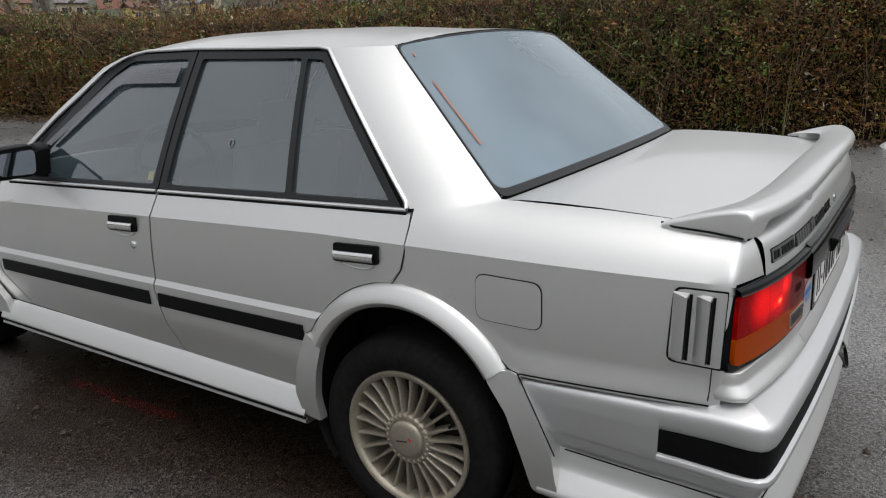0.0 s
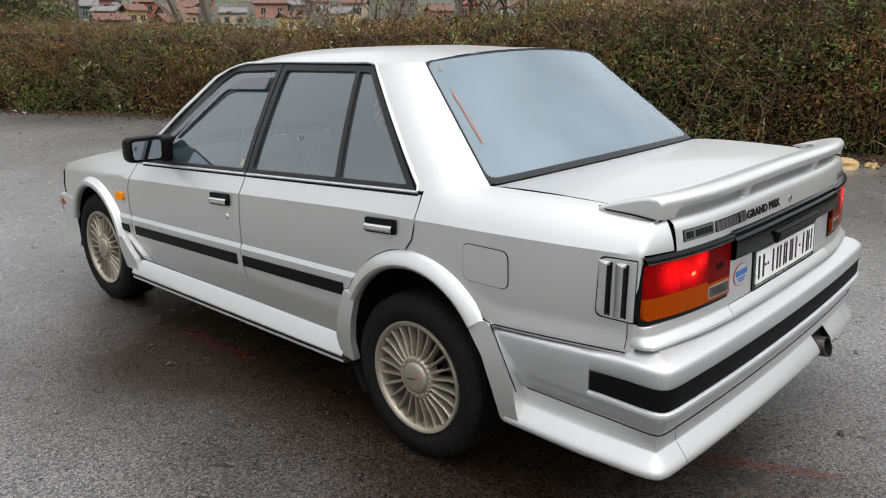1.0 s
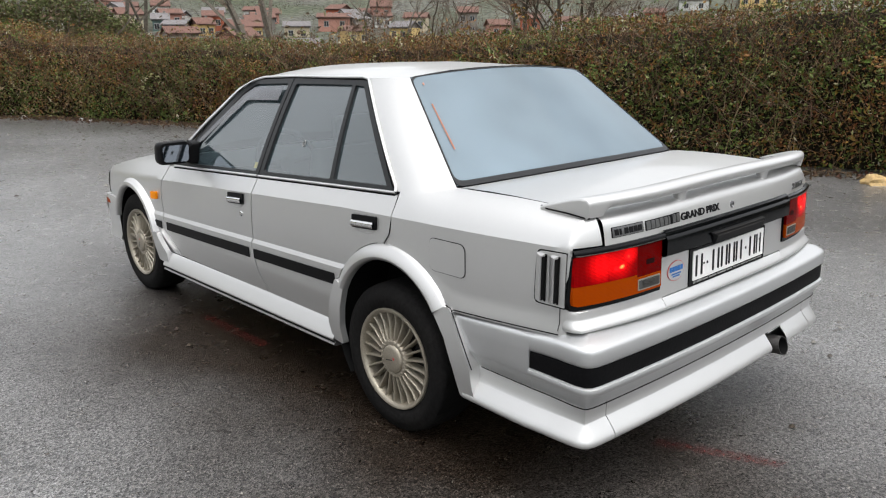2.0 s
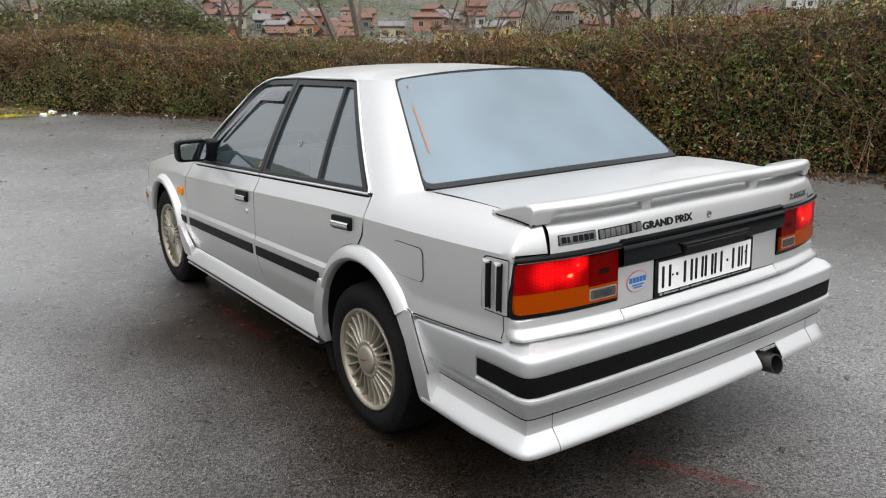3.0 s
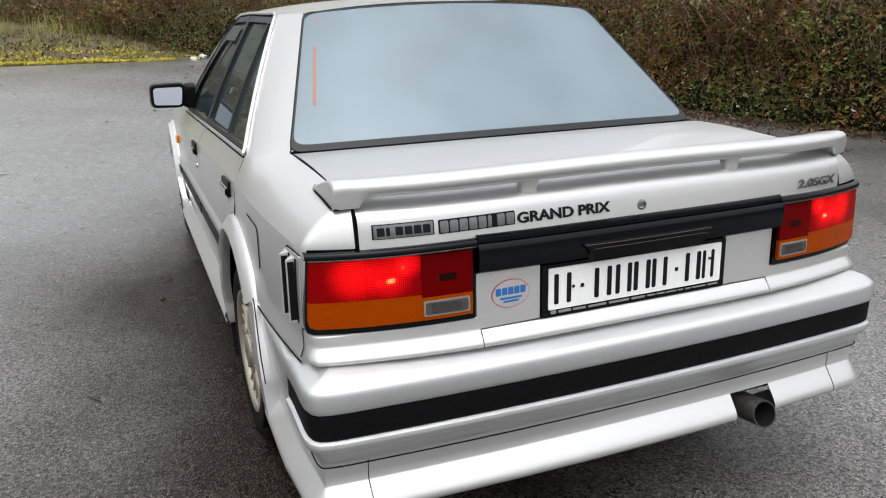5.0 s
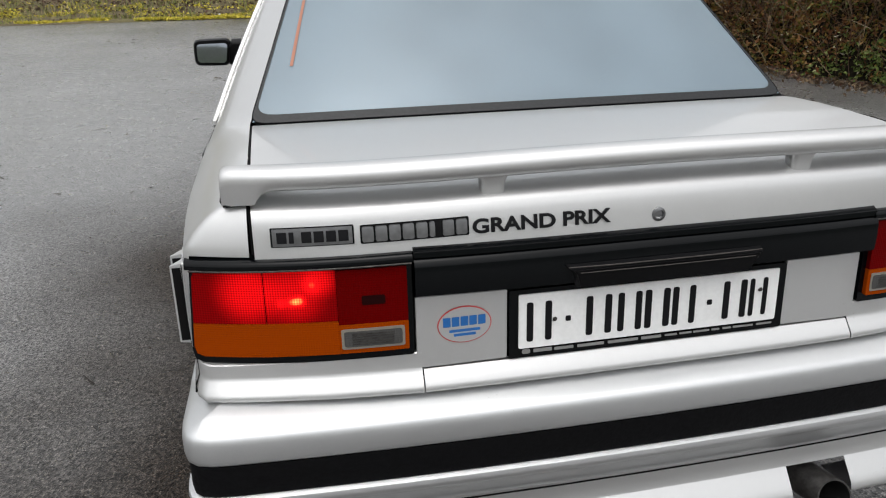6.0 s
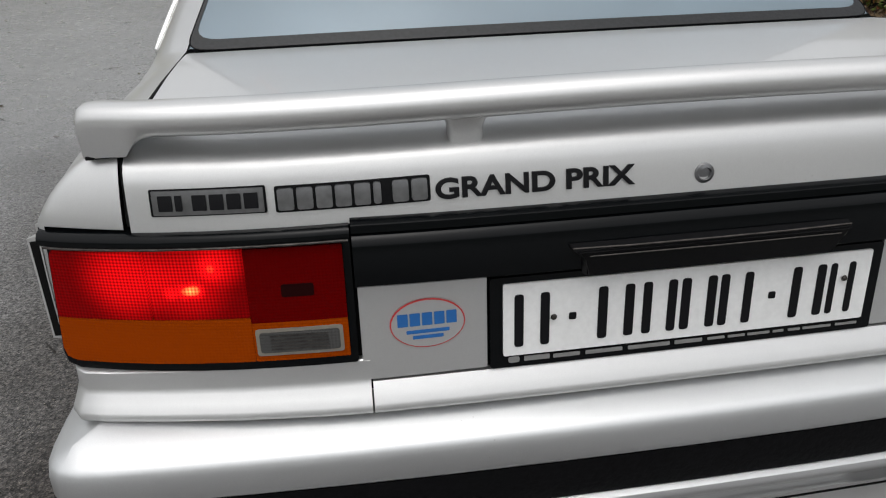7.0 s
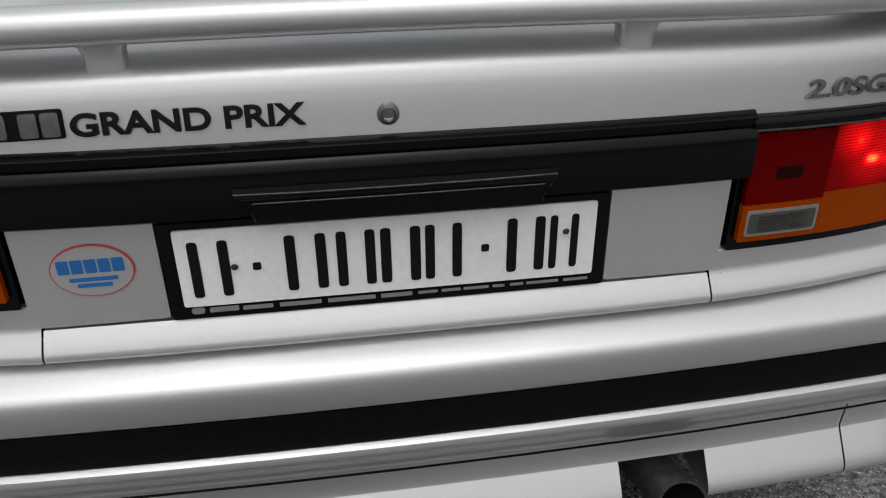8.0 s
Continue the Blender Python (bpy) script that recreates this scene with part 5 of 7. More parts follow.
lettering("GRAND PRIX", -0.341, -0.091, 0.9405, 0.0250, 0.0015, INK, "boot_lettering", boot, "black lettering", 0.0, 0.028)
lettering("2.0SGX", 0.520, 0.686, 0.9370, 0.0230, 0.003, SMOKED, "boot_lettering", boot, "small chrome lettering", 0.15, 0.024)
bm = lathe([(0.0, 0.004), (0.007, 0.0035), (0.0085, 0.0065), (0.0125, 0.005), (0.0145, -0.004)], (0, 0, 0), 28)
for v in bm.verts:
    v.co = Vector((0.001 + v.co.z, tail(0) + 0.012 - v.co.x, 0.9465 + v.co.y))
part("boot_lock", bm, SMOKED, boot, "round chrome boot lock")


# ---- wheels ----
def build_wheel():
    wheel = part("wheel", lathe([(0.183, -0.15), (0.183, 0.000), (0.187, 0.016), (0.190, 0.024), (0.198, 0.030), (0.204, 0.030), (0.2065, 0.024), (0.205, 0.012)], (0, 0, 0), 64), ALLOY, car, "champagne finned alloy wheel with worn tyre")
    tyre = [(0.196, -0.155), (0.215, -0.175), (0.25, -0.182), (0.285, -0.172), (0.300, -0.155), (0.304, -0.12), (0.305, -0.07), (0.304, -0.02), (0.300, 0.008), (0.292, 0.020), (0.280, 0.027), (0.272, 0.029), (0.270, 0.031), (0.250, 0.033), (0.230, 0.031), (0.226, 0.029), (0.214, 0.026), (0.204, 0.018)]
    part("tyre", lathe(tyre, (0, 0, 0), 72), TYRE, wheel, "black road tyre")
    for k in range(24):
        a = 2 * math.pi * k / 24
        rows = []
        for r, w, x0, x1 in ((0.074, 0.0050, -0.020, 0.022), (0.10, 0.0048, -0.020, 0.020), (0.15, 0.0046, -0.016, 0.014), (0.187, 0.0056, -0.016, 0.018)):
            prof = [(-w, x0), (-w, x1 - 0.004), (-w * 0.5, x1), (w * 0.5, x1), (w, x1 - 0.004), (w, x0)]
            rows.append([Vector((x, r * math.cos(a) - t * math.sin(a), r * math.sin(a) + t * math.cos(a))) for t, x in prof])
        part("spoke", loft(rows, caps=True), ALLOY, wheel)
    part("hub", lathe([(0.0, 0.034), (0.040, 0.034), (0.052, 0.032), (0.056, 0.028), (0.058, 0.022), (0.060, 0.024), (0.074, 0.023), (0.078, 0.018), (0.080, -0.02)], (0, 0, 0), 48), ALLOY, wheel, "round centre cap")
    for k in range(24):
        a = 2 * math.pi * (k + 0.5) / 24
        bm = bmesh.new()
        bmesh.ops.create_uvsphere(bm, u_segments=8, v_segments=5, radius=0.0062)
        for v in bm.verts:
            v.co = Vector((0.022 + v.co.x * 0.6, 0.068 * math.cos(a) + v.co.y, 0.068 * math.sin(a) + v.co.z))
        part("cap_bead", bm, ALLOY, wheel)
    part("brake_disc", lathe([(0.07, -0.05), (0.125, -0.05), (0.125, -0.062), (0.175, -0.10), (0.178, -0.14), (0.0, -0.14)], (0, 0, 0), 40), DARKMETAL, wheel)
    bm = bmesh.new()
    vs = [bm.verts.new((0.0355, y, z)) for y, z in ((0.026, 0.004), (0.014, 0.011), (0.016, -0.005))]
    bm.faces.new(vs)
    part("red_mark", bm, RED, wheel, smooth=0)
    bm = box((0.0348, -0.030, -0.004), (0.0356, 0.008, 0.000))
    part("cap_print_bar", bm, DARKMETAL, wheel, smooth=0)
    part("valve", tube([(0.012, 0.165, 0.055), (0.034, 0.163, 0.054)], 0.0042, 8), BLACK, wheel)
    return wheel


first = build_wheel()
first.matrix_world = pose(-0.822, 0.055, 0.305) @ pose(0, 0, 0, 0, 0, 180) @ Matrix.Rotation(radians(12), 4, "X")
spots = [pose(-0.812, 2.528, 0.300) @ pose(0, 0, 0, 0, 0, 180) @ Matrix.Rotation(radians(70), 4, "X"), pose(0.822, 0.055, 0.305), pose(0.812, 2.528, 0.300)]
for m in spots:
    copy_thing(first, m)


# ---- bonnet, nose and cabin ----
rows = []
for y, z, w in ((2.03, 0.905, 0.79), (2.2, 0.892, 0.792), (2.5, 0.838, 0.785), (2.8, 0.772, 0.772), (2.98, 0.728, 0.755), (3.04, 0.712, 0.745), (3.065, 0.695, 0.738), (3.07, 0.672, 0.735)):
    rows.append([(u * w, y + (0.05 if y > 2.9 else 0.02) * (1 - u * u), z + 0.022 * (1 - abs(u) ** 2.2) - 0.012 * abs(u) ** 8) for u in (lerp(-1, 1, k / 16) for k in range(17))])
part("bonnet", loft(rows), PAINT, car)
rows = []
for k in range(17):
    u = lerp(-1, 1, k / 16)
    y = 3.06 + 0.05 * (1 - u * u)
    rows.append([(u * 0.80, y - 0.02 * abs(u) ** 6, 0.672), (u * 0.80, y + 0.005, 0.60), (u * 0.80, y, 0.53)])
part("grille", loft(rows), BLACK, car)
for side in (LEFT, RIGHT):
    part("headlamp", box((side * 0.62 - 0.14, 3.04, 0.565), (side * 0.62 + 0.14, 3.085, 0.665), 0.015), CLEARLENS, car, "clear headlamp")
rows = []
for k in range(33):
    u = lerp(-1, 1, k / 32)
    x = 0.81 * u
    y = 3.17 - 0.10 * abs(u) ** 5
    rows.append([(x, y - 0.14, 0.535), (x * 1.01, y - 0.03, 0.532), (x * 1.02, y, 0.51), (x * 1.02, y + 0.005, 0.46), (x * 1.01, y - 0.005, 0.40), (x, y - 0.02, 0.33), (x * 1.01, y, 0.27), (x * 1.0, y - 0.03, 0.235), (x, y - 0.2, 0.235)])
front_bumper = part("front_bumper", loft(rows), PAINT, car)
for side in (LEFT, RIGHT):
    rows = []
    for y, w in ((2.86, 0.828), (2.95, 0.826), (3.05, 0.822), (3.085, 0.815)):
        rows.append([(side * (w - 0.03), y, 0.535), (side * w, y, 0.528), (side * (w + 0.006), y, 0.50), (side * w, y, 0.45), (side * w, y, 0.38), (side * (w - 0.01), y + 0.0, 0.31), (side * (w + 0.004), y, 0.25), (side * (w - 0.05), y, 0.235)])
    part("bumper_wing", loft(rows), PAINT, front_bumper)
    loop = [(side * 0.829, 3.0, 0.505), (side * 0.829, 3.055, 0.505), (side * 0.829, 3.05, 0.47), (side * 0.829, 3.0, 0.475)]
    part("bumper_lamp", prism(loop, Vector((0, 0, 0)), Vector((-side * 0.02, 0, 0))), AMBER, front_bumper)
# windscreen
rows = []
for k in range(9):
    t = k / 8
    w, y = lerp(0.600, 0.755, t), lerp(1.445, 2.03, t)
    z = table(y, [(1.445, 1.312), (1.49, 1.296), (1.57, 1.252), (1.78, 1.086), (2.03, 0.885)])
    rows.append([(u * w, y + 0.05 * (1 - u * u), z + 0.034 * (1 - abs(u) ** 2.4) * (1 - t)) for u in (lerp(-1, 1, j / 12) for j in range(13))])
screen = part("windscreen", loft(rows), FRONTGLASS, car)
screen.visible_shadow = False
# floor pan, door linings, dash, shelf and seats
part("floor_pan", box((-0.60, -0.45, 0.23), (0.60, 2.95, 0.42), 0.02), SEAM, car)
part("floor_side", box((-0.80, 0.42, 0.262), (0.80, 2.08, 0.42), 0.01), SEAM, car)
for side in (LEFT, RIGHT):
    loop = [Vector(p) for p in ((0.46, 0.34), (2.0, 0.34), (2.10, 0.5), (2.10, 0.84), (2.0, belt(2.0) - 0.01), (0.0, belt(0.0) - 0.01), (-0.2, 0.93), (-0.2, 0.80), (0.06, 0.78), (0.30, 0.70), (0.43, 0.56))]
    part("door_lining", sheet([loop], flank(side, -0.030), 0.2, 0.1), INTERIOR, car)
part("rear_shelf", box((-0.70, -0.20, 0.90), (0.70, 0.32, 0.93), 0.01), INTERIOR, car)
part("engine_bay", box((-0.62, 2.0, 0.30), (0.62, 3.02, 0.69), 0.02), SEAM, car)
part("headliner", box((-0.54, 0.34, 1.325), (0.54, 1.40, 1.335), 0.003), INTERIOR, car)
rows = []
for y, z in ((2.02, 0.885), (1.80, 0.875), (1.70, 0.84), (1.66, 0.74), (1.72, 0.50)):
    rows.append([(lerp(-0.74, 0.74, k / 6), y, z) for k in range(7)])
part("dashboard", loft(rows), INTERIOR, car)


def seat_block(x0, x1, y, width_top, name, heads):
    rows = []
    for z, d, yy in ((0.44, 0.10, y), (0.60, 0.12, y - 0.03), (0.80, 0.11, y - 0.07), (0.98, 0.09, y - 0.12), (1.02, 0.05, y - 0.13)):
        ring = rounded([(x0, yy - d), (x1, yy - d), (x1, yy), (x0, yy)], 0.04, 3)
        rows.append([(p[0], p[1], z) for p in ring])
    back = part(name, loft(rows, closed=True, caps=True), SEATCLOTH, car, "grey cloth seat")
    part("seat_cushion", box((x0, y - 0.02, 0.42), (x1, y + 0.46, 0.56), 0.05, 3), SEATCLOTH, back)
    for h in heads:
        part("headrest", box((h - 0.12, y - 0.20, 1.03), (h + 0.12, y - 0.12, 1.17), 0.035, 3), SEATCLOTH, back)


seat_block(-0.62, -0.12, 1.06, 0.4, "front_seat", [-0.37])
seat_block(0.12, 0.62, 1.06, 0.4, "front_seat", [0.37])
seat_block(-0.55, 0.55, 0.34, 1.2, "rear_seat", [])
ring = [Vector((-0.37, 1.52, 0.86)) + Matrix.Rotation(radians(-24), 3, "X") @ Vector((0.185 * math.cos(a), 0.0, 0.185 * math.sin(a))) for a in (2 * math.pi * k / 32 for k in range(32))]
wheel_rim = part("steering_wheel", tube(ring, 0.014, 8, closed=True), INTERIOR, car)
for a in (0.15, 3.0, 4.71):
    end = Vector((-0.37, 1.52, 0.86)) + Matrix.Rotation(radians(-24), 3, "X") @ Vector((0.18 * math.cos(a), 0.0, 0.18 * math.sin(a)))
    part("wheel_arm", tube([(-0.37, 1.56, 0.845), end], 0.016, 6), INTERIOR, wheel_rim)
part("wheel_boss", tube([(-0.37, 1.535, 0.85), (-0.37, 1.80, 0.78)], 0.045, 12), INTERIOR, wheel_rim)
# yellow sticker inside the front window, round mark on the rear one
bm = sheet([[Vector(p) for p in ((1.146, 0.922), (1.174, 0.920), (1.174, 0.948), (1.146, 0.950))]], flank(LEFT, -0.013), 0.2, 0.2)
part("window_sticker", bm, YELLOW, car, "small yellow sticker")
ring = [(-half_width(0.80 + 0.009 * math.cos(a), 1.07 + 0.012 * math.sin(a)) + 0.006, 0.80 + 0.009 * math.cos(a), 1.07 + 0.012 * math.sin(a)) for a in (2 * math.pi * k / 20 for k in range(20))]
part("window_sticker", tube(ring, 0.002, 5, closed=True), PALEINK, car, "small round sticker")


# ---- ground ----
def ground_height(x, y):
    """Flat yard, a valley behind the hedge, then the village slope and the hillside."""
    d = math.hypot(x, y)
    z = table(d, [(24, 0.0), (34, -2.2), (80, -5.0), (110, -5.0), (150, -3.0), (200, 2.0), (260, 12.0), (400, 48.0), (600, 84.0), (1000, 130.0), (3000, 260.0)])
    if d <= 260:
        return z
    return z * (1.0 + 0.25 * max(0.0, -x / d)) * (1.0 + 0.45 * noise.noise(Vector((x / 110, y / 110, 0.5))))


bm = bmesh.new()
rings = [0, 2, 4, 7, 10, 14, 18, 24, 34, 42, 60, 82, 110, 150, 180, 220, 270, 340, 430, 560, 800, 1500, 3000]
rows = []
for r in rings[1:]:
    rows.append([bm.verts.new((r * math.cos(a), r * math.sin(a), ground_height(r * math.cos(a), r * math.sin(a)))) for a in (2 * math.pi * k / 72 for k in range(72))])
c = bm.verts.new((0, 0, 0))
for k in range(72):
    bm.faces.new((c, rows[0][k], rows[0][(k + 1) % 72]))
for r0, r1 in zip(rows, rows[1:]):
    for k in range(72):
        bm.faces.new((r0[k], r1[k], r1[(k + 1) % 72], r0[(k + 1) % 72]))
HILL = material("far_hillside", (0.098, 0.096, 0.084), rough=0.95, spec=0.1, grain=0.5, scale=0.8, big=0.9, alt=(0.070, 0.080, 0.052))
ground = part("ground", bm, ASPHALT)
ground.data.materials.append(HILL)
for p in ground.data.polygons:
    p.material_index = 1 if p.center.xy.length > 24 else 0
tagged(ground, "damp grey asphalt yard running out to fields and a hillside", "ground", kind="structure")

# hedge line from the far left, round the yard, to the right
HEDGE = [(-34, 23), (-20, 22), (-10, 20.8), (-5, 19.6), (-2.3, 18.2), (-0.4, 16.6), (0.9, 15.3), (1.8, 14.4), (2.6, 13.0), (3.6, 11.0), (4.3, 8.6), (4.8, 6.2), (5.2, 4.4), (5.8, 3.0), (6.3, 1.9), (6.9, 0.6), (7.9, -1.2), (9.4, -3.6), (12, -7.5), (16, -13)]


def along(points, s):
    """The place a share s along a line of points."""
    pts = [Vector(p) for p in points]
    lens = [(b - a).length for a, b in zip(pts, pts[1:])]
    d = s * sum(lens)
    for a, b, l in zip(pts, pts[1:], lens):
        if d <= l:
            n = (b - a).normalized()
            return a.lerp(b, d / l), Vector((n[1], -n[0]))
        d -= l
    n = (pts[-1] - pts[-2]).normalized()
    return pts[-1], Vector((n[1], -n[0]))


def hedge_height(p):
    h = table(p[0] if p[1] > 12 else 12 - p[1] + 2, [(-34, 1.9), (-5, 1.55), (-1, 1.55), (1.0, 1.75), (2.5, 1.40), (4, 1.34), (6.0, 1.42), (9.0, 1.62), (12.0, 1.90), (14, 2.15), (20, 2.4)])
    return h * (1 + 0.10 * noise.noise(Vector((p[0] * 0.8, p[1] * 0.8, 3.1))))


rng = random.Random(7)
LEAVES = leaf_material("bramble_leaves", [(0.063, 0.067, 0.009), (0.090, 0.083, 0.011), (0.126, 0.084, 0.012), (0.155, 0.070, 0.024), (0.173, 0.080, 0.025), (0.111, 0.047, 0.017), (0.210, 0.104, 0.035), (0.057, 0.060, 0.009), (0.189, 0.114, 0.026), (0.269, 0.165, 0.068), (0.137, 0.054, 0.019), (0.120, 0.042, 0.015)])
LEAFTIPS = leaf_material("pale_bramble_leaves", [(0.34, 0.30, 0.20), (0.42, 0.38, 0.29), (0.30, 0.30, 0.14), (0.26, 0.30, 0.12)], 0.5)
TWIGS = leaf_material("bramble_twigs", [(0.084, 0.052, 0.032), (0.122, 0.078, 0.047), (0.172, 0.131, 0.081), (0.064, 0.038, 0.025), (0.101, 0.052, 0.032)], 0.7)
GREEN = leaf_material("green_leaves", [(0.061, 0.090, 0.017), (0.078, 0.121, 0.022), (0.106, 0.139, 0.034), (0.142, 0.163, 0.051), (0.048, 0.070, 0.016)])
PALE = leaf_material("pale_brambles", [(0.212, 0.144, 0.086), (0.275, 0.192, 0.121), (0.158, 0.142, 0.054), (0.326, 0.241, 0.157), (0.200, 0.176, 0.065)], 0.7)
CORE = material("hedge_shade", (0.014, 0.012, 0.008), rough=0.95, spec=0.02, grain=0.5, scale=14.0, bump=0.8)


class Pile:
    """Gathers loose pieces for one mesh."""

    def __init__(self):
        self.v, self.f = [], []

    def leaf(self, p, size, r):
        d = Vector((r.gauss(0, 1), r.gauss(0, 1), r.gauss(0, 0.8))).normalized()
        s = d.cross(Vector((r.gauss(0, 1), r.gauss(0, 1), r.gauss(0, 1)))).normalized()
        k, w = len(self.v), size * r.uniform(0.4, 0.62)
        n = d.cross(s) * size * 0.18
        self.v += [p - d * size * 0.5, p + s * w * 0.5 + n, p + d * size * 0.55, p - s * w * 0.5 + n]
        self.f += [(k, k + 1, k + 2), (k, k + 2, k + 3)]

    def twig(self, a, b, r0, r1):
        d = (b - a).normalized()
        s = d.cross(Vector((0.3, 0.5, 0.81))).normalized()
        t = s.cross(d)
        k = len(self.v)
        for p, r in ((a, r0), (b, r1)):
            for q in (0, 2.094, 4.189):
                self.v.append(p + (s * math.cos(q) + t * math.sin(q)) * r)
        for i in range(3):
            j = (i + 1) % 3
            self.f.append((k + i, k + j, k + 3 + j, k + 3 + i))

    def done(self, name, mat, parent=None):
        me = bpy.data.meshes.new(name)
        me.from_pydata([tuple(p) for p in self.v], [], self.f)
        me.materials.append(mat)
        ob = new(name, me)
        ob.parent = parent
        return ob


def recess(p, z):
    """How far the hedge's face draws back between its clumps."""
    broad = noise.noise(Vector((p[0] * 0.85, p[1] * 0.85, z * 1.4 + 11.0)))
    small = noise.noise(Vector((p[0] * 2.4, p[1] * 2.4, z * 3.2)))
    return 0.42 * max(-0.45, broad) + 0.26 * max(-0.3, small)


# near-black inner sheet, standing in for the shade deep in the hedge
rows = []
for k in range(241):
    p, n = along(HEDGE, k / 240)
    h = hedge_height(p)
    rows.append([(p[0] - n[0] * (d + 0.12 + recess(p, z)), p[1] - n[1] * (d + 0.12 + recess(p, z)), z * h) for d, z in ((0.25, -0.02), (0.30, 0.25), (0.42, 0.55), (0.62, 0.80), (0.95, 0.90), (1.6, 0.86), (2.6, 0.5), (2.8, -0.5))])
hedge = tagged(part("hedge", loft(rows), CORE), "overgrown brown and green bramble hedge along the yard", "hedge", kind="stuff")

leaves, twigs, greens, pale, tips = Pile(), Pile(), Pile(), Pile(), Pile()
for k in range(170000):
    s = rng.random()
    if rng.random() < 0.75:
        s = rng.uniform(0.36, 0.86)
    p, n = along(HEDGE, s)
    h = hedge_height(p)
    z = rng.uniform(0.86, 1.0) if k % 6 == 0 else rng.random() ** 0.85
    reach = table(z, [(0, 0.05), (0.3, 0.12), (0.6, 0.22), (0.85, 0.45), (1.0, 1.0)])
    d = reach + 0.14 + recess(p, z) + rng.gauss(0, 0.08)
    if z > 0.8:
        d += rng.random() * 1.5
    q = Vector((p[0] - n[0] * d + rng.gauss(0, 0.03), p[1] - n[1] * d + rng.gauss(0, 0.03), z * h * 1.03 + rng.gauss(0, 0.03)))
    near = 1.0 if s > 0.5 else 1.25
    patch = noise.noise(Vector((p[0] * 0.55, p[1] * 0.55, z * 1.6 + 7)))
    lush = 0.26 if 0.52 < s < 0.76 else 0.0
    (pale if s < 0.57 and rng.random() < 0.28 else tips if rng.random() < 0.03 else greens if s > 0.40 and patch + lush + rng.gauss(0, 0.12) - z * 0.25 > 0.08 and rng.random() < 0.75 else leaves).leaf(q, rng.uniform(0.026, 0.064) * near * (1.5 if rng.random() < 0.15 else 1.0), rng)
for k in range(140000 // 6):
    s = rng.uniform(0.2, 0.92)
    p, n = along(HEDGE, s)
    h = hedge_height(p)
    d, z = rng.uniform(0.0, 1.0), rng.uniform(0.0, 0.95)
    a = Vector((p[0] - n[0] * d, p[1] - n[1] * d, z * h))
    b = a + Vector((rng.gauss(0, 0.22) + n[0] * 0.05, rng.gauss(0, 0.22) + n[1] * 0.05, rng.uniform(0.02, 0.55)))
    c = a.lerp(b, 0.5) + Vector((rng.gauss(0, 0.05), rng.gauss(0, 0.05), rng.gauss(0.03, 0.04)))
    w = rng.uniform(0.002, 0.0055)
    twigs.twig(a, c, w, w * 0.7)
    twigs.twig(c, b, w * 0.7, w * 0.3)
# arching bramble shoots that stand out of the face and the top
for k in range(1500):
    s = rng.uniform(0.30, 0.90)
    p, n = along(HEDGE, s)
    h = hedge_height(p)
    z = rng.uniform(0.35, 1.0)
    d = table(z, [(0, 0.05), (0.6, 0.2), (0.85, 0.45), (1.0, 1.0)]) + recess(p, z)
    a = Vector((p[0] - n[0] * d, p[1] - n[1] * d, z * h))
    way, rise, size = Vector((rng.gauss(0, 0.25) + n[0] * 0.22, rng.gauss(0, 0.25) + n[1] * 0.22, 0)), rng.uniform(0.12, 0.50), rng.uniform(0.035, 0.07)
    tuft, last = rng.choice((leaves, leaves, greens, greens if s > 0.5 else pale, tips if rng.random() < 0.2 else leaves)), a
    for i in range(1, 5):
        t = i / 4
        q = a + way * t + Vector((0, 0, rise * (1.7 * t - 0.9 * t * t)))
        twigs.twig(last, q, 0.0035 * (1.1 - t * 0.7), 0.0035 * (0.9 - t * 0.7))
        for j in range(3):
            tuft.leaf(q.lerp(last, rng.random()) + Vector((rng.gauss(0, 0.03), rng.gauss(0, 0.03), rng.gauss(0, 0.03))), size * rng.uniform(0.7, 1.2), rng)
        last = q
# tall dry stalks and a clump of yellow-green cane at the right
STALKS = leaf_material("dry_stalks", [(0.20, 0.14, 0.08), (0.16, 0.11, 0.065), (0.28, 0.21, 0.13), (0.12, 0.08, 0.05), (0.15, 0.13, 0.05)], 0.7)
CANE = leaf_material("green_cane", [(0.10, 0.11, 0.026), (0.14, 0.13, 0.04), (0.075, 0.088, 0.022), (0.18, 0.15, 0.065)], 0.6)
stalks, cane = Pile(), Pile()
for k in range(260):
    s = rng.uniform(0.735, 0.90)
    p, n = along(HEDGE, s)
    d = rng.uniform(-0.05, 1.2)
    a = Vector((p[0] - n[0] * d, p[1] - n[1] * d, 0.05))
    top, way = rng.uniform(0.9, 2.5), Vector((rng.gauss(0, 0.38), rng.gauss(0, 0.38), 0))
    w, last = rng.uniform(0.002, 0.0052), a
    for i in range(1, 5):
        q = a + Vector((0, 0, top * i / 4)) + way * (i / 4) ** 1.6 + Vector((rng.gauss(0, 0.02), rng.gauss(0, 0.02), 0))
        stalks.twig(last, q, w * (1 - 0.2 * (i - 1)), w * (1 - 0.2 * i))
        last = q
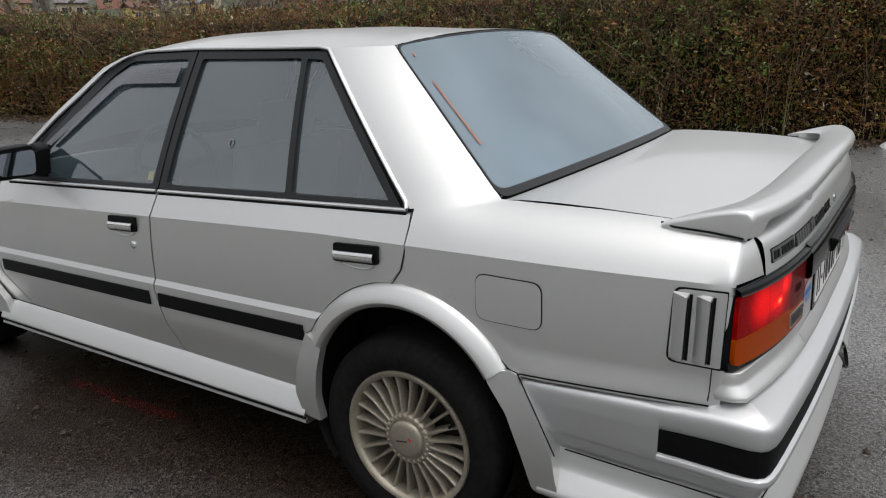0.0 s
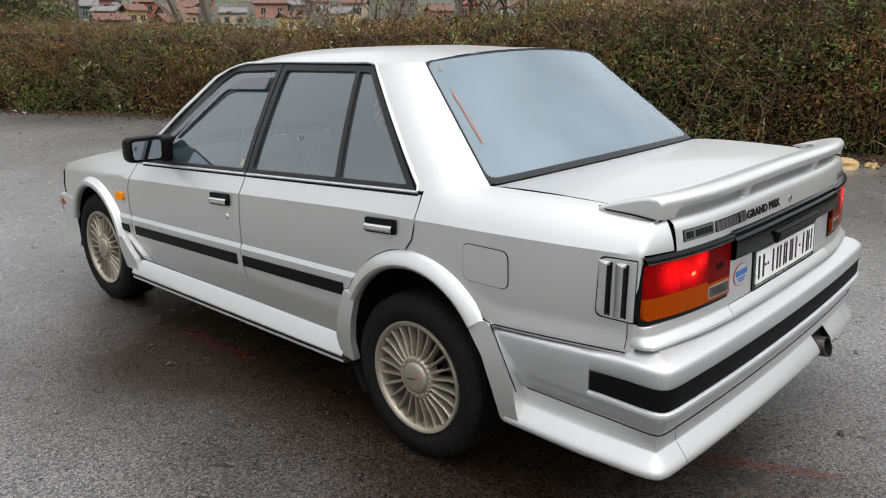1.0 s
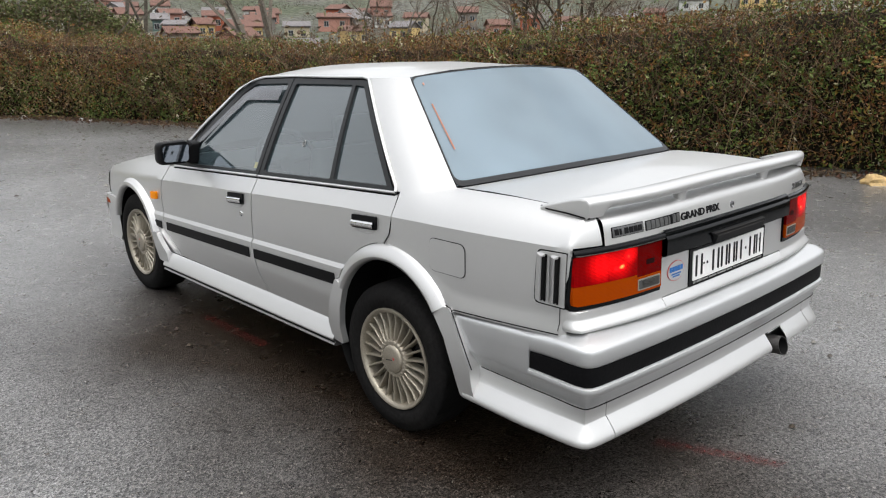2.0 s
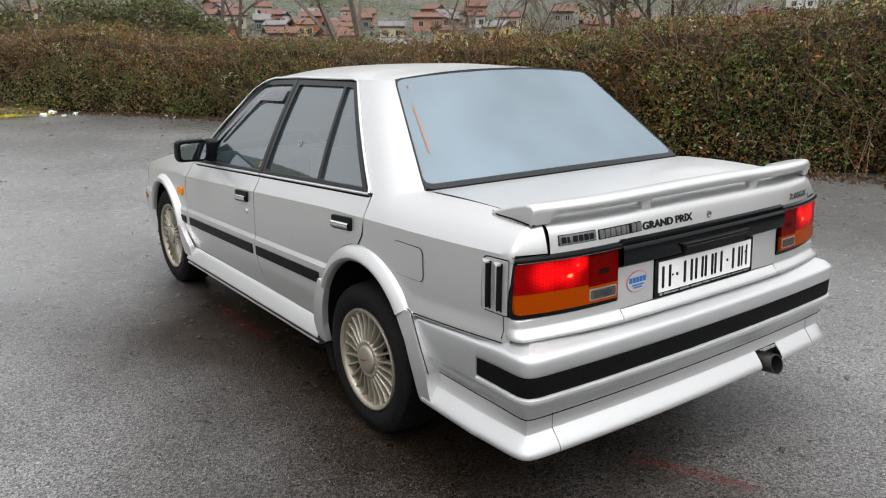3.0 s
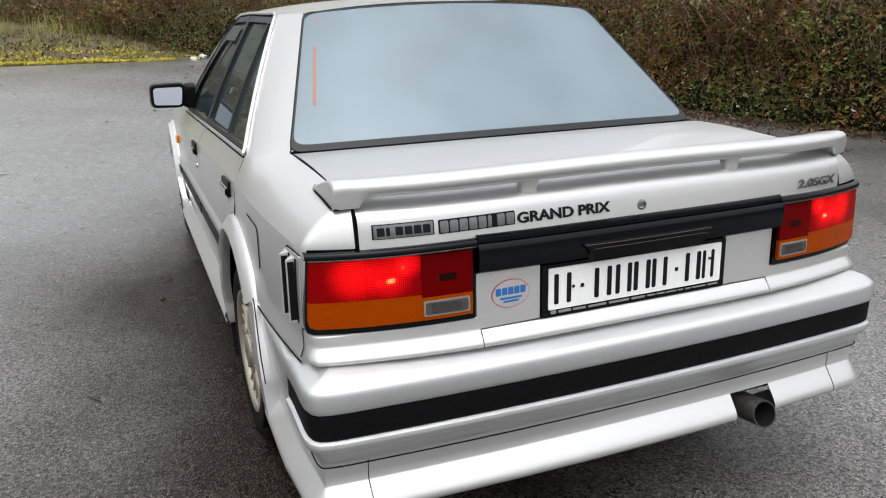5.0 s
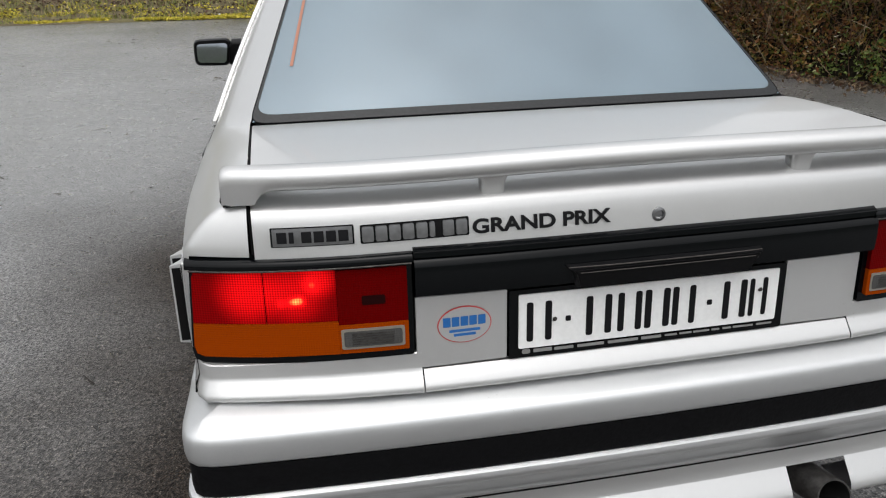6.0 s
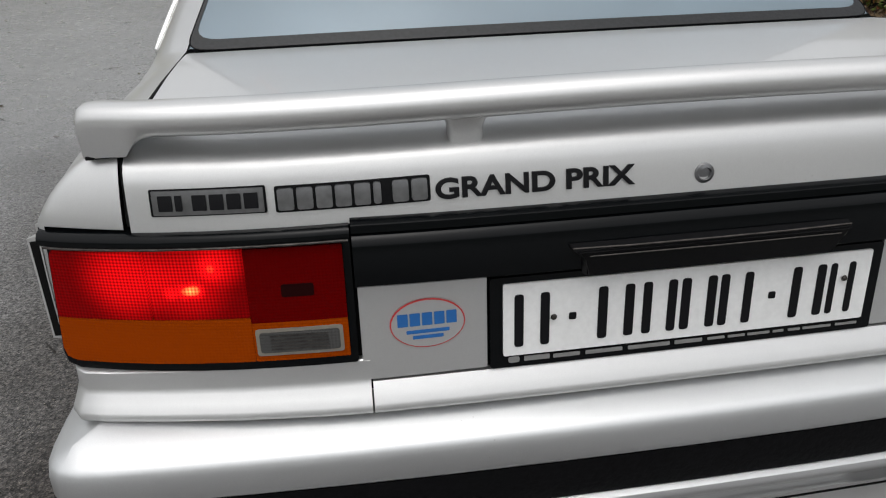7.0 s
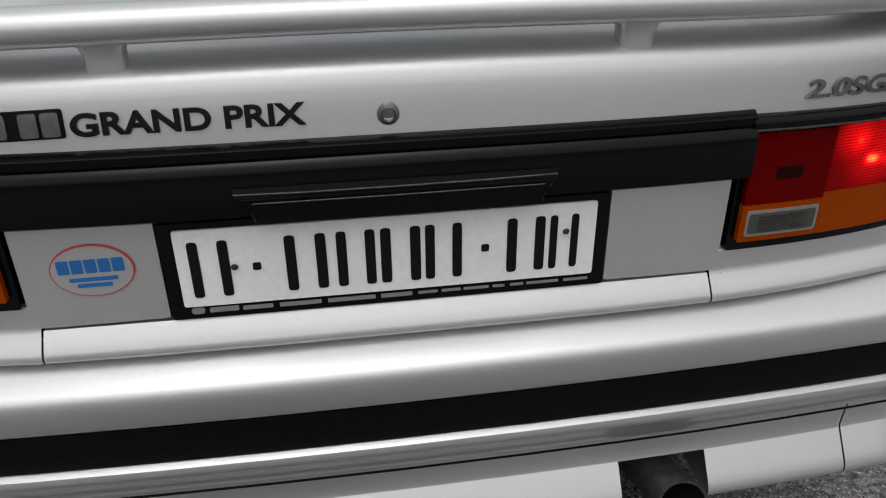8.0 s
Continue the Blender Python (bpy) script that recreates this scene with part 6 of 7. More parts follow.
for c in range(44):
    p, n = along(HEDGE, rng.gauss(0.800, 0.022))
    d = rng.uniform(-0.1, 0.6)
    a = Vector((p[0] - n[0] * d, p[1] - n[1] * d, 0.0))
    for k in range(6):
        top, way = rng.uniform(0.5, 1.7), Vector((rng.gauss(0, 0.22), rng.gauss(0, 0.22), 0))
        s, pts = Vector((rng.gauss(0, 1), rng.gauss(0, 1), 0)).normalized() * rng.uniform(0.003, 0.007), []
        i0 = len(cane.v)
        for i in range(4):
            q = a + Vector((0, 0, top * (i / 3) ** 0.9)) + way * (i / 3) ** 2
            cane.v += [q - s * (1 - i / 3.2), q + s * (1 - i / 3.2)]
        cane.f += [(i0 + 2 * i, i0 + 2 * i + 1, i0 + 2 * i + 3, i0 + 2 * i + 2) for i in range(3)]
tagged(stalks.done("dry_stalks", STALKS, hedge), "tall dry tan stalks")
tagged(cane.done("green_cane", CANE, hedge), "clump of yellow-green grass")
tagged(leaves.done("bramble_leaves", LEAVES, hedge), "brown and olive bramble leaves")
tagged(tips.done("pale_leaves", LEAFTIPS, hedge), "single pale bramble leaves")
tagged(pale.done("pale_brambles", PALE, hedge), "pale dry brambles")
tagged(greens.done("green_leaves", GREEN, hedge), "green bramble leaves")
tagged(twigs.done("bare_twigs", TWIGS, hedge), "thin bare bramble stems")


# ---- grassy bank, litter and marks on the yard ----
def bank_height(x, y):
    return 0.02 + 0.75 * min(1, max(0, (y - 15.6 - 0.05 * abs(x + 3)) / 3.6)) ** 0.8 + 0.06 * noise.noise(Vector((x, y, 0.4)))


bm = bmesh.new()
rows = [[(x, lerp(14.95 + 0.25 * noise.noise(Vector((x * 0.7, 0, 2))) + max(0, -x - 6) * 0.06, 22.5, t), 0) for x in (lerp(-34, 0.9, k / 70) for k in range(71))] for t in (0, 0.03, 0.08, 0.15, 0.25, 0.4, 0.55, 0.75, 1.0)]
for i, row in enumerate(rows):
    rows[i] = [(x, y, bank_height(x, y) if i else 0.004) for x, y, z in row]
SOIL = material("leaf_litter_soil", (0.075, 0.055, 0.038), rough=0.95, spec=0.2, grain=0.6, scale=25.0, bump=0.9, big=0.7, alt=(0.11, 0.10, 0.04))
bank = tagged(part("grass_bank", loft(rows), SOIL), "rough grassy bank at the yard's edge", "bank", kind="stuff")
GRASS = leaf_material("rough_grass", [(0.15, 0.19, 0.045), (0.20, 0.23, 0.06), (0.28, 0.24, 0.11), (0.36, 0.29, 0.17), (0.12, 0.16, 0.04), (0.30, 0.28, 0.08)], 0.7)
MOSS = leaf_material("yellow_moss", [(0.42, 0.36, 0.04), (0.50, 0.42, 0.06), (0.32, 0.31, 0.04), (0.55, 0.46, 0.09)], 0.8)
DEADLEAF = leaf_material("fallen_leaves", [(0.065, 0.043, 0.027), (0.09, 0.06, 0.035), (0.05, 0.036, 0.024), (0.12, 0.085, 0.05), (0.075, 0.036, 0.024)], 0.7)
rng = random.Random(21)
blades, moss, fallen = Pile(), Pile(), Pile()


def blade(pile, p, height, lean, r):
    a = r.uniform(0, 6.283)
    s = Vector((math.cos(a), math.sin(a), 0)) * r.uniform(0.004, 0.010)
    tip = p + Vector((r.gauss(0, lean), r.gauss(0, lean), height))
    k = len(pile.v)
    pile.v += [p - s, p + s, tip]
    pile.f.append((k, k + 1, k + 2))


for k in range(26000):
    x, y = rng.uniform(-16, 0.6), 15.2 + 6.5 * rng.random() ** 1.2
    h = rng.uniform(0.05, 0.16) if y < 17.2 else rng.uniform(0.15, 0.65)
    if noise.noise(Vector((x * 0.9, y * 0.9, 5))) > -0.25:
        blade(blades, Vector((x, y, bank_height(x, y) - 0.01)), h, h * 0.35, rng)
for k in range(17000):
    x = rng.uniform(-12, 0.6)
    y = 15.0 + 0.12 * max(0, -x - 3) + abs(rng.gauss(0, 0.6))
    if noise.noise(Vector((x * 1.6, y * 2.5, 9))) > -0.1:
        moss.leaf(Vector((x, y, max(0.012, bank_height(x, y)))), rng.uniform(0.05, 0.11), rng)
for k in range(9000):
    s = rng.uniform(0.36, 0.90)
    p, n = along(HEDGE, s)
    d = 0.12 - abs(rng.gauss(0, 0.22))
    fallen.leaf(Vector((p[0] - n[0] * d, p[1] - n[1] * d, 0.012 + rng.random() * 0.03)), rng.uniform(0.04, 0.08), rng)
for k in range(2600):
    x, y = rng.uniform(-9, 1.2), 15.4 + rng.random() * 2.5
    fallen.leaf(Vector((x, y, bank_height(x, y) + 0.02)), rng.uniform(0.05, 0.10), rng)
tagged(blades.done("grass_blades", GRASS, bank), "dry tan and green grass")
tagged(moss.done("moss_clumps", MOSS, bank), "yellow-green moss along the asphalt edge")
tagged(fallen.done("fallen_leaves", DEADLEAF, hedge), "brown fallen leaves under the hedge")

LITTER = material("pale_litter", (0.62, 0.63, 0.64), rough=0.5, grain=0.15, scale=30.0, bump=0.5)
TEAL = material("teal_litter", (0.25, 0.50, 0.50), rough=0.5, grain=0.15, scale=30.0, bump=0.5)
OCHRE = material("ochre_scrap", (0.38, 0.26, 0.11), rough=0.7, grain=0.3, scale=30.0, bump=0.5)


def scrap(place, size, mat, name, label, seed):
    r = random.Random(seed)
    bm = bmesh.new()
    bmesh.ops.create_icosphere(bm, subdivisions=2, radius=1.0)
    for v in bm.verts:
        q = v.co.copy()
        f = 1 + 0.5 * noise.noise(q * 1.7 + Vector((seed, 0, 0))) + 0.25 * noise.noise(q * 4 + Vector((0, seed, 0)))
        v.co = Vector((q.x * size * f, q.y * size * 0.8 * f, max(-0.35, q.z) * size * 0.55 * f))
    ob = part(name, bm, mat, smooth=0)
    low = min(v.co.z for v in ob.data.vertices)
    ob.location = Vector(place) - Vector((0, 0, low + 0.002))
    ob.rotation_euler = (0, 0, r.uniform(0, 6))
    return tagged(ob, label, "litter", "litter along the yard's edge")


for k, (x, y, size) in enumerate(((0.47, 14.87, 0.09), (0.71, 15.3, 0.10), (0.82, 14.7, 0.05), (1.07, 14.85, 0.07), (1.21, 15.2, 0.06), (1.71, 14.35, 0.07), (2.40, 13.3, 0.06), (2.50, 13.05, 0.05), (-0.4, 15.6, 0.05), (-1.6, 15.5, 0.05))):
    z = bank_height(x, y) if x < 0.6 and y > 15.4 else 0.0
    scrap((x, y, z), size, LITTER, "litter_scrap", "crumpled white litter beside the hedge", k + 3)
scrap((-0.45, 17.6, bank_height(-0.45, 17.6)), 0.15, TEAL, "litter_bag", "pale teal plastic bag in the grass", 31)
scrap((-0.62, 18.4, bank_height(-0.62, 18.4)), 0.09, LITTER, "litter_scrap", "crumpled white litter in the grass", 33)
scrap((7.30, -0.62, 0), 0.10, LITTER, "litter_bag", "crumpled white bag under the hedge", 41)
scrap((6.32, 0.72, 0), 0.13, OCHRE, "litter_scrap", "ochre scrap lying under the hedge", 47)
scrap((6.50, 0.50, 0), 0.08, OCHRE, "litter_scrap", "ochre scrap lying under the hedge", 53)

# grit, stalks and fallen bits on the asphalt
GRIT = leaf_material("yard_grit", [(0.03, 0.027, 0.025), (0.05, 0.04, 0.03), (0.10, 0.09, 0.08), (0.20, 0.19, 0.17), (0.04, 0.03, 0.025)], 0.8)
grit = Pile()
for k in range(420):
    x, y = rng.uniform(-4.5, 4.5), rng.uniform(-3.0, 13.5)
    if -0.75 < x < 0.75 and -0.8 < y < 3:
        continue
    size = rng.choice((0.006, 0.008, 0.010, 0.014, 0.02)) * (1.6 if y > 5 else 1)
    if rng.random() < 0.25:
        a = rng.uniform(0, 3.14)
        d = Vector((math.cos(a), math.sin(a), 0)) * rng.uniform(0.02, 0.09)
        grit.twig(Vector((x, y, 0.004)), Vector((x, y, 0.004)) + d, 0.003, 0.002)
    else:
        c = Vector((x, y, size * 0.3))
        i = len(grit.v)
        grit.v += [c + Vector((size, 0, 0)), c + Vector((0, size * 0.8, 0)), c + Vector((-size, 0, 0)), c + Vector((0, -size * 0.7, 0)), c + Vector((0, 0, size * 0.6)), c + Vector((0, 0, -size * 0.4))]
        grit.f += [(i, i + 1, i + 4), (i + 1, i + 2, i + 4), (i + 2, i + 3, i + 4), (i + 3, i, i + 4)]
tagged(grit.done("yard_grit", GRIT), "scattered grit, stalks and leaf bits on the asphalt", "grit", kind="stuff")

# worn red paint on the asphalt
WORN = bpy.data.materials.new("worn_red_paint")
WORN.use_nodes = True
n, l = WORN.node_tree.nodes, WORN.node_tree.links
bsdf, clear, mixer = n["Principled BSDF"], n.new("ShaderNodeBsdfTransparent"), n.new("ShaderNodeMixShader")
bsdf.inputs["Base Color"].default_value, bsdf.inputs["Roughness"].default_value = (0.16, 0.022, 0.018, 1), 0.5
tc, nz, mr = n.new("ShaderNodeTexCoord"), n.new("ShaderNodeTexNoise"), n.new("ShaderNodeMapRange")
nz.inputs["Scale"].default_value, nz.inputs["Detail"].default_value = 70.0, 8.0
mr.inputs["From Min"].default_value, mr.inputs["From Max"].default_value, mr.inputs["To Max"].default_value = 0.42, 0.66, 0.6
l.new(tc.outputs["Object"], nz.inputs["Vector"])
l.new(nz.outputs["Fac"], mr.inputs["Value"])
l.new(mr.outputs["Result"], mixer.inputs["Fac"])
l.new(clear.outputs[0], mixer.inputs[1])
l.new(bsdf.outputs[0], mixer.inputs[2])
l.new(mixer.outputs[0], n["Material Output"].inputs["Surface"])
for line in (((-0.80, 1.80), (-0.79, 1.5), (-0.77, 1.18)), ((-0.17, -0.72), (-0.10, -0.85), (0.03, -1.14))):
    rows = []
    for a, b in zip(line, line[1:] + line[-1:]):
        rows.append([(a[0] - 0.030, a[1], 0.003), (a[0] + 0.030, a[1], 0.003)])
    ob = part("paint_mark", loft(rows), WORN, smooth=0)
    tagged(ob, "worn red paint line on the asphalt", "paint mark", kind="structure")

# ---- village on the far slope ----
EYE0 = Vector((-2.64, -1.95, 1.54))
ROOFTILE = material("clay_roof_tiles", (0.14, 0.075, 0.058), rough=0.85, spec=0.2, grain=0.3, scale=4.0, big=0.5, alt=(0.10, 0.065, 0.055))
GREYROOF = material("grey_roof_sheets", (0.16, 0.15, 0.15), rough=0.8, spec=0.2, grain=0.3, scale=4.0, big=0.4)
PANE = material("dark_window_pane", (0.03, 0.035, 0.04), rough=0.2)
FRAMEWHITE = material("white_window_frame", (0.30, 0.30, 0.29), rough=0.6)
WALLS = {name: material("render_" + name, colour, rough=0.9, spec=0.2, grain=0.15, scale=3.0, big=0.4) for name, colour in (("orange", (0.44, 0.14, 0.085)), ("white", (0.62, 0.62, 0.60)), ("pink", (0.40, 0.21, 0.165)), ("cream", (0.52, 0.45, 0.33)), ("teal", (0.10, 0.16, 0.15)), ("yellow", (0.58, 0.42, 0.18)), ("stone", (0.21, 0.19, 0.17)))}


def house(az, far, width, wall_h, roof_h, deep, colour, tiles, turn=0.0, floors=2, lift=0.0):
    a = radians(az)
    x, y = EYE0.x + far * math.sin(a), EYE0.y + far * math.cos(a)
    width, wall_h = width * 0.82, wall_h * 0.9
    z = ground_height(x, y) + lift
    root = empty("house", (x, y, z))
    root.rotation_euler = (0, 0, -a + radians(turn))
    w, d = width / 2, deep / 2
    part("wall", box((-w, -d, -4.0), (w, d, wall_h)), WALLS[colour], root, smooth=0)
    o = 0.45
    bm = bmesh.new()
    rows = [[(-w - o, -d - o, wall_h - 0.15), (-w - o, 0, wall_h + roof_h), (-w - o, d + o, wall_h - 0.15)], [(w + o, -d - o, wall_h - 0.15), (w + o, 0, wall_h + roof_h), (w + o, d + o, wall_h - 0.15)]]
    top = strip_grid(bm, rows)
    strip_grid(bm, [[(p[0], p[1], p[2] + 0.25) for p in r] for r in rows])
    for s in (-1, 1):
        pts = [(s * (w + o), -d - o, wall_h - 0.15), (s * (w + o), 0, wall_h + roof_h), (s * (w + o), d + o, wall_h - 0.15)]
        vs = [bm.verts.new(p) for p in pts] + [bm.verts.new((p[0], p[1], p[2] + 0.25)) for p in pts[::-1]]
        bm.faces.new((vs[0], vs[1], vs[4], vs[5]))
        bm.faces.new((vs[1], vs[2], vs[3], vs[4]))
        vs = [bm.verts.new((s * w, -d, wall_h - 0.01)), bm.verts.new((s * w, d, wall_h - 0.01)), bm.verts.new((s * w, 0, wall_h + roof_h - 0.1))]
        bm.faces.new(vs)
    part("roof", bm, ROOFTILE if tiles else GREYROOF, root, smooth=0)
    part("chimney", box((w * 0.4, 0.3, wall_h + roof_h * 0.4), (w * 0.4 + 0.6, 0.9, wall_h + roof_h + 0.7)), WALLS["stone"], root, smooth=0)
    cols = max(2, round(width / 3.2))
    for f in range(floors):
        for c in range(cols):
            xc, zc = lerp(-w, w, (c + 0.5) / cols), wall_h - 1.5 - 2.7 * f
            win = part("window", box((xc - 0.6, -d - 0.06, zc - 0.7), (xc + 0.6, -d + 0.02, zc + 0.7)), FRAMEWHITE, root, smooth=0)
            for sx2 in (-1, 1):
                part("pane", box((xc + sx2 * 0.28 - 0.23, -d - 0.09, zc - 0.58), (xc + sx2 * 0.28 + 0.23, -d - 0.05, zc + 0.58)), PANE, win, smooth=0)
    tint = {"orange": "orange", "white": "white", "pink": "pink", "cream": "cream", "teal": "dark green", "yellow": "yellow", "stone": "grey stone"}[colour]
    return tagged(root, f"{tint} rendered house with {'clay tile' if tiles else 'grey sheet'} roof", "house", "village houses")


VILLAGE = [(2.6, 205, 9.0, 4.2, 1.4, 8, "yellow", 1, 10), (6.2, 200, 7.0, 3.4, 1.3, 7, "white", 0, -10), (9.4, 212, 6.5, 3.8, 1.3, 7, "cream", 1, 8), (13.6, 206, 7.5, 3.8, 1.4, 8, "yellow", 0, 0), (17.0, 203, 6.0, 3.4, 1.2, 7, "white", 1, 0),
           (27.0, 205, 5.4, 4.2, 1.2, 7, "orange", 1, 0), (28.5, 202, 5.2, 3.0, 0.8, 7, "white", 0, 0), (28.6, 158, 5.6, 4.4, 1.5, 8, "pink", 1, 25), (29.5, 150, 3.6, 2.6, 1.2, 6, "pink", 1, 80),
           (29.7, 185, 4.2, 3.6, 0.9, 6, "yellow", 1, 0), (23.6, 205, 4.4, 3.2, 1.4, 6, "teal", 0, 0), (21.6, 210, 6.5, 3.6, 1.5, 7, "cream", 1, 12), (20.3, 214, 4.5, 3.2, 1.2, 7, "white", 1, 0), (24.8, 176, 7.5, 3.0, 1.2, 7, "stone", 1, 10),
           (32.6, 196, 7.0, 2.6, 1.1, 8, "cream", 0, 0), (33.0, 160, 8.0, 2.6, 0.8, 7, "white", 0, -10), (35.2, 206, 9.5, 3.8, 1.0, 8, "pink", 1, 0), (38.5, 216, 6.2, 5.2, 1.6, 8, "pink", 1, 0), (36.6, 180, 6.0, 3.2, 1.0, 7, "yellow", 1, 15),
           (41.0, 205, 6.5, 4.0, 1.2, 7, "cream", 1, -8), (44.6, 210, 6.0, 4.6, 1.4, 8, "stone", 1, 0), (46.8, 190, 6.0, 3.6, 1.2, 7, "pink", 1, 12), (49.0, 206, 6.0, 3.6, 1.3, 7, "orange", 1, 0), (52.0, 200, 7.0, 3.4, 1.2, 7, "white", 1, 0),
           (55.5, 205, 6.5, 3.6, 1.2, 7, "cream", 0, 0), (57.5, 215, 6.0, 3.6, 1.0, 7, "orange", 1, 0), (60.0, 238, 9.5, 3.6, 1.2, 8, "white", 0, 0), (64.3, 240, 14.0, 4.4, 1.2, 9, "yellow", 1, 0), (62.5, 205, 9.0, 3.4, 1.0, 8, "stone", 0, 0), (68.0, 210, 8.0, 3.6, 1.0, 8, "stone", 0, 0)]
for row in VILLAGE:
    house(*row)
rng = random.Random(77)
for k in range(24):
    az = rng.uniform(19.5, 41)
    house(az, rng.uniform(188, 240), rng.uniform(4.0, 6.5), rng.uniform(2.4, 3.8), rng.uniform(0.9, 1.5), 7, rng.choice(("pink", "white", "cream", "stone", "orange", "yellow", "white")), rng.random() < 0.75, rng.uniform(-30, 30), 1)

# scrub and woods among the houses and over the hillside
WOODS = leaf_material("far_woods", [(0.084, 0.073, 0.059), (0.119, 0.104, 0.084), (0.063, 0.073, 0.042), (0.091, 0.095, 0.056), (0.140, 0.123, 0.101)], 0.9)
SCRUB = leaf_material("valley_scrub", [(0.132, 0.090, 0.064), (0.176, 0.127, 0.090), (0.094, 0.073, 0.051), (0.143, 0.121, 0.068), (0.110, 0.068, 0.053)], 0.9)
woods, scrub = Pile(), Pile()
for k in range(3600):
    az, far = rng.uniform(4, 84), 27 + 95 * rng.random() ** 1.5
    a = radians(az)
    x, y = EYE0.x + far * math.sin(a), EYE0.y + far * math.cos(a)
    z, size = ground_height(x, y), rng.uniform(0.6, 1.5)
    for i in range(30):
        scrub.leaf(Vector((x + rng.gauss(0, size * 0.5), y + rng.gauss(0, size * 0.5), z + abs(rng.gauss(0, size * 0.65)))), size * rng.uniform(0.10, 0.22), rng)
tagged(scrub.done("valley_scrub", SCRUB), "brown winter scrub on the valley floor behind the hedge", "scrub", kind="stuff")
for k in range(4200):
    az, far = rng.uniform(-14, 82), rng.choice((rng.uniform(118, 180), rng.uniform(185, 262), rng.uniform(262, 420), rng.uniform(262, 620)))
    a = radians(az)
    x, y = EYE0.x + far * math.sin(a), EYE0.y + far * math.cos(a)
    if noise.noise(Vector((x * 0.02, y * 0.02, 3.0))) < -0.18:
        continue
    z, size = ground_height(x, y), rng.uniform(0.9, 2.6) * (2.0 if far > 262 else 0.8)
    for i in range(44):
        woods.leaf(Vector((x + rng.gauss(0, size * 0.6), y + rng.gauss(0, size * 0.6), z + abs(rng.gauss(0, size * 0.7)))), size * rng.uniform(0.12, 0.30), rng)
tagged(woods.done("far_woods", WOODS), "brown winter scrub and woods on the far slope", "woods", kind="stuff")


# ---- bare trees and the evergreen bush behind the hedge ----
BARK = material("grey_bark", (0.12, 0.105, 0.085), rough=0.9, spec=0.2, grain=0.35, scale=12.0, bump=0.6)
TWIGBARK = material("brown_twigs", (0.14, 0.105, 0.08), rough=0.9, spec=0.2, grain=0.3, scale=20.0)


def bare_tree(az, far, height, girth, seed, spread=0.55, forks=1, dense=1.0):
    r = random.Random(seed)
    a = radians(az)
    x, y = EYE0.x + far * math.sin(a), EYE0.y + far * math.cos(a)
    root = empty("bare_tree", (x, y, ground_height(x, y) - 0.2))
    limbs, crown = Pile(), Pile()

    def grow(p, d, length, radius, level):
        pile = limbs if level < 2 else crown
        q, steps = p, 4
        for k in range(steps):
            d = (d + Vector((r.gauss(0, 0.10), r.gauss(0, 0.10), r.gauss(0.03, 0.06)))).normalized()
            e = q + d * length / steps
            pile.twig(q, e, radius * (1 - 0.16 * k), radius * (1 - 0.16 * (k + 1)))
            if level < 5 and (k > 0 or level > 1):
                for _ in range(2 if r.random() < 0.55 * dense else 1):
                    s = Vector((r.gauss(0, 1), r.gauss(0, 1), r.gauss(0, 0.4))).normalized()
                    grow(e, (d * (1 - spread) + s * spread).normalized(), length * r.uniform(0.45, 0.68), radius * r.uniform(0.35, 0.5), level + 1) if level < 4 or r.random() < 0.6 else None
            q = e

    for k in range(forks):
        lean = Vector((r.gauss(0, 0.12), r.gauss(0, 0.12), 1)) if forks > 1 else Vector((r.gauss(0, 0.04), r.gauss(0, 0.04), 1))
        grow(Vector((k * girth * 2.2, 0, 0)), lean.normalized(), height * 0.62, girth, 0)
    limbs.done("trunk", BARK, root)
    crown.done("crown", TWIGBARK, root)
    return tagged(root, "bare leafless tree standing behind the hedge", "tree", "bare trees behind the hedge")


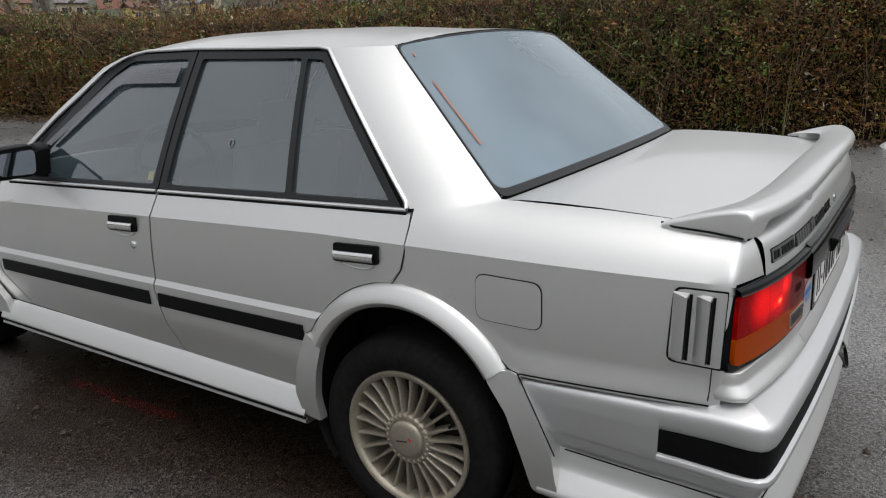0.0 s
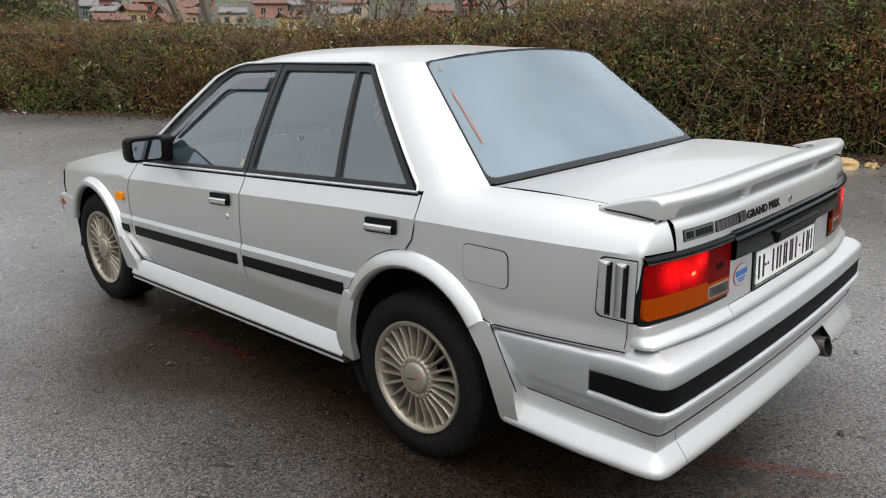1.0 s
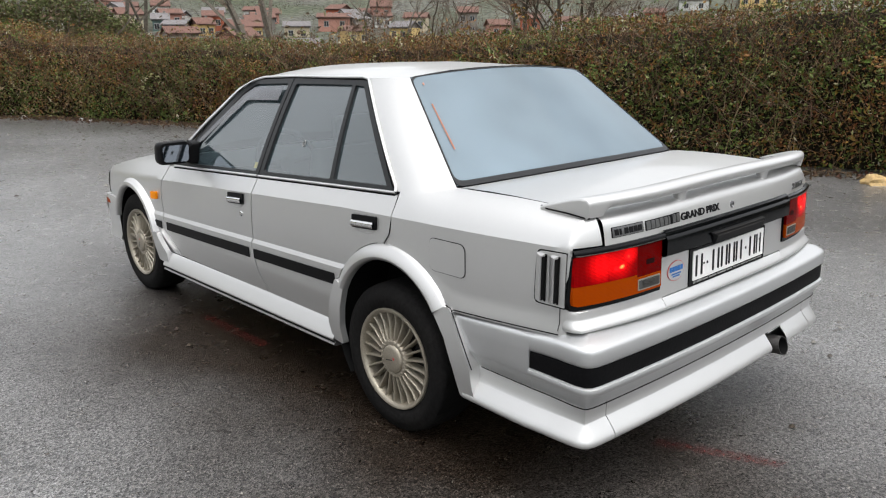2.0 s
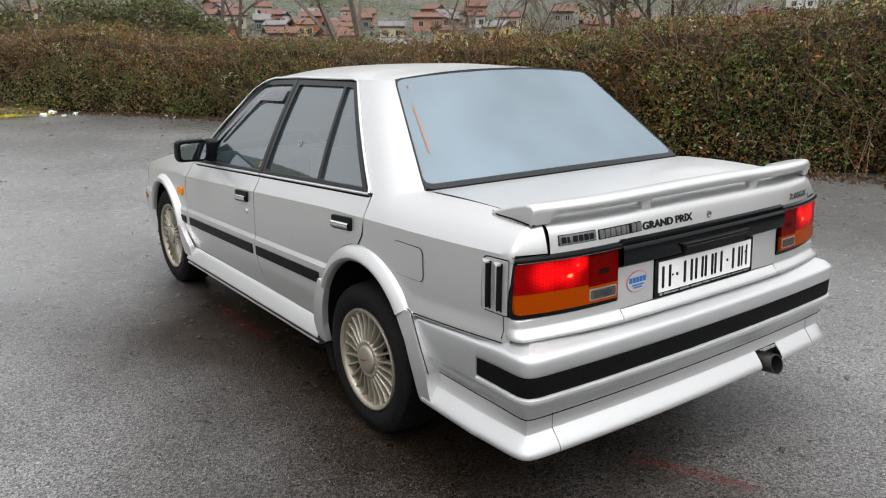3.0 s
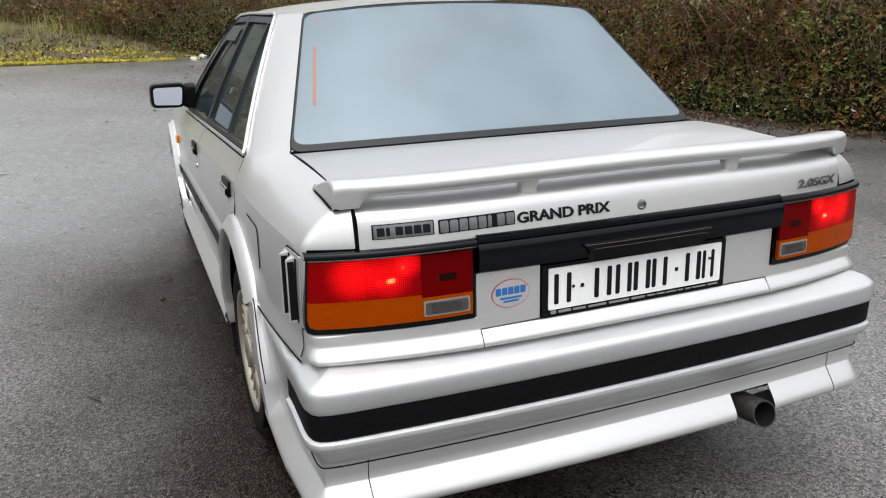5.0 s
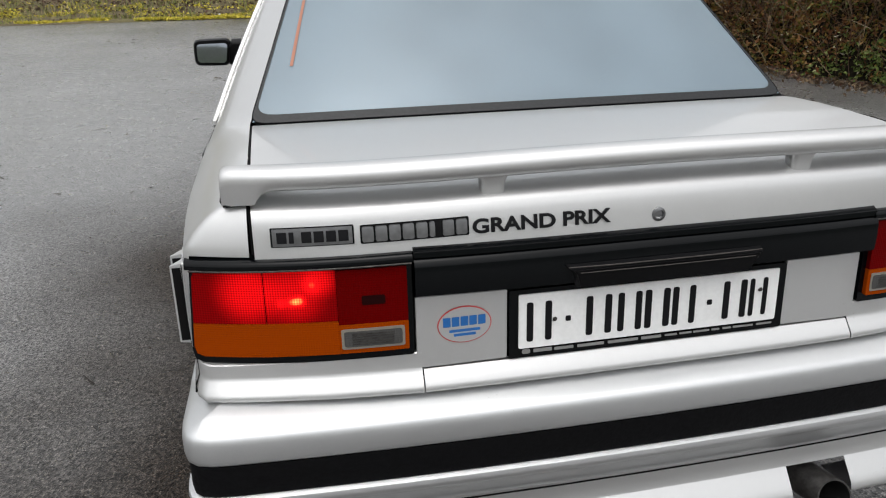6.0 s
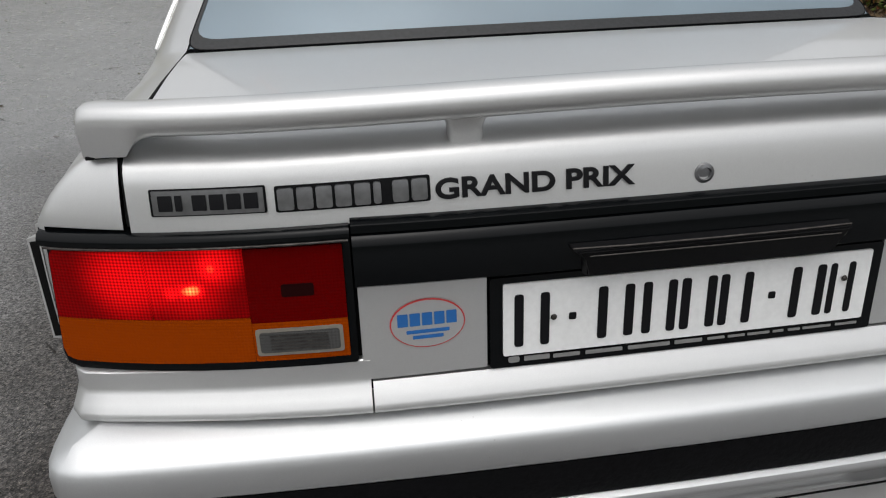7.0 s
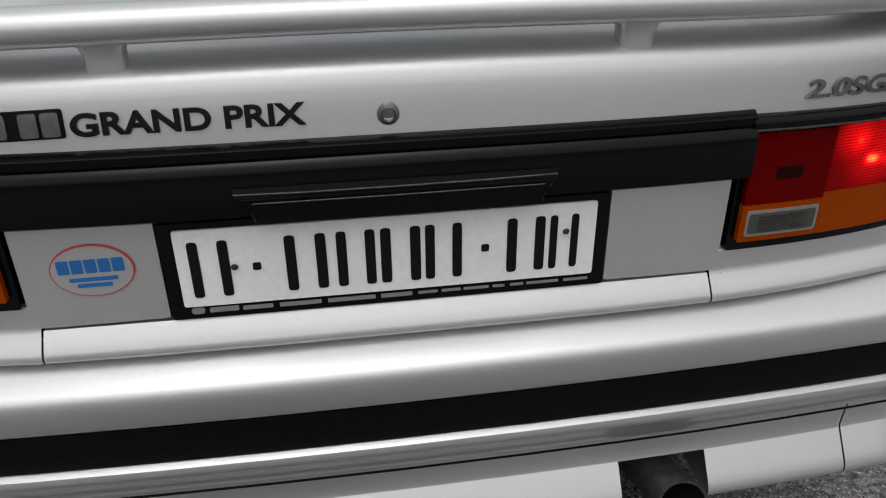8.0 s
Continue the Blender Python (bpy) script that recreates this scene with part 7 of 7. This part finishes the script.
bare_tree(21.1, 34, 11, 0.17, 1, 0.40)
bare_tree(22.4, 35, 11, 0.16, 2, 0.40)
bare_tree(30.6, 40, 13, 0.30, 3, 0.36, 2)
bare_tree(38.5, 44, 9, 0.14, 4, 0.46, 2)
bare_tree(48.6, 36, 10, 0.20, 5, 0.46, 2)
bare_tree(51.2, 37, 10, 0.20, 6, 0.46, 2)
bare_tree(43.0, 46, 8, 0.12, 8, 0.46, 2)
bare_tree(10.0, 40, 9, 0.15, 9, 0.46, 2)
bare_tree(57.0, 42, 8, 0.12, 10, 0.46, 2)
bare_tree(14.5, 30, 6, 0.08, 12, 0.46, 2)


BUSH = leaf_material("bush_leaves", [(0.070, 0.090, 0.026), (0.095, 0.115, 0.036), (0.105, 0.098, 0.040), (0.120, 0.090, 0.050), (0.058, 0.070, 0.022), (0.150, 0.155, 0.068), (0.100, 0.075, 0.045)])


def evergreen(az, far, height, wide, seed):
    r = random.Random(seed)
    a = radians(az)
    x, y = EYE0.x + far * math.sin(a), EYE0.y + far * math.cos(a)
    root = empty("evergreen_bush", (x, y, ground_height(x, y) - 0.1))
    stems, crown = Pile(), Pile()
    for k in range(14):
        stems.twig(Vector((r.gauss(0, 0.2), r.gauss(0, 0.2), 0)), Vector((r.gauss(0, wide * 0.5), r.gauss(0, wide * 0.5), height * r.uniform(0.5, 0.9))), 0.05, 0.012)
    for k in range(11000):
        d = Vector((r.gauss(0, 1), r.gauss(0, 1), r.gauss(0, 1))).normalized()
        f = (0.72 + 0.4 * noise.noise(d * 2.2 + Vector((seed, 0, 0)))) * r.uniform(0.65, 1.05)
        crown.leaf(Vector((d.x * wide * f, d.y * wide * f, height * (0.52 + 0.5 * d.z * f))), r.uniform(0.05, 0.12), r)
    stems.done("trunk", BARK, root)
    crown.done("crown", BUSH, root)
    return tagged(root, "dense green bush standing behind the hedge", "bush", "bushes behind the hedge")


evergreen(17.2, 22.5, 3.2, 1.7, 3)
evergreen(13.2, 23.5, 3.0, 1.9, 4)
evergreen(20.4, 22.5, 2.5, 1.3, 6)
evergreen(9.0, 24.5, 2.6, 1.6, 8)
evergreen(5.5, 25.0, 2.3, 1.5, 9)
